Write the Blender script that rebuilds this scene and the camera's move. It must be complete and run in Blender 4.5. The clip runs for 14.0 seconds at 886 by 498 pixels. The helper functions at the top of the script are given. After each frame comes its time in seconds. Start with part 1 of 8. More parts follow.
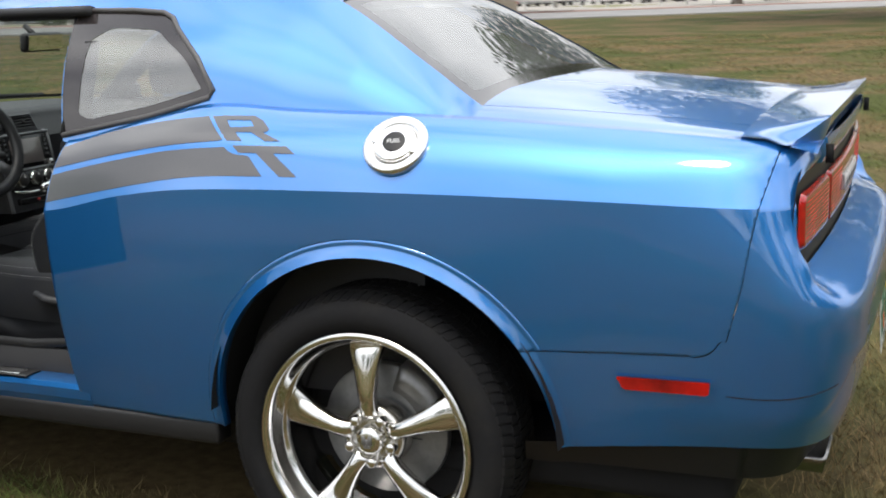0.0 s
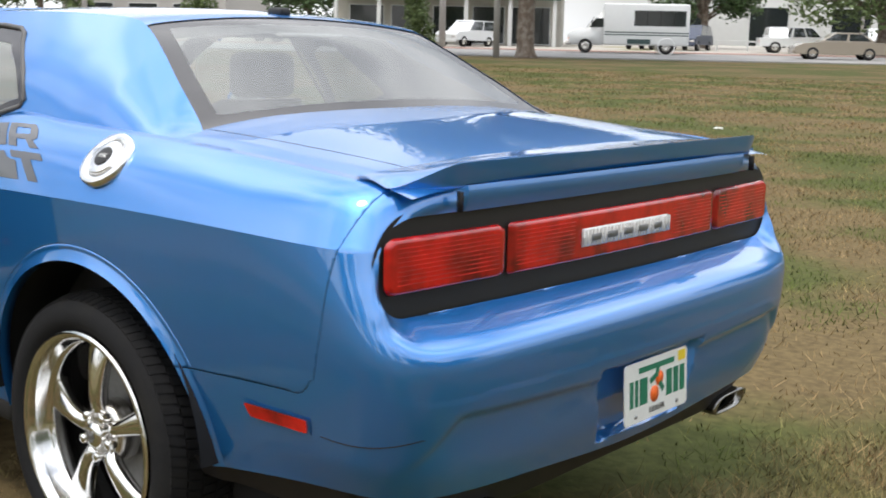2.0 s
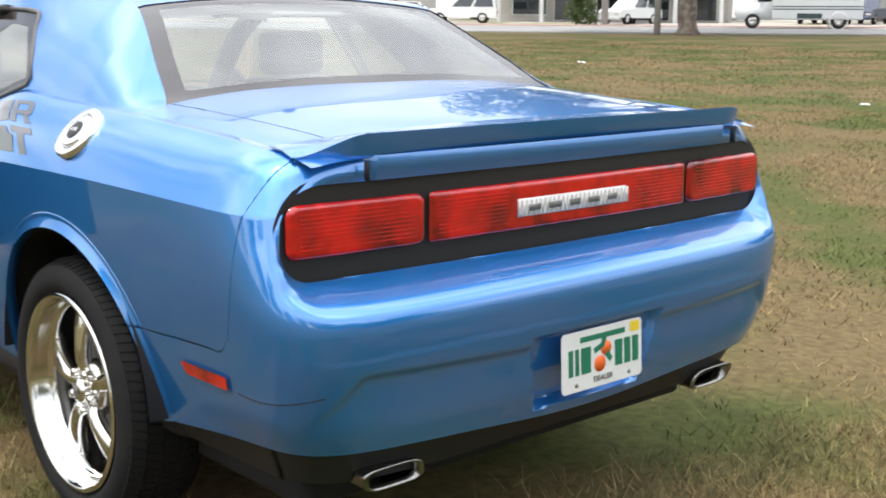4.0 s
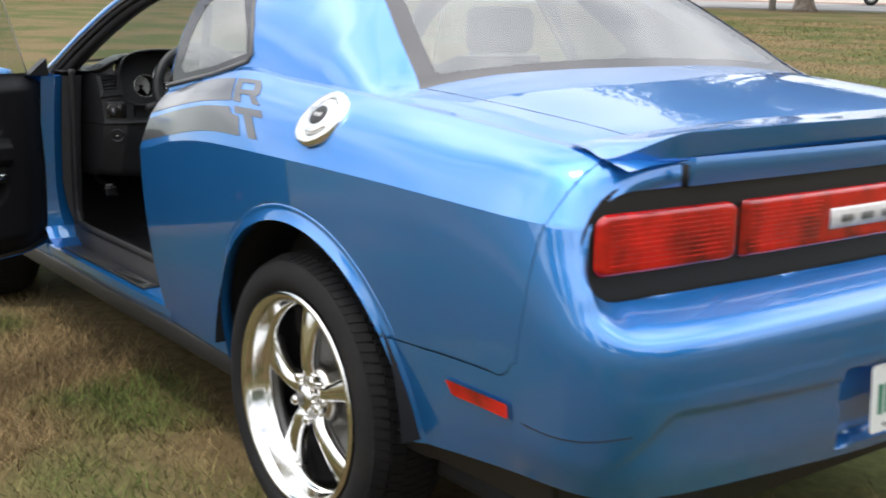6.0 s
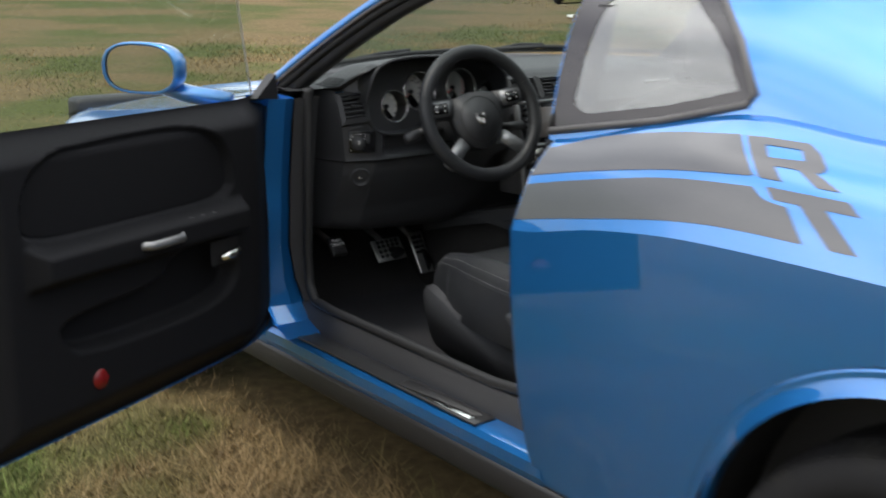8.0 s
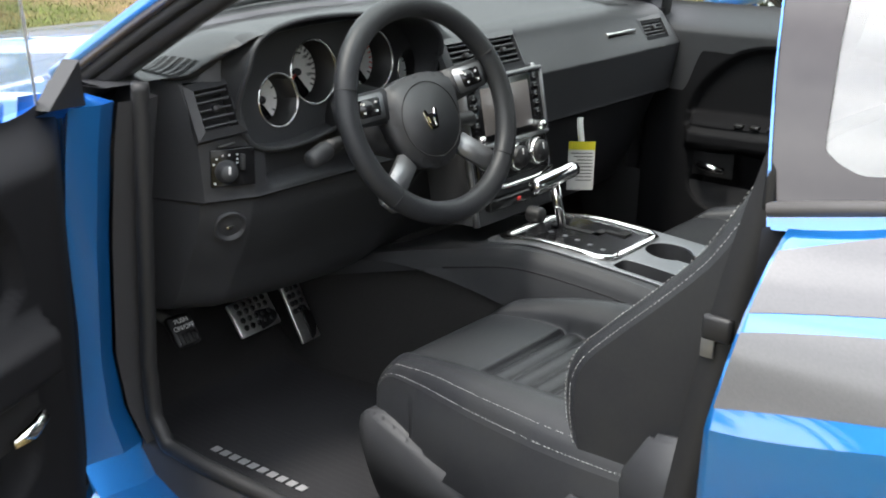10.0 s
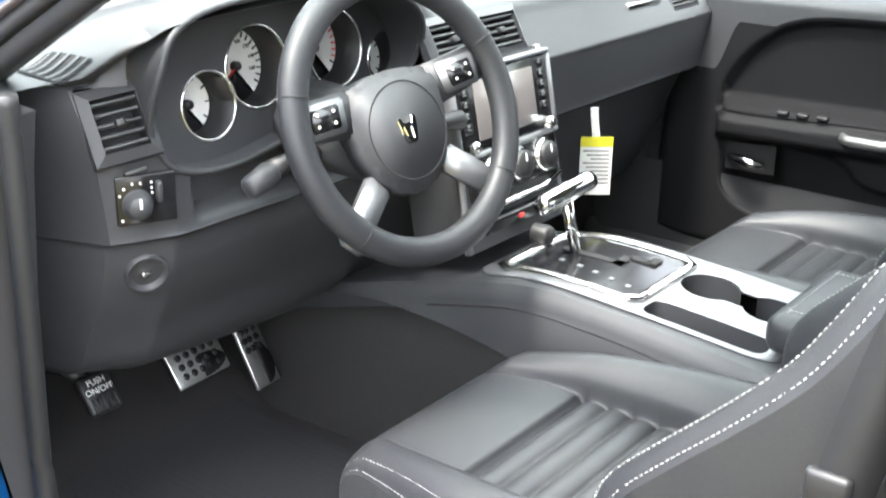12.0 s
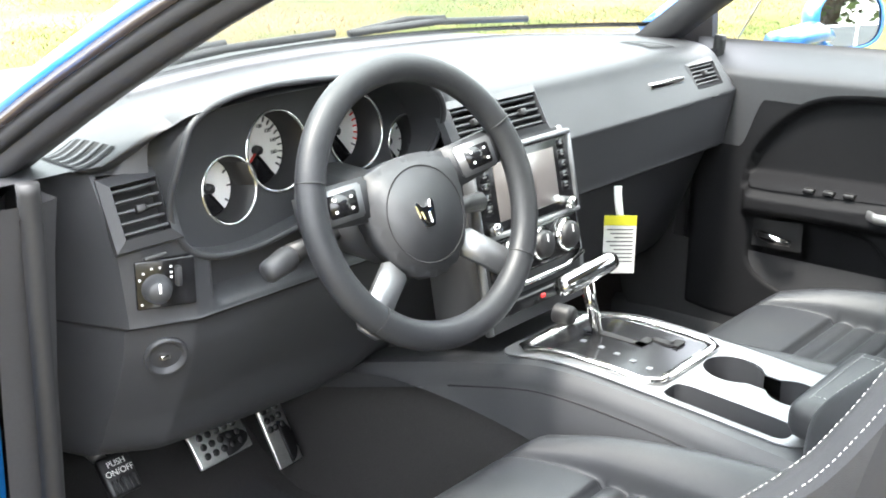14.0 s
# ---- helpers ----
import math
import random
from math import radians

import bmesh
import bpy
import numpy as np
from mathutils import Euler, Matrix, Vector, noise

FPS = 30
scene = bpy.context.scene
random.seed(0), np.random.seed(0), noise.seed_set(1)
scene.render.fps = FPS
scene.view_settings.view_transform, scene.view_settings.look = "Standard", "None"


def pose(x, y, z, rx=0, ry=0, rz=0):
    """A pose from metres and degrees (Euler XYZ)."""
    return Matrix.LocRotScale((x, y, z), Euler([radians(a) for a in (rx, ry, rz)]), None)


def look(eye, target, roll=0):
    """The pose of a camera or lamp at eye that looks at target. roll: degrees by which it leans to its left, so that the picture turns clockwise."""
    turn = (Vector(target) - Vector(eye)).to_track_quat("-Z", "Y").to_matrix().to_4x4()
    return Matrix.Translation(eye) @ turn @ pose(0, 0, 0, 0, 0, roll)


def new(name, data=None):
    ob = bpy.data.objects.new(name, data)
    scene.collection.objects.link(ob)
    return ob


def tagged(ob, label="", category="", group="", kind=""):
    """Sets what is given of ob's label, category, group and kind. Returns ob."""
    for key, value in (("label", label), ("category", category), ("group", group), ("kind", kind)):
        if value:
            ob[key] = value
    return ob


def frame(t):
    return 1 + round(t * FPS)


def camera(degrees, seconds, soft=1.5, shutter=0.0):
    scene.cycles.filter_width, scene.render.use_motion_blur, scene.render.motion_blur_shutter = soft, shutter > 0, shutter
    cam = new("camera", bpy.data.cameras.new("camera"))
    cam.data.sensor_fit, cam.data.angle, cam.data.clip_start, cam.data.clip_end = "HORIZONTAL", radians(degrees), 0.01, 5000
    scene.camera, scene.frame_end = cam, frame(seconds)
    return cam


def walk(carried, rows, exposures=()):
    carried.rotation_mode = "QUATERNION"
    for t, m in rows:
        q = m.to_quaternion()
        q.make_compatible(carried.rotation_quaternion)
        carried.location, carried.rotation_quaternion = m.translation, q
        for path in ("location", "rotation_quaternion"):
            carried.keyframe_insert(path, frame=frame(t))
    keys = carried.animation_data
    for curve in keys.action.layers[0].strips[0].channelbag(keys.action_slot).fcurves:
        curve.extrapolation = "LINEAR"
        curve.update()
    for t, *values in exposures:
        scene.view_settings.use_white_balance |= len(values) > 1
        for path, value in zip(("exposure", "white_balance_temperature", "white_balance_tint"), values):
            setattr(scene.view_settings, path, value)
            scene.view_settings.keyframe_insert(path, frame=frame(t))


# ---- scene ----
cam = camera(41.0, 14.0, soft=1.8, shutter=0.4)
PATH = [
    (0, (-1.237, 3.329, 1.35), (-0.478, 1.52, 0.958), -1.6),
    (0.5, (-1.592, 3.164, 1.353), (-0.649, 1.437, 0.992), -0.4),
    (1, (-1.968, 3.01, 1.353), (-0.921, 1.347, 0.984), -1.0),
    (1.5, (-2.364, 2.812, 1.389), (-1.154, 1.26, 1.032), -2.0),
    (2, (-2.579, 2.544, 1.351), (-1.304, 1.041, 1.01), 1.3),
    (4.5, (-3.06, 2.213, 1.346), (-1.501, 1.017, 0.973), -0.0),
    (5, (-2.991, 2.264, 1.347), (-1.358, 1.167, 0.987), 0.6),
    (5.5, (-2.789, 2.305, 1.336), (-1.205, 1.145, 0.957), -1.1),
    (6, (-2.503, 2.333, 1.356), (-0.941, 1.158, 0.93), 1.2),
    (6.5, (-2.128, 2.342, 1.365), (-0.502, 1.249, 0.967), -0.6),
    (7, (-1.734, 2.357, 1.366), (-0.191, 1.143, 0.985), -0.0),
    (7.5, (-1.285, 2.462, 1.421), (0.202, 1.22, 0.923), -0.5),
    (8, (-0.793, 2.422, 1.412), (0.728, 1.223, 0.913), 0.6),
    (8.2, (-0.607, 2.42, 1.388), (0.864, 1.141, 0.94), 1.4),
    (10.3, (0.563, 1.704, 1.354), (1.713, 0.217, 0.672), 0.8),
    (10.5, (0.619, 1.604, 1.315), (1.822, 0.182, 0.587), -0.6),
    (11, (0.843, 1.375, 1.24), (2.048, -0.019, 0.461), 1.1),
    (11.5, (0.744, 1.48, 1.332), (1.857, 0.006, 0.564), 2.1),
    (12, (0.751, 1.47, 1.346), (1.886, -0.011, 0.628), 1.0),
    (12.5, (0.731, 1.47, 1.367), (1.909, -0.023, 0.746), 0.5),
    (13, (0.731, 1.464, 1.37), (1.932, -0.015, 0.76), 0.3),
    (13.5, (0.736, 1.459, 1.369), (1.944, -0.015, 0.764), 0.4),
    (14, (0.735, 1.451, 1.367), (1.944, -0.02, 0.754), 0.4),
]
walk(cam, [(t, look(eye, target, roll)) for t, eye, target, roll in PATH], [(0, -0.28), (2.2, -0.12), (4.3, 0.2), (6.0, 0.1), (8.2, 0.0), (10.3, 1.2), (10.5, 1.3), (11.0, 2.0), (11.5, 2.7), (12.5, 2.85), (14, 2.85)])

# ---- world and light ----
world = bpy.data.worlds.new("sky")
scene.world = world
world.use_nodes = True
wn, wl = world.node_tree.nodes, world.node_tree.links
wn.clear()
SUN_EL, SUN_AZ = 66.0, 86.0
sky = wn.new("ShaderNodeTexSky")
sky.sky_type = "NISHITA"
sky.sun_disc = False
sky.sun_elevation = radians(SUN_EL)
sky.sun_rotation = radians(90 - SUN_AZ)
sky.air_density, sky.dust_density = 1.2, 2.0
coord = wn.new("ShaderNodeTexCoord")
cloud_map = wn.new("ShaderNodeMapping")
cloud_map.inputs["Scale"].default_value = (1.0, 1.0, 2.2)
cloud = wn.new("ShaderNodeTexNoise")
cloud.inputs["Scale"].default_value = 1.7
cloud.inputs["Detail"].default_value = 3.5
cloud.inputs["Roughness"].default_value = 0.62
cover = wn.new("ShaderNodeValToRGB")
cover.color_ramp.elements[0].position, cover.color_ramp.elements[0].color = 0.26, (0, 0, 0, 1)
cover.color_ramp.elements[1].position, cover.color_ramp.elements[1].color = 0.68, (1, 1, 1, 1)
cloud_mix = wn.new("ShaderNodeMixRGB")
cloud_mix.inputs["Color2"].default_value = (21.0, 21.4, 22.0, 1)
wback = wn.new("ShaderNodeBackground")
wback.inputs["Strength"].default_value = 0.12
wout = wn.new("ShaderNodeOutputWorld")
wl.new(coord.outputs["Generated"], cloud_map.inputs["Vector"])
wl.new(cloud_map.outputs["Vector"], cloud.inputs["Vector"])
wl.new(cloud.outputs["Fac"], cover.inputs["Fac"])
wl.new(cover.outputs["Color"], cloud_mix.inputs["Fac"])
wl.new(sky.outputs["Color"], cloud_mix.inputs["Color1"])
# an overcast sky is brighter overhead than towards the horizon
split = wn.new("ShaderNodeSeparateXYZ")
rise = wn.new("ShaderNodeMapRange")
rise.inputs["To Min"].default_value, rise.inputs["To Max"].default_value = 0.62, 1.45
shade = wn.new("ShaderNodeMixRGB")
shade.blend_type = "MULTIPLY"
shade.inputs["Fac"].default_value = 1.0
wl.new(coord.outputs["Generated"], split.inputs["Vector"])
wl.new(split.outputs["Z"], rise.inputs["Value"])
wl.new(cloud_mix.outputs["Color"], shade.inputs["Color1"])
wl.new(rise.outputs["Result"], shade.inputs["Color2"])
wl.new(shade.outputs["Color"], wback.inputs["Color"])
wl.new(wback.outputs["Background"], wout.inputs["Surface"])

sun = new("sun", bpy.data.lights.new("sun", "SUN"))
sun.data.energy, sun.data.angle, sun.data.color = 1.9, radians(10), (1.0, 0.95, 0.87)
_az, _el = radians(SUN_AZ), radians(SUN_EL)
sun.matrix_world = look((0, 0, 0), (-math.cos(_az) * math.cos(_el), -math.sin(_az) * math.cos(_el), -math.sin(_el)))


# ---- materials ----
def material(name, color, rough=0.5, metal=0.0, grain=0.0, grain_scale=60.0, bump=0.0, bump_scale=200.0, coat=0.0,
             coat_rough=0.03, second=None, second_scale=3.0, second_at=(0.45, 0.6), spec=0.5, sheen=0.0, island=0.0):
    """A node material: base colour with fine grain, an optional second colour in patches, and fine relief."""
    m = bpy.data.materials.new(name)
    m.use_nodes = True
    n, l = m.node_tree.nodes, m.node_tree.links
    b = n["Principled BSDF"]
    b.inputs["Roughness"].default_value = rough
    b.inputs["Metallic"].default_value = metal
    b.inputs["Coat Weight"].default_value = coat
    b.inputs["Coat Roughness"].default_value = coat_rough
    b.inputs["Specular IOR Level"].default_value = spec
    b.inputs["Sheen Weight"].default_value = sheen
    tc = n.new("ShaderNodeTexCoord")
    out = n.new("ShaderNodeRGB")
    out.outputs[0].default_value = (*color, 1)
    col = out.outputs[0]
    if second:
        t = n.new("ShaderNodeTexNoise")
        t.inputs["Scale"].default_value, t.inputs["Detail"].default_value = second_scale, 6
        l.new(tc.outputs["Object"], t.inputs["Vector"])
        r = n.new("ShaderNodeMapRange")
        r.inputs["From Min"].default_value, r.inputs["From Max"].default_value = second_at
        l.new(t.outputs["Fac"], r.inputs["Value"])
        x = n.new("ShaderNodeMixRGB")
        x.inputs["Color2"].default_value = (*second, 1)
        l.new(r.outputs["Result"], x.inputs["Fac"])
        l.new(col, x.inputs["Color1"])
        col = x.outputs["Color"]
    if grain or island:
        h = n.new("ShaderNodeHueSaturation")
        if island:
            g = n.new("ShaderNodeNewGeometry")
            val, amount = g.outputs["Random Per Island"], island
        else:
            t = n.new("ShaderNodeTexNoise")
            t.inputs["Scale"].default_value, t.inputs["Detail"].default_value = grain_scale, 4
            l.new(tc.outputs["Object"], t.inputs["Vector"])
            val, amount = t.outputs["Fac"], grain
        r = n.new("ShaderNodeMapRange")
        r.inputs["To Min"].default_value, r.inputs["To Max"].default_value = 1 - amount, 1 + amount
        l.new(val, r.inputs["Value"])
        l.new(r.outputs["Result"], h.inputs["Value"])
        l.new(col, h.inputs["Color"])
        col = h.outputs["Color"]
    l.new(col, b.inputs["Base Color"])
    if bump:
        t = n.new("ShaderNodeTexNoise")
        t.inputs["Scale"].default_value, t.inputs["Detail"].default_value = bump_scale, 3
        l.new(tc.outputs["Object"], t.inputs["Vector"])
        u = n.new("ShaderNodeBump")
        u.inputs["Strength"].default_value, u.inputs["Distance"].default_value = bump, 0.002
        l.new(t.outputs["Fac"], u.inputs["Height"])
        l.new(u.outputs["Normal"], b.inputs["Normal"])
    return m


def glass_material(name, tint, clear, haze=0.0):
    """A thin pane: see-through, with a sharp reflection that grows at grazing angles."""
    m = bpy.data.materials.new(name)
    m.use_nodes = True
    n, l = m.node_tree.nodes, m.node_tree.links
    n.clear()
    o = n.new("ShaderNodeOutputMaterial")
    t = n.new("ShaderNodeBsdfTransparent")
    t.inputs["Color"].default_value = (*tint, 1)
    g = n.new("ShaderNodeBsdfGlossy")
    g.inputs["Roughness"].default_value = 0.015
    w = n.new("ShaderNodeLayerWeight")
    w.inputs["Blend"].default_value = 0.5
    p5 = n.new("ShaderNodeMath")
    p5.operation, p5.inputs[1].default_value = "POWER", 4.0
    f = n.new("ShaderNodeMath")
    f.operation, f.inputs[1].default_value, f.inputs[2].default_value = "MULTIPLY_ADD", 0.9, clear
    f.use_clamp = True
    l.new(w.outputs["Facing"], p5.inputs[0])
    l.new(p5.outputs[0], f.inputs[0])
    x = n.new("ShaderNodeMixShader")
    l.new(f.outputs[0], x.inputs[0])
    l.new(t.outputs[0], x.inputs[1])
    l.new(g.outputs[0], x.inputs[2])
    # milky white layer mixed into the pane, standing in for pale sky reflection
    dif = n.new("ShaderNodeBsdfDiffuse")
    dif.inputs["Color"].default_value = (0.72, 0.72, 0.70, 1)
    haze_mix = n.new("ShaderNodeMixShader")
    dn = n.new("ShaderNodeTexNoise")
    dn.inputs["Scale"].default_value, dn.inputs["Detail"].default_value = 2.5, 5
    dr = n.new("ShaderNodeMapRange")
    dr.inputs["To Min"].default_value, dr.inputs["To Max"].default_value = haze * 0.7, haze * 1.3
    l.new(dn.outputs["Fac"], dr.inputs["Value"])
    l.new(dr.outputs["Result"], haze_mix.inputs[0])
    l.new(x.outputs[0], haze_mix.inputs[1])
    l.new(dif.outputs[0], haze_mix.inputs[2])
    l.new(haze_mix.outputs[0], o.inputs[0])
    return m


PAINT = material("blue_car_paint", (0.018, 0.205, 0.600), rough=0.36, metal=0.70, grain=0.10, grain_scale=900, coat=1.0, coat_rough=0.028, second=(0.020, 0.216, 0.625), second_scale=1.5)
PAINT.node_tree.nodes["Principled BSDF"].inputs["Coat IOR"].default_value = 2.05
DECAL = material("charcoal_decal", (0.115, 0.112, 0.113), rough=0.34, metal=0.75, grain=0.15, grain_scale=400, coat=1.0, coat_rough=0.08)
SATIN = material("satin_black_panel", (0.012, 0.012, 0.013), rough=0.5, grain=0.2, grain_scale=300, bump=0.05)
DARK = material("dark_underbody", (0.006, 0.006, 0.007), rough=0.85, grain=0.3, grain_scale=30)
RUBBER = material("tyre_rubber", (0.010, 0.010, 0.011), rough=0.8, spec=0.25, grain=0.25, grain_scale=80, bump=0.2, bump_scale=500, second=(0.018, 0.017, 0.015), second_scale=9, second_at=(0.5, 0.75))
SEAL = material("rubber_seal", (0.012, 0.012, 0.013), rough=0.6, grain=0.15, grain_scale=150)
CHROME = material("polished_alloy", (0.86, 0.85, 0.83), rough=0.07, metal=1.0, grain=0.03, grain_scale=40)
ALLOY = material("satin_alloy", (0.62, 0.60, 0.57), rough=0.26, metal=1.0, grain=0.06, grain_scale=120)
STEEL = material("dull_steel", (0.25, 0.25, 0.25), rough=0.5, metal=0.9, grain=0.2, grain_scale=60)
RED_LENS = material("red_lens", (0.55, 0.006, 0.005), rough=0.16, coat=0.7, coat_rough=0.02, grain=0.25, grain_scale=50, second=(0.13, 0.001, 0.003), second_scale=9, second_at=(0.42, 0.66))
RED_RIB = material("red_lens_rib", (0.74, 0.008, 0.007), rough=0.4, spec=0.2, coat=0.12, grain=0.3, grain_scale=60, second=(0.32, 0.003, 0.004), second_scale=14)
CLEAR_LENS = material("clear_lens", (0.62, 0.60, 0.58), rough=0.12, coat=1.0, grain=0.2, grain_scale=120)
GLASS = glass_material("car_glass", (0.78, 0.84, 0.80), 0.07, 0.02)
TINT = glass_material("quarter_glass", (0.66, 0.69, 0.67), 0.18, 0.16)
REAR_GLASS = glass_material("rear_glass", (0.66, 0.70, 0.68), 0.16, 0.08)
FRIT = material("black_glass_border", (0.030, 0.025, 0.025), rough=0.12, coat=0.35, grain=0.1)


# ---- building helpers ----
def obj(name, bm, mat, parent=None, label="", smooth=True):
    """Link a bmesh as one mesh object under a thing or part."""
    me = bpy.data.meshes.new(name)
    bm.to_mesh(me)
    bm.free()
    for m in (mat if isinstance(mat, (list, tuple)) else [mat]):
        me.materials.append(m)
    if smooth:
        for p in me.polygons:
            p.use_smooth = True
    ob = new(name, me)
    if parent is not None:
        ob.parent = parent
    if label:
        ob["label"] = label
    return ob


def part(name, bm, mat, parent, label="", smooth=True):
    return obj(name, bm, mat, parent, label, smooth)


def thing(name, label, category, group="", kind="", at=None):
    """An empty at the base of a thing that carries its parts."""
    ob = new(name)
    ob.empty_display_size = 0.1
    if at is not None:
        ob.matrix_world = at
    return tagged(ob, label, category, group, kind)


def lerp(a, b, t):
    return a + (b - a) * t


def curve(x, pts):
    """Smooth interpolation through (x, value) points given in rising x."""
    if x <= pts[0][0]:
        return pts[0][1]
    if x >= pts[-1][0]:
        return pts[-1][1]
    for i in range(len(pts) - 1):
        x0, y0 = pts[i]
        x1, y1 = pts[i + 1]
        if x <= x1:
            def slope(k):
                if k <= 0 or k >= len(pts) - 1:
                    j = min(max(k, 0), len(pts) - 1)
                    a, b = (0, 1) if j == 0 else (-2, -1)
                    return (pts[b][1] - pts[a][1]) / (pts[b][0] - pts[a][0])
                return (pts[k + 1][1] - pts[k - 1][1]) / (pts[k + 1][0] - pts[k - 1][0])
            h = x1 - x0
            t = (x - x0) / h
            return ((2 * t ** 3 - 3 * t * t + 1) * y0 + (t ** 3 - 2 * t * t + t) * h * slope(i)
                    + (-2 * t ** 3 + 3 * t * t) * y1 + (t ** 3 - t * t) * h * slope(i + 1))


def smooth01(t):
    t = min(max(t, 0.0), 1.0)
    return t * t * (3 - 2 * t)


def rbox(px, pz, cx, cz, hx, hz, r):
    """Signed distance to a rounded rectangle, negative inside."""
    qx, qz = abs(px - cx) - hx + r, abs(pz - cz) - hz + r
    return math.hypot(max(qx, 0), max(qz, 0)) + min(max(qx, qz), 0) - r


def poly_sd(px, pz, pts):
    """Signed distance to a polygon, negative inside."""
    best, inside = 1e9, False
    k = len(pts) - 1
    for i in range(len(pts)):
        ax, az = pts[k]
        bx, bz = pts[i]
        ex, ez = bx - ax, bz - az
        wx, wz = px - ax, pz - az
        t = min(max((wx * ex + wz * ez) / (ex * ex + ez * ez), 0), 1)
        best = min(best, math.hypot(wx - ex * t, wz - ez * t))
        if (az > pz) != (bz > pz) and px < (bx - ax) * (pz - az) / (bz - az) + ax:
            inside = not inside
        k = i
    return -best if inside else best


def spans(*stops):
    """Parameter steps: (from, to, count) runs joined."""
    out = []
    for a, b, n in stops:
        for i in range(n):
            out.append(a + (b - a) * i / n)
    out.append(stops[-1][1])
    return out


def sheet(P, us, vs, keep=(), flip=False, mirror=False):
    """A surface P(u, v) over a grid, cut cleanly where any keep(u, v, point) falls below zero."""
    bm = bmesh.new()
    pts, vals = {}, {}
    for i, u in enumerate(us):
        for j, v in enumerate(vs):
            p = Vector(P(u, v))
            pts[i, j] = p
            vals[i, j] = [k(u, v, p) for k in keep]
    cache = {}

    def vert(u, v):
        key = (round(u, 6), round(v, 6))
        if key not in cache:
            p = Vector(P(u, v))
            if mirror:
                p.y = -p.y
            cache[key] = bm.verts.new(p)
        return cache[key]

    edge = {}
    for i in range(len(us) - 1):
        for j in range(len(vs) - 1):
            quad = [(i, j), (i + 1, j), (i + 1, j + 1), (i, j + 1)]
            poly = [(us[a], vs[b], vals[a, b]) for a, b in quad]
            for k in range(len(keep)):
                if all(q[2][k] >= 0 for q in poly):
                    continue
                if all(q[2][k] < 0 for q in poly):
                    poly = []
                    break
                res = []
                for a in range(len(poly)):
                    A, B = poly[a], poly[(a + 1) % len(poly)]
                    if A[2][k] >= 0:
                        res.append(A)
                    if (A[2][k] >= 0) != (B[2][k] >= 0):
                        t = A[2][k] / (A[2][k] - B[2][k])
                        key = tuple(sorted(((round(A[0], 6), round(A[1], 6)), (round(B[0], 6), round(B[1], 6))))) + (k,)
                        if key not in edge:
                            lo, hi = 0.0, 1.0
                            for _ in range(5):
                                u, v = lerp(A[0], B[0], t), lerp(A[1], B[1], t)
                                f = keep[k](u, v, Vector(P(u, v)))
                                if (f >= 0) == (A[2][k] >= 0):
                                    lo = t
                                else:
                                    hi = t
                                t = 0.5 * (lo + hi)
                            u, v = lerp(A[0], B[0], t), lerp(A[1], B[1], t)
                            p = Vector(P(u, v))
                            edge[key] = (u, v, [g(u, v, p) if m != k else 0.0 for m, g in enumerate(keep)])
                        res.append(edge[key])
                poly = res
                if len(poly) < 3:
                    break
            if len(poly) < 3:
                continue
            vv = []
            for q in poly:
                w = vert(q[0], q[1])
                if w not in vv:
                    vv.append(w)
            if len(vv) >= 3:
                try:
                    bm.faces.new(vv if (flip == mirror) else vv[::-1])
                except ValueError:
                    pass
    return bm


def thicken(ob, t):
    m = ob.modifiers.new("thickness", "SOLIDIFY")
    m.thickness, m.offset = t, -1
    return ob


def box_bm(x0, x1, y0, y1, z0, z1, bevel=0.0, seg=2, bm=None):
    b = bmesh.new()
    r = bmesh.ops.create_cube(b, size=1)
    for v in b.verts:
        v.co = Vector((lerp(x0, x1, v.co.x + 0.5), lerp(y0, y1, v.co.y + 0.5), lerp(z0, z1, v.co.z + 0.5)))
    if bevel:
        bmesh.ops.bevel(b, geom=b.edges[:], offset=bevel, segments=seg, affect="EDGES", profile=0.5)
    if bm is None:
        return b
    return merge(bm, b)


def merge(bm, other, m=None):
    """Add another bmesh to bm, moved by m."""
    if m is not None:
        other.transform(m)
    me = bpy.data.meshes.new("tmp")
    other.to_mesh(me)
    other.free()
    bm.from_mesh(me)
    bpy.data.meshes.remove(me)
    return bm


def tube(path, radius, seg=8, closed=False, squash=None, bm=None):
    """A round bar along a list of points; radius a number or one per point."""
    bm = bm or bmesh.new()
    pts = [Vector(p) for p in path]
    n = len(pts)
    rings = []
    up = Vector((0, 0, 1))
    last = None
    for i, p in enumerate(pts):
        a = pts[(i - 1) % n] if (closed or i > 0) else p
        b = pts[(i + 1) % n] if (closed or i < n - 1) else p
        d = (b - a).normalized()
        s = d.cross(up)
        if s.length < 1e-3:
            s = Vector((1, 0, 0)) - d * d.x
        s.normalize()
        if last is not None and s.dot(last) < 0:
            s.negate()
        last = s
        w = s.cross(d).normalized()
        r = radius[i] if isinstance(radius, (list, tuple)) else radius
        ks, kw = squash or (1, 1)
        rings.append([bm.verts.new(p + s * math.cos(2 * math.pi * k / seg) * r * ks + w * math.sin(2 * math.pi * k / seg) * r * kw) for k in range(seg)])
    for i in range(n if closed else n - 1):
        A, B = rings[i], rings[(i + 1) % n]
        for k in range(seg):
            bm.faces.new((A[k], A[(k + 1) % seg], B[(k + 1) % seg], B[k]))
    if not closed:
        bm.faces.new(rings[0][::-1])
        bm.faces.new(rings[-1])
    bmesh.ops.recalc_face_normals(bm, faces=bm.faces[:])
    return bm


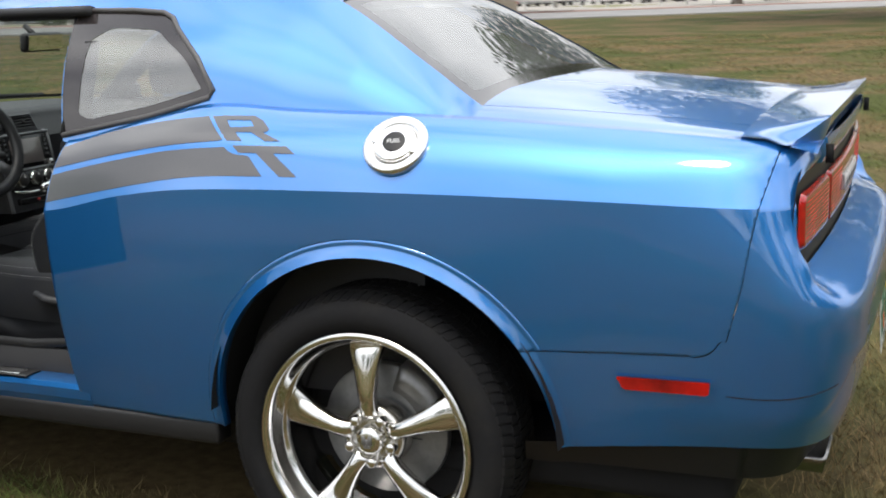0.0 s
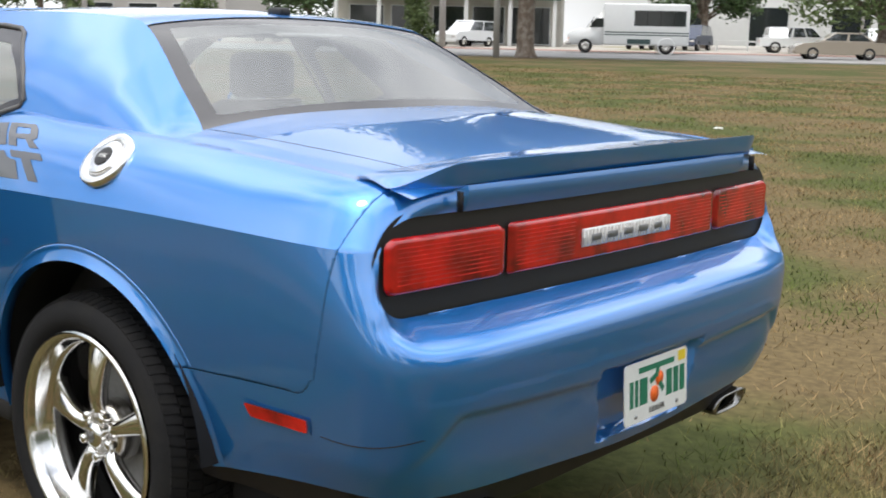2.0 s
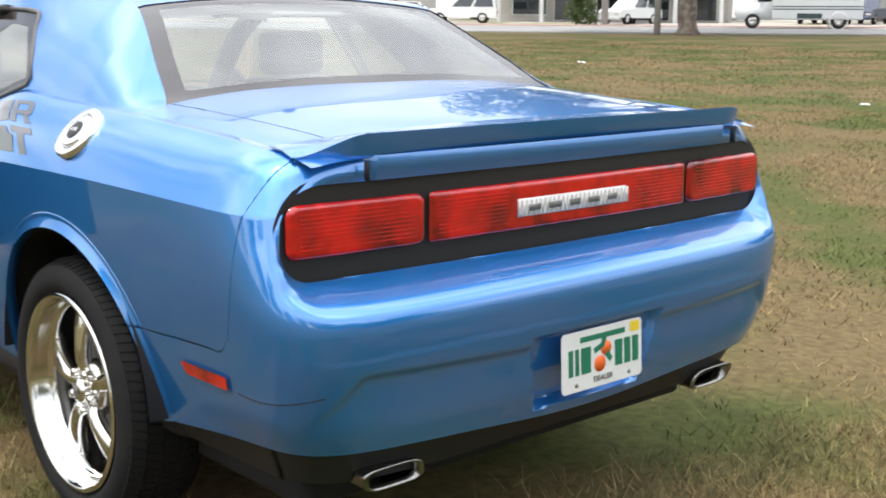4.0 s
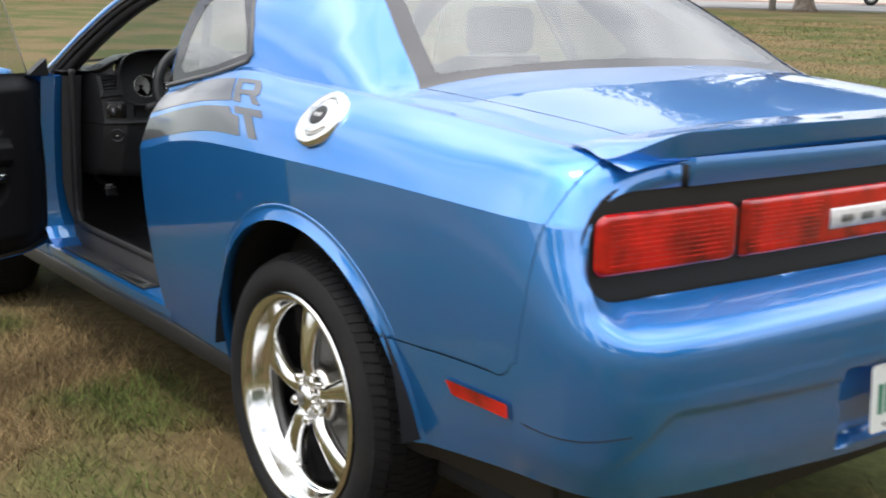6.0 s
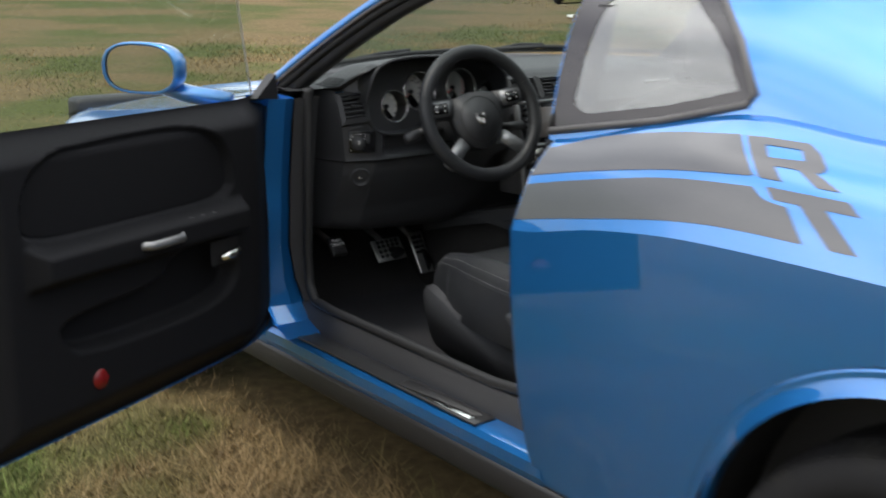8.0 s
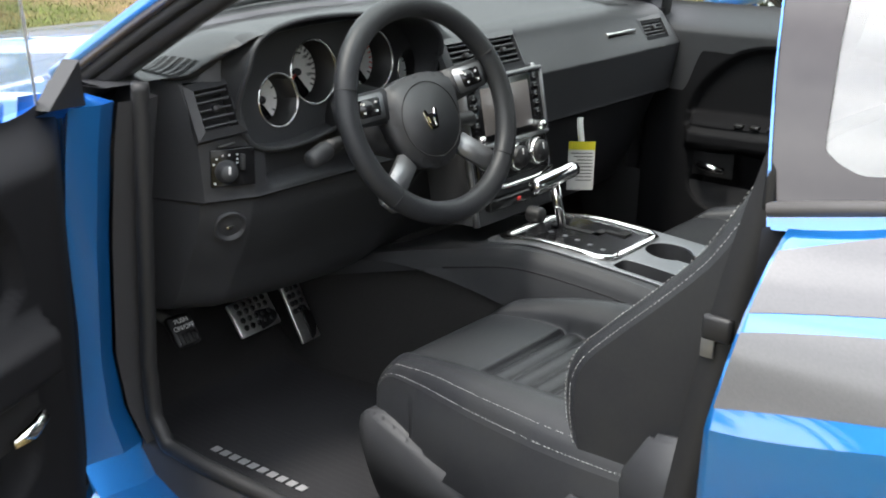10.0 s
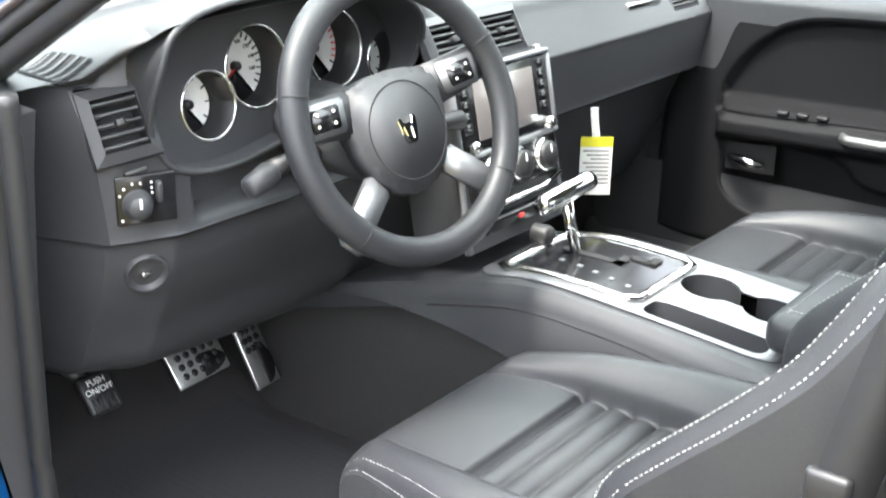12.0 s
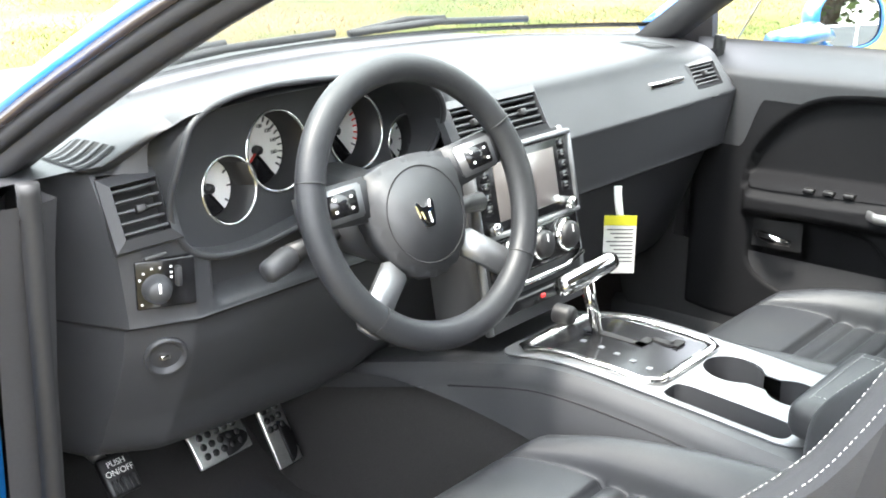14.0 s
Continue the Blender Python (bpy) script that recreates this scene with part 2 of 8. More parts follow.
def lathe(profile, seg=48, axis="y", bm=None, close=False):
    """Turn a list of (radius, height) points about an axis."""
    bm = bm or bmesh.new()
    rings = []
    for r, h in profile:
        ring = []
        for k in range(seg):
            c, s = math.cos(2 * math.pi * k / seg) * r, math.sin(2 * math.pi * k / seg) * r
            ring.append(bm.verts.new({"y": (c, h, s), "z": (c, s, h), "x": (h, c, s)}[axis]))
        rings.append(ring)
    for i in range(len(rings) - 1):
        for k in range(seg):
            bm.faces.new((rings[i][k], rings[i][(k + 1) % seg], rings[i + 1][(k + 1) % seg], rings[i + 1][k]))
    if close:
        bm.faces.new(rings[0])
        bm.faces.new(rings[-1][::-1])
    bmesh.ops.recalc_face_normals(bm, faces=bm.faces[:])
    return bm


def prism(pts, h0, h1, place, bevel=0.0):
    """A flat outline of (a, b) points given depth; place(a, b, h) puts it in the world."""
    bm = bmesh.new()
    lo = [bm.verts.new(place(a, b, h0)) for a, b in pts]
    hi = [bm.verts.new(place(a, b, h1)) for a, b in pts]
    n = len(pts)
    bm.faces.new(lo[::-1])
    bm.faces.new(hi)
    for i in range(n):
        bm.faces.new((lo[i], lo[(i + 1) % n], hi[(i + 1) % n], hi[i]))
    bmesh.ops.recalc_face_normals(bm, faces=bm.faces[:])
    if bevel:
        bmesh.ops.bevel(bm, geom=[e for e in bm.edges], offset=bevel, segments=2, affect="EDGES")
    return bm


def rounded(pts, rounds=2):
    """Corner cutting on a closed outline."""
    for _ in range(rounds):
        out = []
        for (a, b), (c, d) in zip(pts, pts[1:] + pts[:1]):
            out += [(lerp(a, c, 0.25), lerp(b, d, 0.25)), (lerp(a, c, 0.75), lerp(b, d, 0.75))]
        pts = out
    return pts

# ---- the car: shape of its skin ----
REAR_X, REAR_A = -0.60, 0.53
NOSE_X, NOSE_A = 3.25, 0.62
WHEEL_Z = 0.345
AXLE_F = 2.946


def crease_z(x):
    return curve(x, [(-1.05, 0.936), (-0.44, 0.953), (0.08, 0.955), (0.44, 0.946), (0.65, 0.921), (0.87, 0.877), (1.3, 0.865), (2.0, 0.87), (2.4, 0.84), (2.9, 0.78), (3.9, 0.66)])


def crease_y(x):
    return curve(x, [(-1.05, 0.905), (-0.8, 0.922), (-0.44, 0.940), (0.1, 0.953), (0.5, 0.946), (0.87, 0.936), (1.5, 0.934), (2.2, 0.938), (2.9, 0.935), (3.4, 0.88), (3.9, 0.82)])


def bottom_z(x):
    return curve(x, [(-1.05, 0.445), (-0.5, 0.372), (0.0, 0.34), (0.4, 0.326), (0.9, 0.33), (2.0, 0.32), (3.4, 0.30), (3.9, 0.27)])


def top_y(x):
    return curve(x, [(-1.05, 0.800), (-0.9, 0.797), (-0.6, 0.800), (-0.2, 0.806), (0.2, 0.806), (0.43, 0.803), (0.87, 0.842), (1.5, 0.846), (1.95, 0.82), (2.6, 0.78), (3.9, 0.72)])


def top_z(x):
    return curve(x, [(-1.05, 1.042), (-0.9, 1.072), (-0.6, 1.096), (-0.2, 1.118), (0.2, 1.132), (0.43, 1.142), (0.62, 1.105), (0.87, 1.047), (1.5, 1.03), (1.95, 1.015), (2.2, 0.985), (2.6, 0.920), (3.5, 0.800), (3.9, 0.72)])


ARCH_LIP = 0.027
ARCH_X, ARCH_Z, ARCH_R = -0.037, 0.362, 0.442


def arch_d(x, z, ax=ARCH_X, r=ARCH_R, az=ARCH_Z):
    return (math.hypot(x - ax, z - az) if z > az else abs(x - ax)) - r


def panel_x(y):
    """The black panel that carries the tail lamps."""
    return -0.985 - 0.03 * (1 - (y / 0.86) ** 2)


def opening(y, z):
    return rbox(abs(y), z, 0, 0.899, 0.862, 0.104, lerp(0.075, 0.103, smooth01((z - 0.85) / 0.10)))


def rear_x(z):
    return curve(z, [(0.35, -1.07), (0.50, -1.115), (0.60, -1.132), (0.69, -1.137), (0.73, -1.134), (0.76, -1.124), (0.80, -1.104), (0.85, -1.079), (0.90, -1.058), (1.0, -1.034), (1.06, -1.02)])


def nose_x(z):
    return curve(z, [(0.25, 3.84), (0.5, 3.90), (0.7, 3.90), (0.88, 3.86)])


def skin(u, v):
    """The body side, from the tail's centre (u = -1) round the corner (0 at x = -0.6) along x to the nose's centre.
    v: 0 at the lower edge, 1 at the crease, 2 at the shoulder."""
    if u < REAR_X:
        phi = min((REAR_X - u) / 0.6, 1.0) * math.pi / 2
        xs = lerp(REAR_X, -1.02, math.sin(phi))
        end = -1
    elif u > NOSE_X:
        phi = min((u - NOSE_X) / 0.6, 1.0) * math.pi / 2
        xs = lerp(NOSE_X, 3.85, math.sin(phi))
        end = 1
    else:
        phi, xs, end = 0.0, u, 0
    zb, zc, zt = bottom_z(xs), crease_z(xs), top_z(xs)
    yc, yt = crease_y(xs), top_y(xs)
    if end == -1:
        k = math.sin(phi) ** 4
        zb = lerp(zb, 0.375, k)
        zt = lerp(zt, 1.048, k)
    if v <= 1:
        z = lerp(zb, zc, v)
        w = 1 - v
        y = yc - 0.060 * w ** 2.2 - 0.014 * w
    else:
        f = v - 1
        z = lerp(zc, zt, f)
        y = yt + (yc - yt) * (1 - 0.55 * f - 0.45 * f ** lerp(4, 7, smooth01((-0.6 - xs) / 0.35)))
    if end == 0:
        x = xs
        d = arch_d(x, z) if x < 1.5 else arch_d(x, z, AXLE_F, 0.46, WHEEL_Z)
        if x < 1.5 and d < ARCH_LIP:
            y += 0.013 * (1 - max(d, 0) / ARCH_LIP) ** 1.15
        elif x >= 1.5 and d < 0.045:
            y += 0.020 * (1 - max(d, 0) / 0.045) ** 1.6
        return (x, y, z)
    n = 7.0 if end == -1 else 3.2
    c, s = math.cos(phi), math.sin(phi)
    r = 1 / (abs(c) ** n + abs(s) ** n) ** (1 / n)
    if end == -1:
        low = 1 - (1 - min(max((0.945 - z) / 0.30, 0.0), 1.0)) ** 2
        wdt = y + 0.034 * min(s * r / 0.95, 1.0) ** 1.3 * low * smooth01((z - 0.36) / 0.14)
        y = wdt * r * c
        a = REAR_X - rear_x(z)
        x = REAR_X - a * r * s + 0.035 * (y / wdt) ** 2 * s ** 3
        if phi > 0.5:
            rec = max(abs(y) - lerp(0.195, 0.245, (z - 0.41) / 0.19), 0.405 - z, z - 0.603)
            x += 0.034 * smooth01(-rec / 0.022 + 0.2)
            line = 0.606 - 0.028 * (1 - min(abs(y) / 0.7, 1))
            groove = smooth01((line - z) / 0.022) * smooth01((0.735 + (0.606 - z) * 0.9 - abs(y)) / 0.03) * smooth01((z - 0.44) / 0.13)
            x += 0.013 * groove * (1 - smooth01(-rec / 0.02))
            d = opening(y, z)
            if d < 0.16:
                # a flat shelf under the lamps, a narrow rounded lip beside and above them
                px = panel_x(min(abs(y), 0.86))
                f = max(d, 0) / lerp(0.050, 0.020, smooth01((z - 0.775) / 0.06))
                k = max(0.5 * (f + 1 - math.sqrt((f - 1) ** 2 + 0.09)), 0.0)
                x = lerp(max(px, x), x, k)
        return (x, y, z)
    wdt = y
    y = wdt * r * c
    a = nose_x(z) - NOSE_X
    return (NOSE_X + a * r * s - 0.06 * (y / wdt) ** 2 * s ** 3, y, z)


def deck_z(x, y):
    ys, zs = top_y(x), top_z(x)
    c = curve(x, [(-1.02, 0.012), (-0.9, 0.022), (-0.5, 0.045), (-0.2, 0.055), (0.2, 0.06)])
    return zs + c * (1 - min(abs(y) / ys, 1.0) ** 2.6)


# bumper seam on the side, as a line in (x, z)
def seam_side(x, z):
    """Positive on the quarter panel, negative on the bumper cover."""
    if x > -0.36:
        return 1.0
    if z < 0.66:
        return min((z - lerp(0.604, 0.622, (x + 0.40) / -0.40)), rbox(x, z, -0.30, 0.80, 0.555, 0.20, 0.09) * -1 + 1.0) if x > -0.78 else -rbox(x, z, -0.10, 0.92, 0.745, 0.30, 0.06)
    line = curve(z, [(0.62, -0.845), (0.70, -0.866), (0.78, -0.886), (0.92, -0.910), (1.07, -0.948)])
    return x - line


def side_window(x, z):
    pts = [(0.885, 1.062), (0.62, 1.112), (0.455, 1.158), (0.445, 1.175), (0.512, 1.250), (0.603, 1.325), (0.630, 1.352), (0.664, 1.366), (0.76, 1.374), (0.955, 1.378)]
    return poly_sd(x, z, pts)


# greenhouse: rail points and top line
def rail_y(x):
    return curve(x, [(-0.37, 0.790), (-0.30, 0.748), (-0.22, 0.702), (-0.1, 0.662), (0.183, 0.563), (0.30, 0.565), (0.6, 0.60), (1.0, 0.615), (1.35, 0.60)])


def rail_z(x):
    return curve(x, [(-0.37, 1.098), (-0.30, 1.112), (-0.22, 1.148), (-0.1, 1.222), (0.183, 1.383), (0.30, 1.408), (0.6, 1.420), (1.0, 1.415), (1.35, 1.376)])


def roof_c(x):
    return curve(x, [(-0.26, 1.160), (-0.1, 1.250), (0.183, 1.412), (0.30, 1.434), (0.6, 1.448), (1.0, 1.445), (1.35, 1.408)])


def cabin(x, w):
    """Cabin skin at x: w 0 at the shoulder, 1 at the roof rail, 2 at the middle."""
    yb, zb = top_y(x) - 0.004, top_z(x) - 0.004
    ye, ze = rail_y(x), rail_z(x)
    if w <= 1:
        bulge = 0.030 * math.sin(math.pi * w) * min(1, max(0, (ze - zb) / 0.2))
        return (x, lerp(yb, ye, w) + bulge, lerp(zb, ze, w ** 0.95))
    f = w - 1
    y = ye * (1 - f)
    return (x, y, lerp(ze, roof_c(x), 1 - (1 - f) ** 2.2))


def body_part(*a):
    """A skin panel, shaded smooth but for its creases."""
    ob = part(*a)
    ob.data.set_sharp_from_angle(angle=radians(17))
    return ob


car = thing("car", "bright blue two-door muscle car parked on dry grass, driver's door open", "car")

def arch_ring(keep, mirror):
    """The rolled lip round the rear wheel opening, with its edge turned inwards."""
    def P(a, d):
        r = ARCH_R + max(d, 0)
        b = min(max(a, 0), math.pi)
        x, z = ARCH_X + r * math.cos(b), ARCH_Z + r * math.sin(b) - r * (max(-a, 0) + max(a - math.pi, 0))
        z0, z1 = skin(x, 0)[2], skin(x, 1)[2]
        q = skin(x, (z - z0) / (z1 - z0))
        return (x, q[1] + min(d, 0), z)
    rings = [-0.03, -0.012, 0.0, 0.002, 0.005, 0.009, 0.013, 0.017, 0.020, 0.023, 0.025, 0.027, 0.030, 0.034, 0.040]
    return sheet(P, spans((-0.35, math.pi + 0.35, 150)), rings, [lambda u, v, p: p.z - skin(p.x, 0)[2], keep], mirror=mirror)


# quarter panels, both sides
su = spans((-0.93, -0.60, 60), (-0.60, 0.52, 170), (0.52, 0.885, 36))
sv = spans((0, 1, 84), (1, 2, 20))
for side in (1, -1):
    q = sheet(skin, su, sv, [lambda u, v, p: arch_d(p.x, p.z) - 0.04, lambda u, v, p: seam_side(p.x, p.z) - 0.0008,
             lambda u, v, p: 0.872 + 0.012 * math.sin((p.z - 0.33) * 4) - 0.08 * max(p.z - 0.88, 0) - p.x], flip=True, mirror=side < 0)
    merge(q, arch_ring(lambda u, v, p: seam_side(p.x, p.z) - 0.0008, side < 0))
    q = body_part("quarter_panel", q, PAINT, car)
    thicken(q, 0.004)

# rear bumper cover with the frame round the lamps
bu = spans((-1.2, -0.60, 130), (-0.60, -0.38, 60))
bv = spans((0, 1, 84), (1, 2, 18))
bumper = sheet(skin, bu, bv, [lambda u, v, p: arch_d(p.x, p.z) - 0.04, lambda u, v, p: -seam_side(p.x, p.z) - 0.0008, lambda u, v, p: opening(p.y, p.z) if p.x < -0.93 else 1.0], flip=True)
other = sheet(skin, bu, bv, [lambda u, v, p: arch_d(p.x, p.z) - 0.04, lambda u, v, p: -seam_side(p.x, p.z) - 0.0008, lambda u, v, p: opening(p.y, p.z) if p.x < -0.93 else 1.0], flip=True, mirror=True)
merge(bumper, other)
for side in (1, -1):
    merge(bumper, arch_ring(lambda u, v, p: -seam_side(p.x, p.z) - 0.0008, side < 0))
bmesh.ops.remove_doubles(bumper, verts=bumper.verts[:], dist=0.0008)
rear_bumper = body_part("rear_bumper", bumper, PAINT, car)
rear_bumper.data.set_sharp_from_angle(angle=radians(32))

# deck beside the boot lid, and the lid
def deck(x, f):
    y = top_y(x) * f
    return (x, y, deck_z(x, y) - 0.005 * smooth01((f - 0.92) / 0.08))
def lid_edge(x):
    return curve(x, [(-1.02, 0.640), (-0.6, 0.672), (-0.25, 0.700), (0.0, 0.72)])
dx = spans((-1.015, 0.21, 60))
df = spans((0, 1, 50))
glass_base = lambda y: -0.262 + 0.060 * (abs(y) / 0.7) ** 2
for side in (1, -1):
    part("rear_deck_side", sheet(deck, dx, df, [lambda u, v, p: abs(p.y) - lid_edge(p.x) - 0.002], mirror=side < 0), PAINT, car)
lid = sheet(deck, dx, df, [lambda u, v, p: lid_edge(p.x) - 0.002 - p.y, lambda u, v, p: glass_base(p.y) - p.x])
merge(lid, sheet(deck, dx, df, [lambda u, v, p: lid_edge(p.x) - 0.002 - p.y, lambda u, v, p: glass_base(p.y) - p.x], mirror=True))
bmesh.ops.remove_doubles(lid, verts=lid.verts[:], dist=0.0005)
boot_lid = body_part("boot_lid", lid, PAINT, car)

# roof and rear pillars
cx = spans((-0.36, 0.183, 46), (0.183, 1.36, 70))
cw = spans((0, 1, 30), (1, 2, 24))
glass_edge = lambda x, y: rbox(x, abs(y), 0.0, 0.0, 0.300, 0.9, 0.06)
def rear_glass_sd(u, v):
    """Negative inside the rear glass."""
    top = 0.186 + 0.02 * (max(v - 1, 0) ** 0.5)
    return max(u - top, (1.0 - v) * 0.7)
door_gap = lambda x, z: poly_sd(x, z, [(0.875, 1.0), (0.955, 1.378), (1.30, 1.368), (1.9, 1.06), (1.95, 0.9), (0.875, 0.9)])
roof = bmesh.new()
for side in (1, -1):
    merge(roof, sheet(cabin, cx, cw, [lambda u, v, p: side_window(p.x, p.z), lambda u, v, p: rear_glass_sd(u, v), lambda u, v, p: door_gap(p.x, p.z)], mirror=side < 0, flip=True))
bmesh.ops.remove_doubles(roof, verts=roof.verts[:], dist=0.0008)
roof_ob = body_part("roof", roof, PAINT, car)

# rear window with its black border
def pane(off):
    def f(u, v):
        x, y, z = cabin(u, v)
        return (x - off * 0.5, y, z - off)
    return f
bg = bmesh.new()
fr = bmesh.new()
gx, gw = spans((-0.30, 0.21, 34)), spans((1, 2, 26))
inner = lambda u, v, p: min(rail_y(p.x) - 0.062 - p.y, p.x + 0.205, 0.160 - p.x)
for side in (1, -1):
    merge(bg, sheet(pane(0.004), gx, gw, [inner], mirror=side < 0, flip=True))
    merge(fr, sheet(pane(0.004), gx, gw, [lambda u, v, p: -inner(u, v, p)], mirror=side < 0, flip=True))
rear_window = part("rear_window", fr, FRIT, car, "black border of the rear window")
rw = part("pane", bg, REAR_GLASS, rear_window)
rw.visible_shadow = False

# quarter windows: black frame strip, glass
for side in (1, -1):
    trim = sheet(lambda u, v: (cabin(u, v)[0], cabin(u, v)[1] - 0.002, cabin(u, v)[2]), spans((0.42, 0.97, 44)), spans((0, 1, 40)),
                 [lambda u, v, p: -side_window(p.x, p.z), lambda u, v, p: side_window(p.x, p.z) + 0.024 + 0.05 * smooth01((p.x - 0.80) / 0.10) + 0.02 * smooth01((p.z - 1.25) / 0.1)], mirror=side < 0, flip=True)
    t = part("quarter_window", trim, FRIT, car, "black border of a small rear side window")
    g = sheet(lambda u, v: (cabin(u, v)[0], cabin(u, v)[1] - 0.004, cabin(u, v)[2]), spans((0.42, 0.97, 44)), spans((0, 1, 40)),
              [lambda u, v, p: -side_window(p.x, p.z)], mirror=side < 0, flip=True)
    g = part("pane", g, TINT, t)
    g.visible_shadow = False

# black tail panel and the lamps
def tail(off):
    return lambda u, v: (panel_x(min(abs(u), 0.88)) - off, u, v)
tail_panel = part("tail_panel", sheet(tail(-0.006), spans((-0.885, 0.885, 90)), spans((0.77, 1.025, 24)), [lambda u, v, p: 0.012 - opening(u, v)], flip=True), SATIN, car)


def lens(y0, y1, z0, z1, off, r=0.02, lean=0.0):
    cy, cz, hy, hz = (y0 + y1) / 2, (z0 + z1) / 2, abs(y1 - y0) / 2, (z1 - z0) / 2
    def P(u, v):
        d = -rbox(u, v, cy, cz, hy, hz, r)
        return (panel_x(min(abs(u), 0.88)) - off * math.sqrt(min(max(d, 0) / 0.006, 1.0)), u, v)
    return sheet(P, spans((min(y0, y1), max(y0, y1), max(10, int(abs(y1 - y0) / 0.009)))), spans((z0, z1, 24)), [lambda u, v, p: -rbox(u, v, cy, cz, hy, hz, r)], flip=True)


for side in (1, -1):
    o = part("tail_lamp", lens(side * 0.848, side * 0.484, 0.846, 0.964, 0.012, 0.026), RED_LENS, car, "red tail lamp")
part("tail_lamp", lens(0.468, -0.468, 0.846, 0.964, 0.012, 0.008), RED_LENS, car, "long red tail lamp")
reverse = part("reversing_lamp", lens(0.208, -0.208, 0.876, 0.927, 0.017, 0.004), CLEAR_LENS, car, "clear ribbed reversing lamp")

WHEEL_ALLOY = material("bright_wheel_alloy", (0.80, 0.79, 0.77), rough=0.13, metal=1.0, grain=0.05, grain_scale=60)
# ---- wheels ----
def wheel(name, at, flip):
    """A five-spoke polished wheel with its tyre; the outer face looks along +y."""
    w = part(name, bmesh.new(), RUBBER, car)
    w.matrix_world = at @ (pose(0, 0, 0, 0, 0, 180) if flip else Matrix())
    R, RR, hw = 0.370, 0.284, 0.118
    prof = [(RR - 0.012, -hw + 0.02), (RR + 0.006, -hw), (RR + 0.03, -hw - 0.006), (R - 0.035, -hw - 0.004), (R - 0.012, -hw + 0.012), (R - 0.002, -hw + 0.035),
            (R, 0), (R - 0.002, hw - 0.035), (R - 0.012, hw - 0.012), (R - 0.035, hw + 0.004), (RR + 0.03, hw + 0.006), (RR + 0.016, hw + 0.004), (RR + 0.004, hw - 0.004), (RR - 0.012, hw - 0.02)]
    bm = lathe(prof, 96)
    tyre = part("tyre", bm, RUBBER, w)
    tread = bmesh.new()
    for k in range(90):
        for j, (y0, y1) in enumerate([(-0.108, -0.072), (-0.066, -0.026), (-0.020, 0.020), (0.026, 0.066), (0.072, 0.108)]):
            a = 2 * math.pi * (k + 0.37 * j) / 90
            b = 2 * math.pi * 0.74 / 90
            sl = 0.35 * (2 * math.pi / 90) * (1 if j < 2 else (-1 if j > 2 else 0))
            rr = lambda y: R + 0.004 - max(abs(y) - 0.075, 0) * 0.42
            vs = []
            for r_ in (-0.012, 0.0):
                for (aa, yy) in ((a, y0), (a + b, y0), (a + b + sl, y1), (a + sl, y1)):
                    q = rr(yy) + r_
                    vs.append(tread.verts.new((math.cos(aa) * q, yy, math.sin(aa) * q)))
            tread.faces.new(vs[4:8])
            for i in range(4):
                tread.faces.new((vs[i], vs[(i + 1) % 4], vs[4 + (i + 1) % 4], vs[4 + i]))
    bmesh.ops.recalc_face_normals(tread, faces=tread.faces[:])
    part("tread", tread, RUBBER, w, smooth=False)
    rim = lathe([(RR - 0.004, hw - 0.002), (RR - 0.008, hw + 0.003), (RR - 0.016, hw + 0.003), (RR - 0.022, hw - 0.004), (RR - 0.030, hw - 0.022), (RR - 0.034, hw - 0.050),
                 (RR - 0.038, hw - 0.056), (RR - 0.044, hw - 0.060), (RR - 0.046, hw - 0.075), (RR - 0.036, -0.02), (RR - 0.030, -hw + 0.02), (RR - 0.006, -hw + 0.004)], 96)
    part("rim", rim, WHEEL_ALLOY, w, "polished alloy rim")
    # spokes: broad, dished, flaring to both ends
    for k in range(5):
        sp = bmesh.new()
        rings = []
        n = 14
        for i in range(n + 1):
            t = i / n
            r = lerp(0.050, RR - 0.042, t)
            half = curve(t, [(0, 0.027), (0.2, 0.023), (0.55, 0.031), (0.85, 0.045), (1, 0.053)])
            y = curve(t, [(0, 0.066), (0.2, 0.078), (0.6, 0.072), (0.9, 0.058), (1, 0.048)])
            row = []
            for s_, dy in ((-1, -0.016), (-0.82, -0.002), (-0.45, 0.004), (0, 0.007), (0.45, 0.004), (0.82, -0.002), (1, -0.016), (0.8, -0.034), (-0.8, -0.034)):
                row.append(sp.verts.new((half * s_, y + dy, r)))
            rings.append(row)
        for i in range(n):
            for j in range(9):
                sp.faces.new((rings[i][j], rings[i][(j + 1) % 9], rings[i + 1][(j + 1) % 9], rings[i + 1][j]))
        sp.faces.new(rings[0])
        sp.faces.new(rings[-1][::-1])
        bmesh.ops.recalc_face_normals(sp, faces=sp.faces[:])
        sp.transform(Matrix.Rotation(2 * math.pi * k / 5 + 0.03, 4, "Y"))
        part("spoke", sp, WHEEL_ALLOY, w, "polished spoke")
        a = 2 * math.pi * (k + 0.5) / 5 + 0.03
        nut = lathe([(0.0, 0.086), (0.010, 0.086), (0.013, 0.082), (0.0135, 0.055)], 12)
        nut.transform(Matrix.Translation((math.sin(a) * 0.058, 0, math.cos(a) * 0.058)))
        part("lug_nut", nut, WHEEL_ALLOY, w)
    part("hub", lathe([(0.0, 0.060), (0.070, 0.060), (0.080, 0.054), (0.084, 0.040), (0.084, 0.0)], 40), ALLOY, w)
    part("centre_cap", lathe([(0.0, 0.094), (0.020, 0.093), (0.032, 0.089), (0.036, 0.080), (0.037, 0.055)], 32), WHEEL_ALLOY, w, "chrome centre cap with a raised emblem")
    emb = bmesh.new()
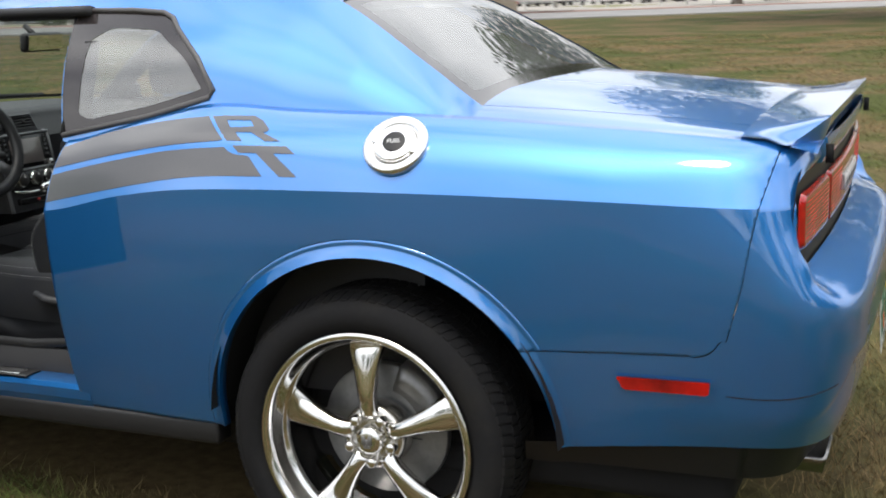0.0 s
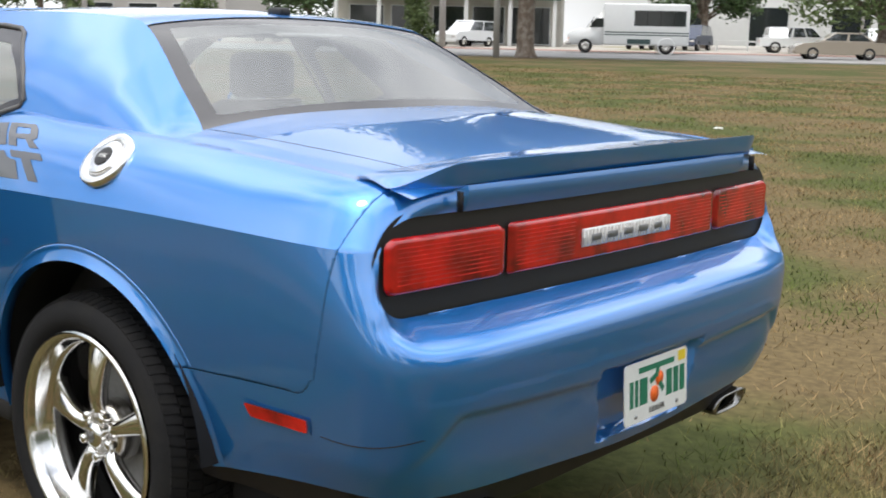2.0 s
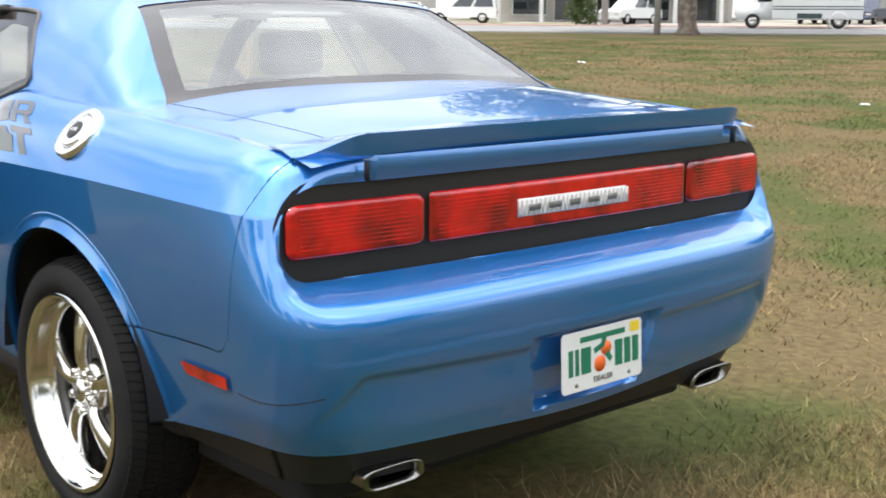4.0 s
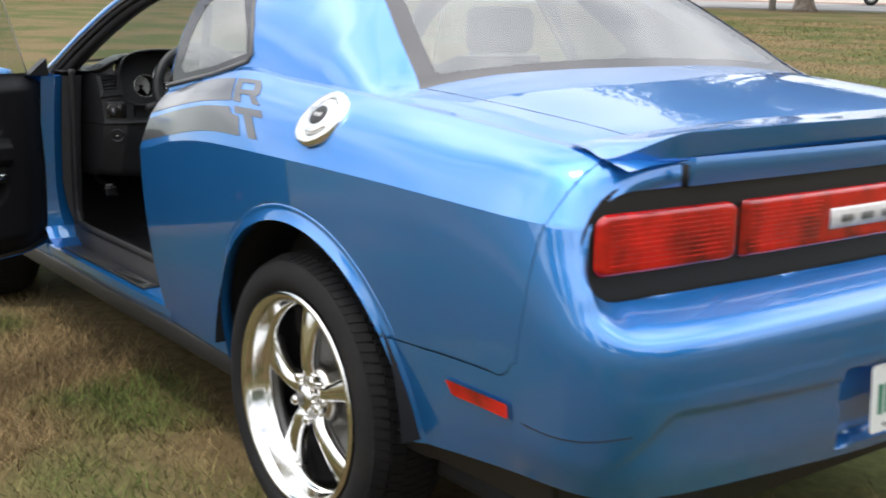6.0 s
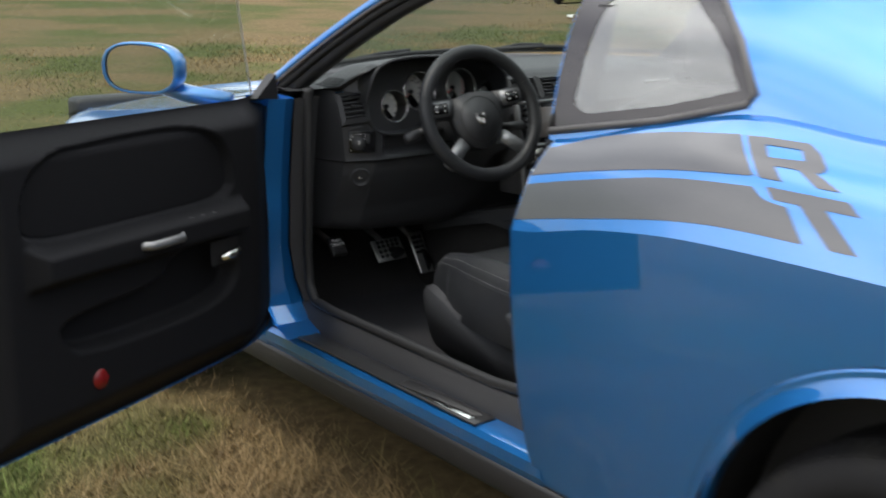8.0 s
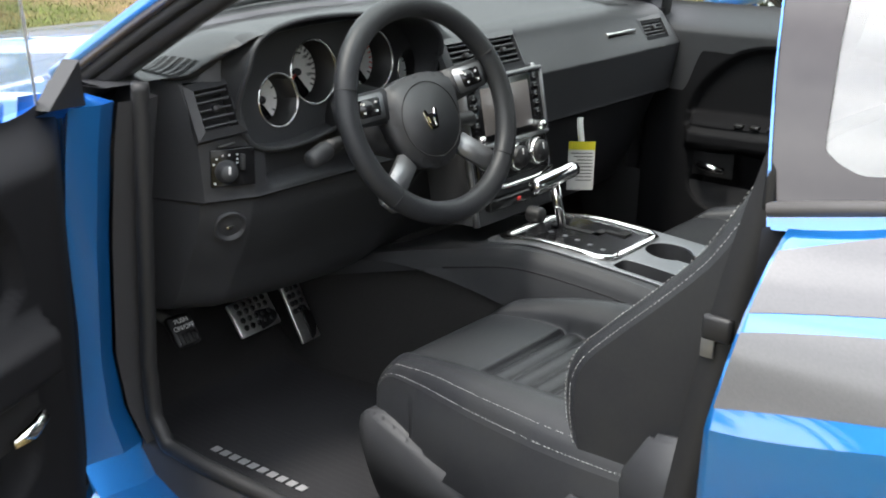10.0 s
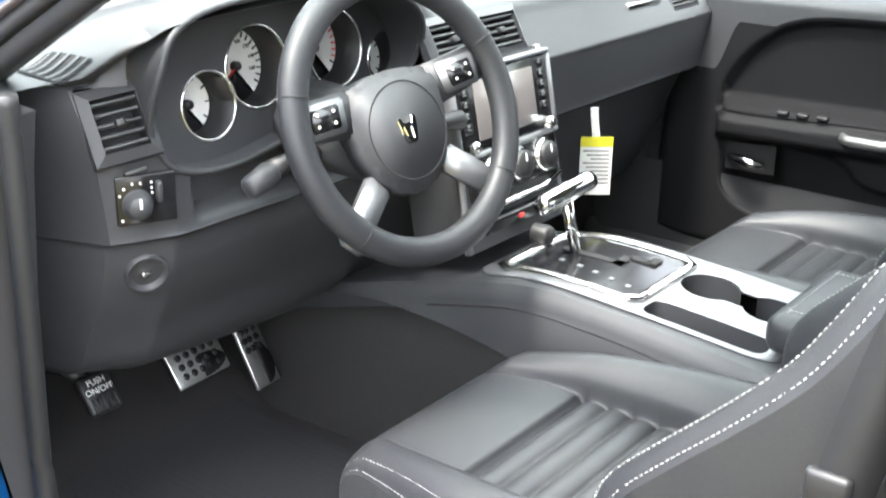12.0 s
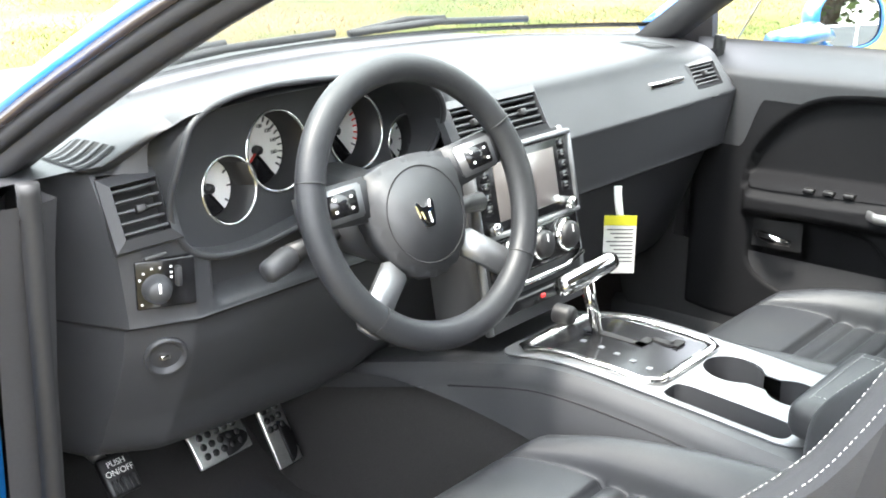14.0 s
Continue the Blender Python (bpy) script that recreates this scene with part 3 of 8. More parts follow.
    for dx, dz, hx, hz in ((-0.009, 0.004, 0.005, 0.012), (0.009, 0.004, 0.005, 0.012), (0, -0.004, 0.004, 0.012), (-0.005, -0.012, 0.004, 0.004), (0.005, -0.012, 0.004, 0.004)):
        box_bm(dx - hx, dx + hx, 0.090, 0.096, dz - hz, dz + hz, 0.0015, 1, emb)
    part("emblem", emb, STEEL, w)
    part("brake_disc", lathe([(0.06, -0.015), (0.165, -0.015), (0.168, -0.018), (0.168, -0.040), (0.165, -0.043), (0.06, -0.043)], 48), STEEL, w, "bare steel brake disc")
    cal = bmesh.new()
    a0, a1 = radians(110), radians(165)
    ring = []
    for i in range(10):
        a = lerp(a0, a1, i / 9)
        ring.append([cal.verts.new((math.cos(a) * r, y, math.sin(a) * r)) for r, y in ((0.115, 0.012), (0.178, 0.012), (0.186, -0.03), (0.178, -0.07), (0.115, -0.07))])
    for i in range(9):
        for j in range(5):
            cal.faces.new((ring[i][j], ring[i][(j + 1) % 5], ring[i + 1][(j + 1) % 5], ring[i + 1][j]))
    cal.faces.new(ring[0]); cal.faces.new(ring[-1][::-1])
    bmesh.ops.recalc_face_normals(cal, faces=cal.faces[:])
    part("brake_caliper", cal, STEEL, w)
    part("barrel", lathe([(RR - 0.05, -0.09), (0.05, -0.085), (0.0, -0.085)], 40), DARK, w)
    return w


for x, y, fl in ((0, 0.800, False), (0, -0.800, True), (AXLE_F, 0.800, False), (AXLE_F, -0.800, True)):
    wheel("wheel", pose(x, y, 0.333, 0, 2 if x == 0 else 12, 0), fl)

# wheel housings and floor pan
for x, r, hz_ in ((ARCH_X, 0.456, ARCH_Z), (AXLE_F, 0.475, WHEEL_Z)):
    for side in (1, -1):
        hs = bmesh.new()
        prof = []
        for i in range(25):
            a = lerp(0.04, math.pi - 0.04, i / 24)
            prof.append([hs.verts.new((x + math.cos(a) * r, side * yy, hz_ + math.sin(a) * r)) for yy in (0.925, 0.60)])
        for i in range(24):
            hs.faces.new((prof[i][0], prof[i][1], prof[i + 1][1], prof[i + 1][0]))
        hs.faces.new([p[1] for p in prof])
        part("wheel_housing", hs, DARK, car)

# ---- skin details ----
def on_skin(off, fn=skin):
    """Points of the skin pushed outwards by off."""
    def P(u, v):
        e = 0.004
        a, b, c = Vector(fn(u, v)), Vector(fn(u + e, v)), Vector(fn(u, v + e))
        n = (b - a).cross(c - a)
        n.normalize()
        if n.y < 0 and u > -0.9:
            n.negate()
        return a + n * off
    return P


STRIPE_TOP = [(0.90, 1.020), (0.858, 1.033), (0.725, 1.074), (0.546, 1.104), (0.42, 1.115), (0.352, 1.062), (0.51, 1.049), (0.684, 1.020), (0.86, 0.984), (0.90, 0.972)]
STRIPE_LOW = [(0.90, 0.955), (0.86, 0.968), (0.679, 1.006), (0.506, 1.037), (0.345, 1.047), (0.318, 1.031), (0.27, 1.028), (0.223, 0.983), (0.36, 0.981), (0.475, 0.972), (0.64, 0.944), (0.86, 0.901), (0.90, 0.89)]


def eased(pts, most=30, times=2):
    """Cut the corners of an outline where it turns gently; keep its sharp corners."""
    for _ in range(times):
        res = []
        for i, b in enumerate(pts):
            a, c = Vector(pts[i - 1]), Vector(pts[(i + 1) % len(pts)])
            b = Vector(b)
            if (b - a).angle(c - b) < radians(most):
                res += [tuple(b.lerp(a, 0.25)), tuple(b.lerp(c, 0.25))]
            else:
                res.append(tuple(b))
        pts = res
    return pts


STRIPE_TOP, STRIPE_LOW = eased(STRIPE_TOP), eased(STRIPE_LOW)


def letter(px, py):
    return (0.409 - 0.00157 * (px - 380) - 0.00073 * (py - 205), 1.117 - 0.00125 * (py - 205))


LETTER_R = [letter(*p) for p in ((380, 207), (400, 205.5), (455, 205.5), (470, 214), (480, 228), (476, 233), (469, 234.5), (497, 249.5), (470, 249.5), (448, 234), (420, 234), (430, 249.5), (402, 249.5))]
HOLE_R = [letter(*p) for p in ((406, 213), (448, 213), (454, 224), (412, 226))]
LETTER_T = [letter(*p) for p in ((411, 258), (506, 258), (517, 271), (480, 271), (509, 311.5), (479, 312), (450, 271), (419, 271))]
fine_u, fine_v = spans((0.10, 0.90, 130)), spans((1.0, 1.98, 60))
door_line = lambda u, v, p: 0.869 + 0.012 * math.sin((p.z - 0.33) * 4) - 0.08 * max(p.z - 0.88, 0) - p.x
for side in (1, -1):
    st = part("side_stripe", sheet(on_skin(0.0012), fine_u, fine_v, [lambda u, v, p: -poly_sd(p.x, p.z, STRIPE_TOP), door_line], flip=True, mirror=side < 0), DECAL, car, "charcoal stripe decal")
    part("side_stripe", sheet(on_skin(0.0012), fine_u, fine_v, [lambda u, v, p: -poly_sd(p.x, p.z, STRIPE_LOW), door_line], flip=True, mirror=side < 0), DECAL, car, "charcoal stripe decal")
    part("letter", sheet(on_skin(0.0012), spans((0.14, 0.43, 90)), spans((1.1, 1.98, 80)), [lambda u, v, p: -poly_sd(p.x, p.z, LETTER_R), lambda u, v, p: poly_sd(p.x, p.z, HOLE_R)], flip=True, mirror=side < 0), DECAL, car, "charcoal letter R decal")
    part("letter", sheet(on_skin(0.0012), spans((0.08, 0.36, 90)), spans((1.1, 1.9, 70)), [lambda u, v, p: -poly_sd(p.x, p.z, LETTER_T)], flip=True, mirror=side < 0), DECAL, car, "charcoal letter T decal")
    REFL = [(-0.617, 0.562), (-0.822, 0.566), (-0.819, 0.534), (-0.634, 0.531)]
    part("side_marker", sheet(on_skin(0.006), spans((-1.0, -0.58, 70)), spans((0.1, 0.6, 60)), [lambda u, v, p: -poly_sd(p.x, p.z, REFL)], flip=True, mirror=side < 0), RED_LENS, car, "red side reflector")
    REFB = [(-0.611, 0.566), (-0.828, 0.570), (-0.825, 0.529), (-0.630, 0.526)]
    part("side_marker_bezel", sheet(on_skin(0.003), spans((-1.0, -0.58, 70)), spans((0.1, 0.6, 60)), [lambda u, v, p: -poly_sd(p.x, p.z, REFB)], flip=True, mirror=side < 0), PAINT, car)

# filler cap of bright metal
CAP_METAL = material("bright_cap_metal", (0.86, 0.85, 0.84), rough=0.24, metal=1.0, grain=0.05, grain_scale=80)
cap_at = Matrix.Translation((-0.106, 0.893, 1.0575)) @ Matrix(((1, 0, 0), (0, 0.74, -0.67), (0, 0.67, 0.74))).to_4x4()
cap = part("fuel_cap", lathe([(0.0785, -0.010), (0.0785, 0.004), (0.075, 0.0085), (0.066, 0.0095), (0.053, 0.007), (0.0525, 0.002), (0.0, 0.002)], 64), CAP_METAL, car, "bright metal fuel filler cap")
cap.matrix_world = cap_at
ring = part("cap_disc", lathe([(0.050, 0.002), (0.050, 0.010), (0.046, 0.0125), (0.026, 0.013), (0.0, 0.013)], 48), CAP_METAL, cap)
bar = part("cap_bridge", box_bm(-0.062, 0.062, 0.002, 0.0110, -0.014, 0.014, 0.003), CAP_METAL, cap)
bar.matrix_parent_inverse = Matrix()
bar.rotation_euler = (0, radians(-14), 0)
part("cap_boss", lathe([(0.027, 0.012), (0.027, 0.0150), (0.0255, 0.0156), (0.0, 0.0156)], 36), SATIN, cap, "black centre disc lettered FUEL")


def text_mesh(body, size, mat, m, parent, name="lettering", label="", depth=0.0004):
    """Flat lettering as a mesh at the pose m (it reads along x, up along y, faces z)."""
    c = bpy.data.curves.new("lettering", "FONT")
    c.body, c.size, c.align_x, c.align_y, c.extrude = body, size, "CENTER", "CENTER", depth
    tmp = bpy.data.objects.new("lettering", c)
    scene.collection.objects.link(tmp)
    me = bpy.data.meshes.new_from_object(tmp)
    bpy.data.objects.remove(tmp)
    me.materials.append(mat)
    ob = new(name, me)
    ob.parent = parent
    ob.matrix_basis = m
    if label:
        ob["label"] = label
    return ob


WHITE = material("white_print", (0.75, 0.75, 0.74), rough=0.5, grain=0.05)
text_mesh("FUEL", 0.0155, WHITE, Matrix(((-1, 0, 0, 0), (0, 0, 1, 0.016), (0, 1, 0, 0), (0, 0, 0, 1))) @ Matrix.Rotation(radians(4), 4, "Z"), cap)

# rear wing on the boot lid
def wing(u, v):
    """u across, v round the section."""
    a = abs(u)
    k = smooth01((a - 0.66) / 0.14)
    xe, ze = lerp(-1.028, -0.962, k), lerp(1.110, 1.062, k)
    base = deck_z(-0.93, a) if a < 0.78 else deck_z(-0.93, 0.78)
    sec = [(-0.86, deck_z(-0.86, min(a, 0.79)) + 0.001), (lerp(-0.94, -0.91, k), base + lerp(0.018, 0.006, k)), (xe + 0.012, ze - 0.001), (xe, ze), (xe + 0.001, ze - 0.006),
           (xe + lerp(0.012, 0.004, k), lerp(1.062, 1.054, k)), (xe + lerp(0.016, 0.008, k), lerp(1.056, 1.050, k)), (lerp(-0.975, -0.93, k), 1.052), (-0.86, 1.055)]
    i = min(int(v), len(sec) - 2)
    f = v - i
    return (lerp(sec[i][0], sec[i + 1][0], f), u, lerp(sec[i][1], sec[i + 1][1], f))


w = sheet(wing, spans((-0.805, -0.69, 16), (-0.69, 0.69, 50), (0.69, 0.805, 16)), [0, 0.5, 1, 1.5, 2, 2.5, 3, 3.5, 4, 5, 5.5, 6, 6.5, 7, 8])
ends = [sorted([v for v in w.verts if abs(v.co.y - e) < 1e-4], key=lambda q: 0) for e in (-0.805, 0.805)]
bmesh.ops.holes_fill(w, edges=[e for e in w.edges if e.is_boundary and abs(abs(e.verts[0].co.y) - 0.805) < 1e-4 and abs(abs(e.verts[1].co.y) - 0.805) < 1e-4])
bmesh.ops.recalc_face_normals(w, faces=w.faces[:])
spoiler = body_part("spoiler", w, PAINT, car)
for side in (1, -1):
    part("panel_gap", box_bm(-1.037, -1.02, side * 0.664 - 0.0009, side * 0.664 + 0.0009, 1.008, 1.050), DARK, car)
lid_face = sheet(lambda u, v: (-1.008 - 0.012 * (1 - (u / 0.66) ** 2) - 0.012 * math.sin(min(v, 1) * 2.2) + 0.03 * smooth01((abs(u) - 0.635) / 0.03), u, lerp(1.004, 1.06, v)), spans((-0.66, 0.66, 40)), spans((0, 1, 8)), flip=True)
body_part("boot_lid_lip", lid_face, PAINT, car)

# seam that runs from the side reflector round to the bumper's step
for side in (1, -1):
    seam = []
    for k in range(25):
        u = lerp(-0.775, -0.905, k / 24)
        z_ = lerp(0.536, 0.560, k / 24) - 0.010 * math.sin(math.pi * k / 24)
        v_ = (z_ - skin(u, 0)[2]) / (skin(u, 1)[2] - skin(u, 0)[2])
        q = skin(u, v_)
        seam.append((q[0], side * (q[1] + 0.0003), q[2]))
    part("bumper_seam", tube(seam, 0.0013, 5), DARK, car)

# lower valance, exhaust tips
TIP = material("dull_chrome", (0.30, 0.29, 0.28), rough=0.22, metal=1.0, grain=0.2, grain_scale=40)
def valance(u, w):
    x, y, z = skin(u, 0)
    inset = 0.012 + 0.05 * w
    return (x + (inset if x < -0.9 else 0.25 * inset), y - (0.012 + 0.04 * w if abs(y) > 0.3 else 0.04 * w), lerp(z + 0.012, 0.315, w))
val = bmesh.new()
for side in (1, -1):
    merge(val, sheet(valance, spans((-1.2, -0.60, 60), (-0.60, -0.40, 6)), spans((0, 1, 6)), flip=True, mirror=side < 0))
bmesh.ops.remove_doubles(val, verts=val.verts[:], dist=0.001)
part("lower_valance", val, SATIN, car, "black plastic lower valance")
for side in (1, -1):
    tip = bmesh.new()
    rings = []
    for x, g in ((-0.86, 0.92), (-1.033, 1.0), (-1.043, 1.0), (-1.043, 0.86), (-1.01, 0.82), (-0.90, 0.82)):
        ring_ = []
        for k in range(32):
            a = 2 * math.pi * k / 32
            c, s_ = math.cos(a), math.sin(a)
            yy = math.copysign(abs(c) ** 0.45, c) * 0.088 * g
            zz = math.copysign(abs(s_) ** 0.6, s_) * 0.030 * g
            ring_.append(tip.verts.new((x - 0.25 * zz, side * (0.60 + yy + 0.35 * zz), 0.325 + zz)))
        rings.append(ring_)
    for i in range(len(rings) - 1):
        for k in range(32):
            tip.faces.new((rings[i][k], rings[i][(k + 1) % 32], rings[i + 1][(k + 1) % 32], rings[i + 1][k]))
    bmesh.ops.recalc_face_normals(tip, faces=tip.faces[:])
    part("exhaust_tip", tip, TIP, car, "oval polished exhaust tip")
    part("exhaust_pipe", tube([(-0.95, side * 0.6, 0.325), (-0.70, side * 0.58, 0.31), (-0.5, side * 0.45, 0.29)], 0.03, 10), STEEL, car)

# licence plate
PLATE = material("plate_enamel", (0.72, 0.73, 0.71), rough=0.35, grain=0.08, grain_scale=90, coat=0.3)
PLATE_GREEN = material("plate_green", (0.01, 0.16, 0.09), rough=0.4, grain=0.1)
PLATE_ORANGE = material("plate_orange", (0.80, 0.13, 0.015), rough=0.4, grain=0.1)
PLATE_YELLOW = material("sticker_yellow", (0.75, 0.55, 0.03), rough=0.4, grain=0.1)
plate = part("licence_plate", prism([(0.1525 * sx - 0.008 * cx_, 0.0765 * sz - 0.008 * cz_) for sx, sz, cx_, cz_ in ((1, 1, 0, 1), (1, 1, 1, 0), (-1, 1, -1, 0), (-1, 1, 0, 1), (-1, -1, 0, -1), (-1, -1, -1, 0), (1, -1, 1, 0), (1, -1, 0, -1))],
             0, 0.002, lambda a, b, h: (-h, a, b), 0.0006), PLATE, car, "white dealer licence plate with green marks", smooth=False)
plate.matrix_world = pose(-1.128, -0.008, 0.516, 0, 3, 0)
for y0, y1, z0, z1 in ((0.128, 0.112, -0.035, 0.032), (0.104, 0.090, -0.035, 0.032), (0.082, 0.046, -0.035, 0.032), (-0.046, -0.074, -0.035, 0.032), (-0.082, -0.106, -0.035, 0.032), (-0.114, -0.138, -0.035, 0.032)):
    part("plate_mark", box_bm(-0.0032, -0.002, y1, y0, z0, z1), PLATE_GREEN, plate, "green bar", smooth=False)
part("plate_mark", box_bm(-0.0032, -0.002, -0.085, 0.085, 0.046, 0.060), PLATE_GREEN, plate, "green bar", smooth=False)
fruit = bmesh.new()
for cy, cz, r in ((0.012, -0.018, 0.021), (-0.012, 0.018, 0.019)):
    merge(fruit, lathe([(0.0, -0.0036), (r, -0.0033), (r, -0.002)], 24, "x"), Matrix.Translation((0, cy, cz)))
part("plate_fruit", fruit, PLATE_ORANGE, plate, "orange fruit picture")
leaf = bmesh.new()
for cy, cz, ang in ((-0.002, 0.036, 20), (0.020, 0.022, 70), (-0.022, -0.004, -40)):
    merge(leaf, box_bm(-0.0036, -0.002, -0.007, 0.007, -0.014, 0.014), Matrix.Translation((0, cy, cz)) @ Matrix.Rotation(radians(ang), 4, "X"))
part("plate_leaf", leaf, PLATE_GREEN, plate, "green leaves", smooth=False)
part("plate_sticker", box_bm(-0.0032, -0.002, -0.142, -0.106, 0.044, 0.070), PLATE_YELLOW, plate, "yellow registration sticker", smooth=False)
text_mesh("DEALER", 0.021, SATIN, Matrix(((0, 0, -1, -0.0030), (-1, 0, 0, 0), (0, 1, 0, -0.056), (0, 0, 0, 1))), plate)
for yy in (0.10, -0.10):
    b = lathe([(0.0, -0.005), (0.005, -0.0045), (0.006, -0.002)], 10, "x")
    b.transform(Matrix.Translation((0, yy, -0.060)))
    part("bolt", b, STEEL, plate)

# tail lamp ribs, seen through the lenses
for y0, y1 in ((0.82, 0.51), (0.45, 0.23), (-0.23, -0.45), (-0.51, -0.82)):
    ribs = bmesh.new()
    for k in range(9):
        z = 0.868 + 0.0095 * k
        lo, hi = min(y0, y1), max(y0, y1)
        ys_ = [lerp(lo, hi, i / 8) for i in range(9)]
        tube([(panel_x(y) - 0.0122, y, z) for y in ys_], 0.0009, 5, bm=ribs)
    part("lamp_ribs", ribs, RED_RIB, car, "brighter red ribs of the lamp")
rr = bmesh.new()
for k in range(26):
    y = -0.2 + 0.4 * k / 25
    box_bm(panel_x(y) - 0.0190, panel_x(y) - 0.0155, y - 0.003, y + 0.003, 0.881, 0.921, 0, 1, rr)
part("lamp_ribs", rr, CLEAR_LENS, car)
for k, wdt in enumerate((0.020, 0.022, 0.020, 0.020, 0.018)):
    y = 0.15 - 0.072 * k
    part("lamp_badge", box_bm(panel_x(y) - 0.0212, panel_x(y) - 0.0175, y - wdt, y + wdt, 0.893, 0.909, 0.001, 1), STEEL, car, "plain grey bar on the lamp")
part("aerial", box_bm(0.24, 0.31, -0.022, 0.022, 1.425, 1.452, 0.010, 3), SATIN, car, "low black roof aerial")
hml = bmesh.new()
box_bm(0.12, 0.145, -0.13, 0.13, 1.362, 1.374, 0.004, 2, hml)
part("high_brake_lamp", hml, CLEAR_LENS, car, "clear brake lamp behind the rear window")

# seals round the side windows
SEAL_GREY = material("grey_window_seal", (0.085, 0.080, 0.078), rough=0.42, grain=0.15, grain_scale=150)
for side in (1, -1):
    pts = [(0.885, 1.060), (0.62, 1.110), (0.452, 1.156), (0.443, 1.172), (0.510, 1.252), (0.602, 1.327), (0.629, 1.355), (0.664, 1.369), (0.76, 1.377), (0.955, 1.381)]
    path = []
    for x, z in pts:
        best = min((abs(cabin(x, k / 60)[2] - z), k) for k in range(61))[1]
        path.append((x, side * (cabin(x, best / 60)[1] + 0.001), z))
    part("window_seal", tube(path, 0.0075, 8), SEAL_GREY, car, "grey rubber window seal")
    part("window_edge_bar", tube([path[-1], path[0]], 0.006, 6), SEAL, car)

# ---- front of the car ----
fu = spans((1.955, 3.25, 70), (3.25, 3.85, 40))
fv = spans((0, 1, 36), (1, 2, 12))
for side in (1, -1):
    f = body_part("front_wing", sheet(skin, fu, fv, [lambda u, v, p: arch_d(p.x, p.z, AXLE_F, 0.46, WHEEL_Z), lambda u, v, p: p.x - 1.955 - 0.06 * max(0, 0.55 - p.z)], flip=True, mirror=side < 0), PAINT, car)
    thicken(f, 0.004)
def bonnet(x, f):
    y = top_y(x) * f
    bulge = 0.045 * (1 - min(f, 1) ** 2) + 0.018 * smooth01((0.30 - abs(y)) / 0.06) * smooth01((x - 2.5) / 0.3)
    k = smooth01((x - 3.55) / 0.3)
    return (x - 0.0 * k, y, top_z(x) + bulge * (1 - 0.6 * k))
hood = bmesh.new()
for side in (1, -1):
    merge(hood, sheet(bonnet, spans((2.02, 3.86, 60)), spans((0, 1, 24)), [lambda u, v, p: p.x - (2.36 - 0.34 * (abs(p.y) / 0.8) ** 2)], mirror=side < 0, flip=False))
bmesh.ops.remove_doubles(hood, verts=hood.verts[:], dist=0.0008)
body_part("bonnet", hood, PAINT, car)
part("grille", box_bm(3.80, 3.915, -0.66, 0.66, 0.62, 0.80, 0.02), SATIN, car, "black front grille")
for side in (1, -1):
    for yy in (0.42, 0.58):
        h = lathe([(0.0, 0.012), (0.05, 0.008), (0.068, 0.0), (0.07, -0.03)], 24, "x")
        h.transform(Matrix.Translation((3.915, side * yy, 0.71)))
        part("headlamp", h, CLEAR_LENS, car, "round clear headlamp")
wip = bmesh.new()
tube([(2.285, 0.50, 1.050), (2.335, 0.1, 1.066), (2.33, -0.16, 1.068)], 0.008, 6, bm=wip)
tube([(2.39, 0.34, 1.044), (2.345, 0.20, 1.070), (2.338, 0.10, 1.076)], 0.007, 6, bm=wip)
part("wiper", wip, SEAL, car)
wip = bmesh.new()
tube([(2.345, -0.22, 1.060), (2.31, -0.44, 1.066), (2.24, -0.66, 1.058)], 0.008, 6, bm=wip)
tube([(2.41, -0.28, 1.048), (2.34, -0.38, 1.074), (2.305, -0.46, 1.072)], 0.007, 6, bm=wip)
part("wiper", wip, SEAL, car)
part("cowl", sheet(lambda u, v: (lerp(2.43, 2.26, v) - 0.34 * (u / 0.8) ** 2, u, 1.045 + 0.004 * v - 0.05 * (u / 0.8) ** 4), spans((-0.78, 0.78, 24)), [0, 0.5, 1]), SATIN, car)

# front pillars and windscreen
def pillar_pt(t, side=1):
    """Along the outer edge of the front pillar, from its foot to the roof."""
    return (curve(t, [(0, 2.015), (0.3, 1.805), (0.65, 1.590), (1.0, 1.335)]), side * curve(t, [(0, 0.822), (0.3, 0.758), (0.65, 0.695), (1.0, 0.630)]), curve(t, [(0, 1.034), (0.3, 1.180), (0.65, 1.303), (1.0, 1.400)]))
def strip(path, profile, caps=True):
    """Sweep a profile of (side, up) offsets along a path that runs mostly in x and z."""
    bm = bmesh.new()
    rings = []
    pts = [Vector(p) for p in path]
    for i, p in enumerate(pts):
        d = (pts[min(i + 1, len(pts) - 1)] - pts[max(i - 1, 0)]).normalized()
        s_ = Vector((0, 1, 0)) - d * d.y
        s_.normalize()
        u = d.cross(s_)
        if u.z < 0 and abs(u.z) > 0.3:
            u.negate()
        rings.append([bm.verts.new(p + s_ * a + u * b) for a, b in profile])
    n = len(profile)
    for i in range(len(rings) - 1):
        for k in range(n):
            bm.faces.new((rings[i][k], rings[i][(k + 1) % n], rings[i + 1][(k + 1) % n], rings[i + 1][k]))
    if caps:
        bm.faces.new(rings[0])
        bm.faces.new(rings[-1][::-1])
    bmesh.ops.recalc_face_normals(bm, faces=bm.faces[:])
    return bm


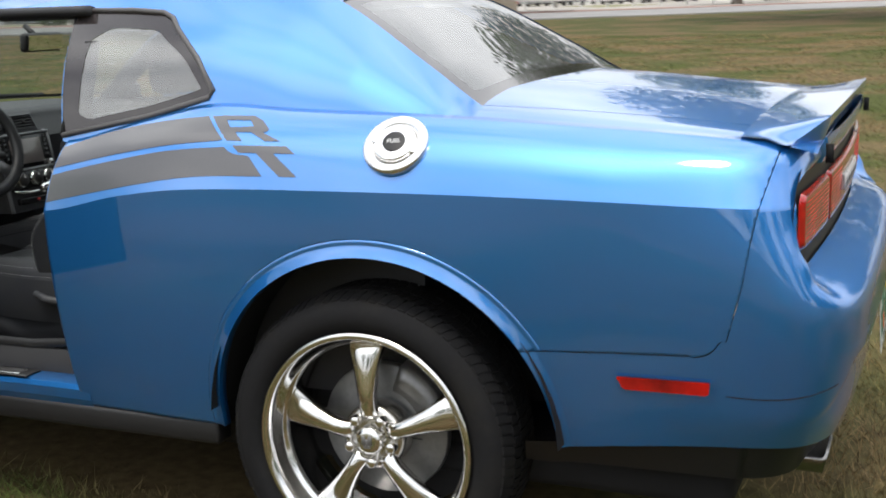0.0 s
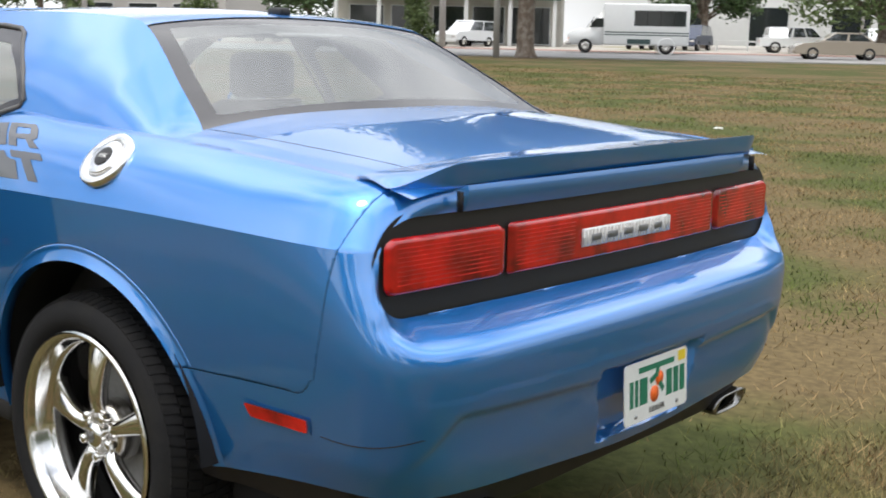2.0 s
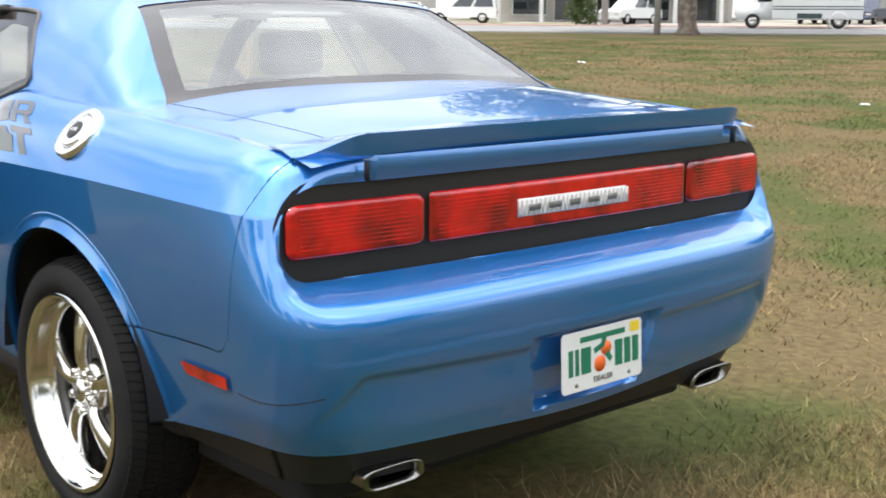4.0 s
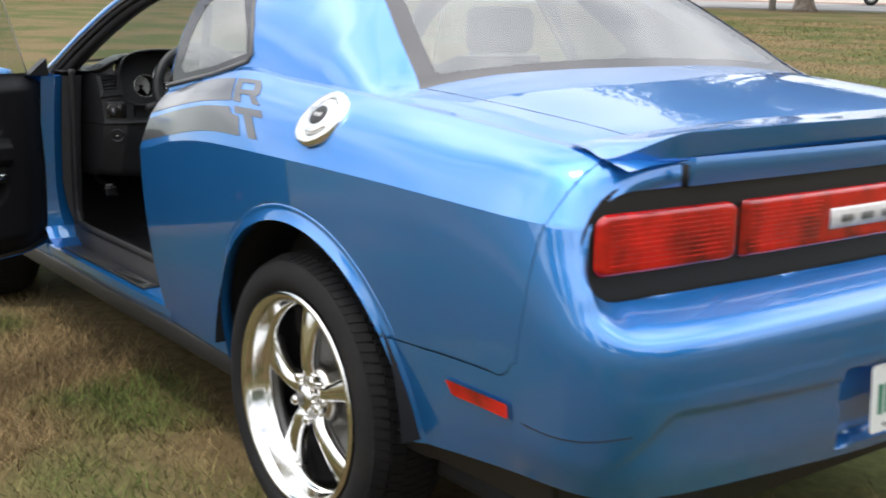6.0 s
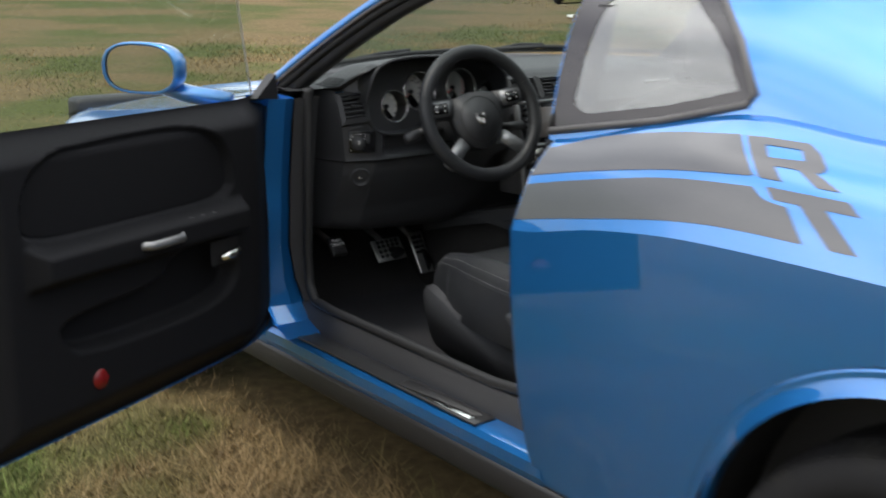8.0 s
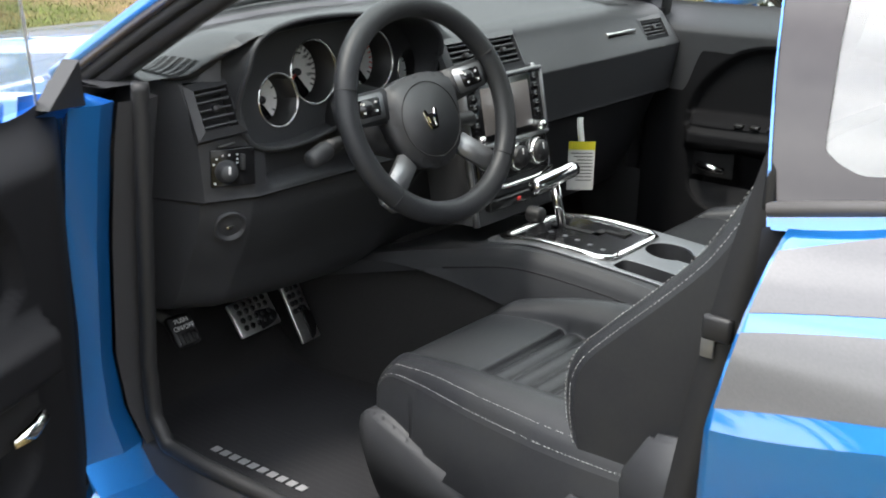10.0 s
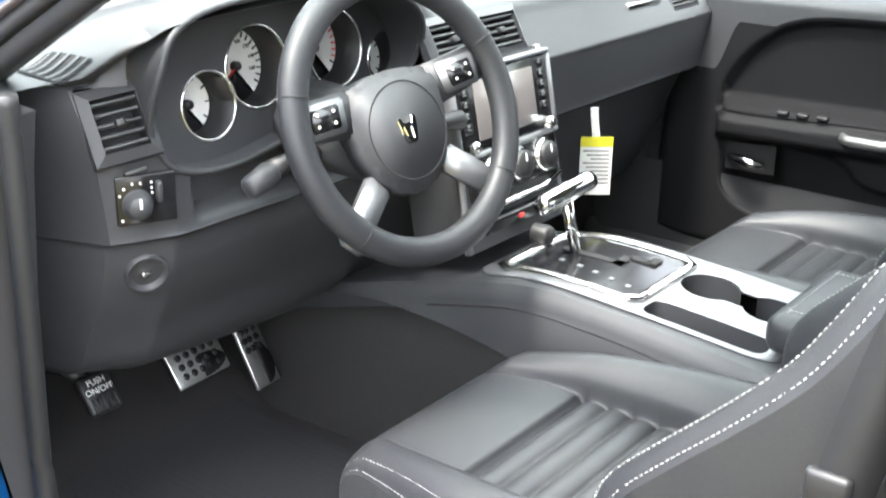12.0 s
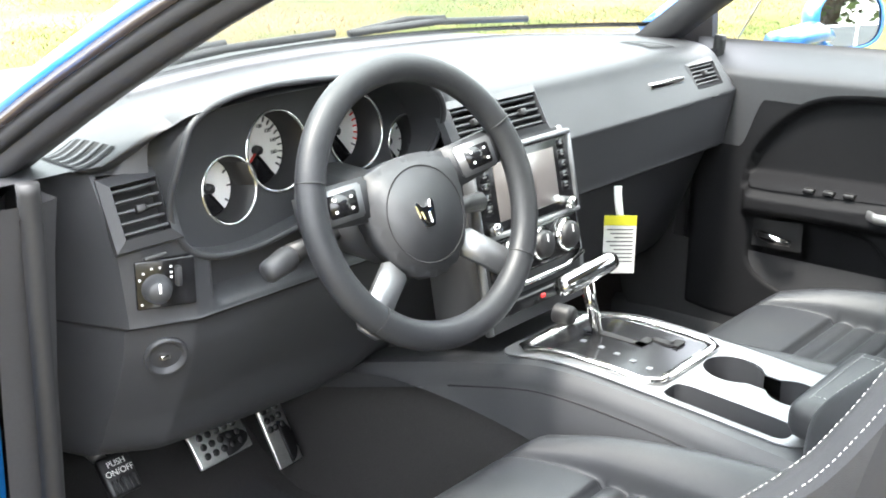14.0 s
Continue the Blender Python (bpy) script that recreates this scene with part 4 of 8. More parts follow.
DASH = material("dashboard_vinyl", (0.032, 0.033, 0.036), rough=0.5, grain=0.12, grain_scale=300, bump=0.18, bump_scale=1100, second=(0.028, 0.029, 0.032), second_scale=4)
TRIM_BLACK = material("interior_trim", (0.028, 0.028, 0.030), rough=0.55, grain=0.15, grain_scale=250, bump=0.12, bump_scale=900)
for side in (1, -1):
    line = [pillar_pt(i / 14, side) for i in range(15)]
    o = side
    part("front_pillar", strip(line, [(0.004 * o, 0.0), (0.000 * o, 0.014), (-0.04 * o, 0.026), (-0.045 * o, 0.0), (-0.004 * o, -0.010)]), PAINT, car)
    part("pillar_seal", strip(line, [(-0.003 * o, -0.011), (-0.004 * o, -0.030), (-0.014 * o, -0.034), (-0.022 * o, -0.014)]), SEAL, car, "black rubber door seal")
    part("pillar_trim", strip(line, [(-0.014 * o, -0.012), (-0.016 * o, -0.044), (-0.028 * o, -0.052), (-0.075 * o, -0.040), (-0.092 * o, 0.000), (-0.04 * o, 0.012)]), TRIM_BLACK, car, "black pillar trim")
    part("pillar_flange", strip(line, [(0.001 * o, -0.002), (0.002 * o, -0.016), (-0.010 * o, -0.018), (-0.012 * o, -0.004)]), FRIT, car, "gloss black pillar flange")
    rail = [(lerp(1.36, 0.90, i / 10), side * (0.628 + 0.034 * math.sin(i / 10 * 1.6)), 1.380 + 0.0 * i) for i in range(11)]
    part("roof_rail_seal", strip(rail, [(0.022 * o, 0.006), (0.020 * o, -0.010), (-0.03 * o, -0.022), (-0.06 * o, 0.0), (0.0, 0.014)]), SEAL, car, "black rubber roof seal")
def screen(u, v):
    a = Vector(pillar_pt(v, 1))
    y = u * (a.y - 0.02)
    return (a.x + 0.27 * (1 - abs(u) ** 2) * (1 - 0.62 * v) - 0.02, y, a.z + 0.012 + 0.035 * (1 - u * u) * v + 0.012 * (1 - v) * (1 - u * u))
ws = part("windscreen", sheet(screen, spans((-1, 1, 30)), spans((0, 1, 20))), GLASS, car)
ws.visible_shadow = False
part("windscreen_border", sheet(lambda u, v: tuple(Vector(screen(u, v)) + Vector((0.003, 0, 0.003))), spans((-1, 1, 40)), spans((0, 0.022, 3))), FRIT, car, "black border of the windscreen")
header = sheet(lambda u, v: (lerp(screen(u, 1)[0] + 0.02, 1.28, v), u * lerp(0.615, 0.60, v), lerp(screen(u, 1)[2] + 0.004, 1.372 + 0.036 * (1 - u * u), v)), spans((-1, 1, 24)), spans((0, 1, 8)))
body_part("roof_front_edge", header, PAINT, car)

# ---- door frames ----
SILL_PLATE = material("ribbed_sill_plate", (0.02, 0.02, 0.021), rough=0.35, grain=0.15, coat=0.3)
for side in (1, -1):
    sec = [(0.30, 0.850), (0.345, 0.870), (0.372, 0.872), (0.384, 0.864), (0.388, 0.850), (0.388, 0.800)]
    bm = bmesh.new()
    rows = [[bm.verts.new((x, side * y, z)) for z, y in sec] for x in [0.84 + 0.05 * i for i in range(25)]]
    for i in range(24):
        for k in range(len(sec) - 1):
            bm.faces.new((rows[i][k], rows[i][k + 1], rows[i + 1][k + 1], rows[i + 1][k]))
    bmesh.ops.recalc_face_normals(bm, faces=bm.faces[:])
    body_part("sill", bm, PAINT, car)
    inner_sec = [(0.388, 0.800), (0.45, 0.792), (0.46, 0.775), (0.44, 0.74), (0.30, 0.735)]
    bm = bmesh.new()
    rows = [[bm.verts.new((x, side * y, z)) for z, y in inner_sec] for x in [0.84 + 0.05 * i for i in range(25)]]
    for i in range(24):
        for k in range(len(inner_sec) - 1):
            bm.faces.new((rows[i][k], rows[i][k + 1], rows[i + 1][k + 1], rows[i + 1][k]))
    bmesh.ops.recalc_face_normals(bm, faces=bm.faces[:])
    part("sill_lining", bm, TRIM_BLACK, car, "black inner sill lining")
    part("sill_cladding", box_bm(0.44, 2.46, side * 0.80 if side > 0 else side * 0.868, side * 0.868 if side > 0 else side * 0.80, 0.262, 0.328, 0.012), SATIN, car, "black sill cladding")
    part("scuff_plate", box_bm(1.06, 1.98, min(side * 0.806, side * 0.868), max(side * 0.806, side * 0.868), 0.3885, 0.394, 0.002), SILL_PLATE, car, "black sill step plate")
    part("scuff_insert", box_bm(1.09, 1.36, min(side * 0.822, side * 0.862), max(side * 0.822, side * 0.862), 0.394, 0.3965, 0.001), CHROME, car, "bright metal step insert")
    # front and rear jambs of the opening
    jamb = [(1.870, 1.02), (1.885, 0.95), (1.905, 0.80), (1.915, 0.62), (1.920, 0.52), (1.905, 0.455), (1.865, 0.415), (1.80, 0.392)]
    for nm, mat, y0, y1, dx in (("door_jamb", PAINT, 0.898, 0.822, 0.0), ("door_jamb_trim", TRIM_BLACK, 0.824, 0.70, -0.012)):
        bm = bmesh.new()
        split_y = lambda z: lerp(0.775, 0.822, smooth01((z - 0.39) / 0.23))
        if nm == "door_jamb":
            ends = lambda z: (0.898, split_y(z))
        else:
            ends = lambda z: (split_y(z) + 0.002, 0.752)
        rows = [[bm.verts.new((x + dx, side * ends(z)[0], z)), bm.verts.new((x + dx - 0.012, side * lerp(*ends(z), 0.6), z)), bm.verts.new((x + dx, side * ends(z)[1], z)), bm.verts.new((x + dx + 0.12, side * (ends(z)[1] - 0.01), z)), bm.verts.new((x + 0.12 + dx, side * ends(z)[0], z))] for x, z in jamb]
        for i in range(len(rows) - 1):
            for k in range(4):
                bm.faces.new((rows[i][k], rows[i][k + 1], rows[i + 1][k + 1], rows[i + 1][k]))
        bmesh.ops.recalc_face_normals(bm, faces=bm.faces[:])
        body_part(nm, bm, mat, car)
    back = [(0.862, 0.36), (0.862, 0.45), (0.860, 0.60), (0.860, 0.85), (0.868, 0.95), (0.885, 1.045)]
    bm = bmesh.new()
    rows = [[bm.verts.new((x, side * (0.918 - 0.060 * max(0.0, (0.85 - z) / 0.52) ** 2.2 - 0.014 * max(0.0, (0.85 - z) / 0.52)) if z < 0.9 else side * lerp(0.918, 0.845, (z - 0.9) / 0.145), z)), bm.verts.new((x - 0.03, side * 0.80, z)), bm.verts.new((x - 0.05, side * 0.72, z)), bm.verts.new((x - 0.3, side * 0.70, z))] for x, z in back]
    for i in range(len(rows) - 1):
        for k in range(3):
            bm.faces.new((rows[i][k], rows[i][k + 1], rows[i + 1][k + 1], rows[i + 1][k]))
    bmesh.ops.recalc_face_normals(bm, faces=bm.faces[:])
    part("rear_jamb", bm, SATIN, car)
    loop = [(1.848, 0.792, 1.045), (1.850, 0.790, 1.0), (1.862, 0.788, 0.80), (1.874, 0.786, 0.60), (1.870, 0.785, 0.51), (1.84, 0.785, 0.468), (1.75, 0.785, 0.462), (1.10, 0.785, 0.462), (0.96, 0.785, 0.475), (0.885, 0.79, 0.54), (0.845, 0.80, 0.70), (0.84, 0.80, 0.90), (0.86, 0.80, 1.04)]
    smooth_loop = []
    for i in range(len(loop) - 1):
        for k in range(4):
            smooth_loop.append(tuple(lerp(loop[i][c], loop[i + 1][c], k / 4) for c in range(3)))
    smooth_loop.append(loop[-1])
    part("door_seal", tube([(x, side * y, z) for x, y, z in smooth_loop], 0.013, 8), SEAL, car, "black rubber door seal")
part("underbody", box_bm(-0.85, 3.5, -0.72, 0.72, 0.20, 0.30, 0.03), DARK, car)

# ---- doors ----
MIRROR = material("mirror_glass", (0.88, 0.89, 0.9), rough=0.01, metal=1.0)
DIM_RED = material("dim_red_reflector", (0.16, 0.004, 0.005), rough=0.3, grain=0.2)
LINING = material("door_lining", (0.009, 0.009, 0.010), rough=0.6, spec=0.10, grain=0.15, grain_scale=250, bump=0.12, bump_scale=900)
CLOTH = material("door_insert", (0.006, 0.006, 0.007), rough=0.8, spec=0.15, grain=0.25, grain_scale=500, bump=0.2, bump_scale=1200)


def door(opened, side):
    """A long frameless door built along its hinge line: s from the hinge to the latch, n towards the cabin."""
    hinge = Vector((1.925, side * 0.885, 0))
    a = radians(opened)
    d = Vector((-math.cos(a), side * math.sin(a), 0))
    nin = Vector((-math.sin(a), -side * math.cos(a), 0))
    L = 1.065
    root = part("door", bmesh.new(), PAINT, car, "open driver's door lined in black" if opened else "closed passenger door lined in black")

    def at(s, n, z):
        p = hinge + d * s + nin * n
        return (p.x, p.y, z)

    def belt(s):
        return curve(s, [(0, 1.022), (0.5, 1.034), (1.065, 1.048)])

    def low(s):
        return curve(s, [(-0.02, 0.40), (0.15, 0.372), (1.065, 0.372)])

    def outer(s, v):
        """Outer skin with the crease."""
        x = 1.925 - s
        zc, zb, zt = crease_z(x), low(s), belt(s)
        yc, yt = crease_y(x), 0.842
        if v <= 1:
            z = lerp(zb, zc, v)
            w_ = 1 - v
            y = yc - 0.055 * w_ ** 2.2 - 0.012 * w_
        else:
            f = v - 1
            z = lerp(zc, zt, f)
            y = yt + (yc - yt) * (1 - 0.55 * f - 0.45 * f ** 4)
        return at(s, 0.885 - y, z)
    skin_ob = part("door_skin", sheet(outer, spans((0.0, L, 30)), spans((0, 1, 18), (1, 2, 10)), flip=side > 0), PAINT, root)
    skin_ob.data.set_sharp_from_angle(angle=radians(17))

    # lining: a thick dished panel
    def lining(s, v):
        z = lerp(low(s) + 0.030, belt(s) + 0.012, v)
        s0, s = s, s + shift
        edge = min(s0 - 0.01, L - 0.02 - s0, (1 - v) * 0.6, v * 0.5)
        n = 0.060 + 0.052 * smooth01(edge / 0.06)
        ins = insert_sd(s, z)
        if ins < 0.02:
            n -= 0.020 * smooth01((0.004 - ins) / 0.009)
        pock = pocket_sd(s, z)
        if pock < 0.015:
            n -= 0.045 * smooth01((0.012 - pock) / 0.022)
        arm = max(abs(z - arm_z(s)) - 0.030, 0.27 - s, s - 0.93)
        n += 0.045 * smooth01((0.02 - arm) / 0.03)
        if opened:
            n *= 0.25 + 0.75 * smooth01(s0 / 0.22)
        return at(s0, n + (0.0 if opened else 0.030 * smooth01(edge / 0.06)), z)
    shift = 0.0 if opened else 0.075
    INS = [(0.90, 1.008), (0.66, 1.010), (0.41, 1.006), (0.325, 0.968), (0.285, 0.905), (0.285, 0.815), (0.60, 0.822), (0.93, 0.830), (0.955, 0.90)]
    if not opened:
        INS = [(1.02, 0.958), (0.66, 0.960), (0.50, 0.957), (0.40, 0.946), (0.33, 0.905), (0.272, 0.835), (0.252, 0.77), (0.254, 0.745), (0.60, 0.765), (1.02, 0.775)]
    drop_z = 0.0 if opened else 0.030
    INS = rounded(INS)
    POCK = [(0.27, 0.640), (0.31, 0.72), (0.36, 0.735), (0.52, 0.72), (0.55, 0.665), (0.86, 0.665), (0.85, 0.615), (0.79, 0.585), (0.45, 0.572), (0.32, 0.59)]
    POCK = rounded(POCK)
    def insert_sd(s, z):
        return poly_sd(s, z, INS)
    def pocket_sd(s, z):
        return poly_sd(s, z + drop_z, POCK)
    def arm_z(s):
        return lerp(0.772, 0.790, (s - 0.27) / 0.6) - drop_z
    ss, vv = spans((0.012, L - 0.012, 140)), spans((0, 1, 110))
    part("door_lining", sheet(lining, ss, vv, flip=side < 0), LINING, root, "black moulded door lining")
    # paler top only here; the open door's shade is kept in its dark colour
    if not opened:
        part("door_top_roll", sheet(lambda s, v: tuple(Vector(lining(s, v)) + nin * 0.0015), ss, vv, [lambda u, v, p: insert_sd(u + shift, p.z) - 0.012, lambda u, v, p: p.z - 0.835 - 0.10 * smooth01((u - 0.16) / 0.05)], flip=side < 0), DASH, root, "grey upper door moulding")
    part("door_insert", sheet(lambda s, v: tuple(Vector(lining(s, v)) + nin * 0.002), ss, vv, [lambda u, v, p: -insert_sd(u + shift, p.z) - 0.012], flip=side < 0), CLOTH, root, "dark padded door insert")
    # edges of the door shell
    rimb = bmesh.new()
    prev = None
    outline = [(s, low(s)) for s in spans((0.0, L, 16))] + [(s, belt(s)) for s in spans((L, 0.0, 16))]
    for s, z in outline + outline[:1]:
        y_out = 0.885 - (0.875 if z > 0.9 else 0.895)
        cur = [rimb.verts.new(at(s, (y_out + 0.02) * (1.0 if s > 0.03 or not opened else 0.5), z)), rimb.verts.new(at(min(max(s, 0.012), L - 0.012), 0.064 * (0.25 + 0.75 * smooth01(s / 0.22) if opened else 1.0), min(max(z, low(s) + 0.03), belt(s) + 0.012)))]
        if prev:
            rimb.faces.new((prev[0], cur[0], cur[1], prev[1]))
        prev = cur
    bmesh.ops.recalc_face_normals(rimb, faces=rimb.faces[:])
    part("door_edge", rimb, SEAL, root)
    # grab rail, handle, switches, red lamp
    def fit_at(s, n, z):
        return at(s - shift, n + (0.0 if opened else 0.030), z - drop_z)
    gr = [fit_at(s, n, z) for s, n, z in ((0.525, 0.150, 0.781), (0.545, 0.168, 0.7815), (0.595, 0.172, 0.783), (0.645, 0.168, 0.7845), (0.665, 0.150, 0.785))]
    part("grab_handle", tube(gr, 0.008, 8, squash=(1.0, 1.3)), STEEL, root, "dull metal grab handle")
    # flat dark face in place of the shaded hollow behind the handle
    cup = bmesh.new()
    for i in range(1):
        q = [fit_at(s, 0.121, z) for s, z in ((0.285, 0.668), (0.285, 0.725), (0.39, 0.730), (0.39, 0.672))]
        cup.faces.new([cup.verts.new(p) for p in q])
    part("handle_cup", cup, DARK, root)
    part("door_handle", tube([fit_at(0.295, 0.130, 0.700), fit_at(0.315, 0.142, 0.698), fit_at(0.345, 0.146, 0.695), fit_at(0.375, 0.140, 0.692)], [0.006, 0.009, 0.009, 0.006], 8, squash=(1, 1.2)), CHROME, root, "chrome door release handle")
    sw = bmesh.new()
    for s in (0.40, 0.44, 0.48):
        merge(sw, box_bm(-0.011, 0.011, -0.008, 0.008, -0.006, 0.002, 0.002), Matrix.Translation(fit_at(s, 0.135, arm_z(s) + drop_z + 0.031)))
    part("window_switch", sw, SATIN, root)
    lamp = lathe([(0.0, 0.006), (0.020, 0.004), (0.022, 0.0)], 20, "y")
    lamp.transform(Matrix.Translation(fit_at(0.765, 0.113, 0.515)) @ Matrix.Rotation(a * -side + (math.pi if side > 0 else 0), 4, "Z"))
    part("door_reflector", lamp, DIM_RED, root, "red door reflector")
    # corner sail and mirror
    sail = bmesh.new()
    tri = [at(s, n, z) for n in (0.03, 0.055) for s, z in (((0.005, 1.02), (0.10, 1.03), (0.015, 1.085)) if opened else ((-0.08, 1.00), (0.040, 1.015), (0.036, 1.085), (-0.02, 1.12)))]
    vs = [sail.verts.new(p) for p in tri]
    nv = len(vs) // 2
    sail.faces.new(vs[:nv])
    sail.faces.new(vs[nv:][::-1])
    for i in range(nv):
        sail.faces.new((vs[i], vs[(i + 1) % nv], vs[nv + (i + 1) % nv], vs[nv + i]))
    bmesh.ops.recalc_face_normals(sail, faces=sail.faces[:])
    part("mirror_sail", sail, SATIN, root, smooth=False)
    # window glass, wound up a little in the open door
    gl = sheet(lambda s, v: at(lerp(0.085 + 0.225 * v, L - 0.05 - 0.02 * v, s), 0.028 + 0.12 * v, lerp(belt(0.5), belt(0.5) + (0.33), v)), spans((0, 1, 12)), spans((0, 1, 10)))
    gl = part("window_pane", gl, GLASS, root)
    gl.visible_shadow = False
    part("glass_edge", tube([at(0.085 + 0.225 * v, 0.028 + 0.12 * v, belt(0.5) + 0.33 * v) for v in (0, 0.25, 0.5, 0.75, 1)], 0.0022, 6), CLEAR_LENS, root)
    # mirror: rounded shell with glass facing back along the car
    ctr = hinge + d * (0.266 if opened else 0.240) + nin * -0.172 + Vector((0, 0, 1.108 if opened else 1.066))
    mx = Matrix.Translation(ctr) @ Matrix.Rotation(-side * a * 0.92, 4, "Z")
    if not opened:
        mx = mx @ Matrix.Rotation(radians(-30), 4, "Z") @ Matrix.Rotation(radians(5.5), 4, "Y")
    shell = bmesh.new()
    rings = []
    for k, (dx, g) in enumerate(((-0.004, 0.93), (-0.006, 1.0), (0.01, 1.04), (0.04, 1.0), (0.075, 0.80), (0.095, 0.50), (0.10, 0.05))):
        ring_ = []
        for j in range(32):
            t = 2 * math.pi * j / 32
            yy = math.copysign(abs(math.cos(t)) ** 0.72, math.cos(t)) * (0.108 if opened else 0.086) * g
            zz = math.copysign(abs(math.sin(t)) ** 0.78, math.sin(t)) * 0.062 * g
            ring_.append(shell.verts.new((dx, yy, zz)))
        rings.append(ring_)
    for i in range(len(rings) - 1):
        for j in range(32):
            shell.faces.new((rings[i][j], rings[i][(j + 1) % 32], rings[i + 1][(j + 1) % 32], rings[i + 1][j]))
    bmesh.ops.recalc_face_normals(shell, faces=shell.faces[:])
    shell.transform(mx)
    mh = part("mirror_housing", shell, PAINT, root)
    mg = bmesh.new()
    vs = []
    for j in range(32):
        t = 2 * math.pi * j / 32
        vs.append(mg.verts.new((0.0, math.copysign(abs(math.cos(t)) ** 0.72, math.cos(t)) * (0.100 if opened else 0.078), math.copysign(abs(math.sin(t)) ** 0.78, math.sin(t)) * 0.056)))
    mg.faces.new(vs)
    mg.transform(mx)
    part("mirror_glass", mg, MIRROR, mh, smooth=False)
    foot = tube([ctr + d * -0.045 + Vector((0, 0, -0.040)), hinge + d * 0.20 + nin * -0.08 + Vector((0, 0, 1.045)), hinge + d * 0.16 + nin * 0.02 + Vector((0, 0, 1.03))], [0.028, 0.032, 0.03], 10, squash=(1, 0.7))
    part("mirror_arm", foot, PAINT, mh)
    return root


door(65, 1)
door(0, -1)

# ---- cabin ----
LEATHER = material("black_leather", (0.025, 0.026, 0.028), rough=0.42, spec=0.34, grain=0.14, grain_scale=160, bump=0.22, bump_scale=700, second=(0.021, 0.022, 0.025), second_scale=9)
CARPET = material("dark_carpet", (0.038, 0.037, 0.037), rough=0.95, grain=0.5, grain_scale=700, bump=0.7, bump_scale=900, spec=0.1)
MAT = material("ribbed_floor_mat", (0.034, 0.034, 0.037), rough=0.9, grain=0.3, grain_scale=900, bump=0.5, bump_scale=1300, spec=0.15)
THREAD = material("pale_thread", (0.42, 0.42, 0.41), rough=0.7, grain=0.1)
SILVER = material("silver_trim", (0.22, 0.225, 0.235), rough=0.42, metal=0.7, grain=0.06, grain_scale=200)
PIANO = material("gloss_black_plastic", (0.008, 0.008, 0.009), rough=0.18, grain=0.1)
DIAL = material("white_dial", (0.72, 0.72, 0.70), rough=0.5, grain=0.04)
DIAL_RED = material("red_print", (0.65, 0.03, 0.02), rough=0.5)
SCREEN = material("dull_screen", (0.15, 0.135, 0.13), rough=0.22, coat=0.6, grain=0.03)
TAG_WHITE = material("white_card", (0.58, 0.58, 0.56), rough=0.6, grain=0.03)
TAG_YELLOW = material("yellow_card", (0.50, 0.46, 0.02), rough=0.6, grain=0.03)
GREY_PRINT = material("grey_print", (0.10, 0.10, 0.10), rough=0.6)
HEADLINER = material("grey_headliner", (0.28, 0.28, 0.27), rough=0.9, grain=0.1, grain_scale=300)
MARK_GREY = material("grey_embroidery", (0.30, 0.30, 0.31), rough=0.8, grain=0.4, grain_scale=500)
RED_PLASTIC = material("red_button", (0.62, 0.03, 0.03), rough=0.35)

# floor, tunnel and firewall
part("floor_pan", sheet(lambda x, y: (x, y, 0.315 + 0.30 * smooth01((x - 2.10) / 0.42)), spans((-0.1, 2.62, 60)), spans((-0.79, 0.79, 30))), CARPET, car, "dark floor carpet")
part("tunnel", sheet(lambda x, t: (x, math.copysign(abs(math.cos(t)) ** 0.3, math.cos(t)) * (0.148 + 0.02 * smooth01((x - 1.8) / 0.4)), 0.30 + 0.33 * math.sin(t) ** 0.3), spans((0.9, 2.5, 30)), spans((0, math.pi, 28))), CARPET, car)
part("footwell_side", sheet(lambda x, z: (x, 0.775 - 0.10 * smooth01((x - 1.95) / 0.35), z), spans((1.93, 2.55, 16)), spans((0.31, 0.95, 10))), CARPET, car)
part("footwell_side", sheet(lambda x, z: (x, -0.775 + 0.10 * smooth01((x - 1.95) / 0.35), z), spans((1.93, 2.55, 16)), spans((0.31, 0.95, 10)), flip=True), CARPET, car)
part("firewall", sheet(lambda y, z: (2.50 - 0.0 * z, y, z), spans((-0.8, 0.8, 8)), spans((0.3, 0.93, 8))), CARPET, car)
mat_ = part("floor_mat", sheet(lambda x, y: (x, y, 0.326 + 0.30 * smooth01((x - 2.12) / 0.42) + 0.002 * math.sin(y * 400)), spans((1.52, 2.30, 60)), spans((0.20, 0.66, 60)), [lambda u, v, p: -rbox(u, v, 1.91, 0.43, 0.385, 0.225, 0.06), lambda u, v, p: rbox(u, v, 2.22, 0.66, 0.10, 0.10, 0.05)]), MAT, car, "black carpet floor mat with pale lettering")
thicken(mat_, 0.008)
for k in range(10):
    b = box_bm(1.975 - 0.024 * k - 0.008, 1.975 - 0.024 * k + 0.008, 0.563, 0.580, 0.3284, 0.3296)
    part("mat_mark", b, MARK_GREY, mat_, "pale bar", smooth=False)
part("rest_pad", sheet(lambda x, y: (x, y, 0.36 + 0.34 * smooth01((x - 2.05) / 0.45)), spans((2.06, 2.4, 14)), spans((0.62, 0.74, 6))), CARPET, car)

# dashboard: a loft of sections across the car
def lower_edge(y):
    return curve(y, [(-0.8, 0.58), (-0.3, 0.58), (0.14, 0.618), (0.28, 0.603), (0.5, 0.612), (0.68, 0.628), (0.8, 0.63)])


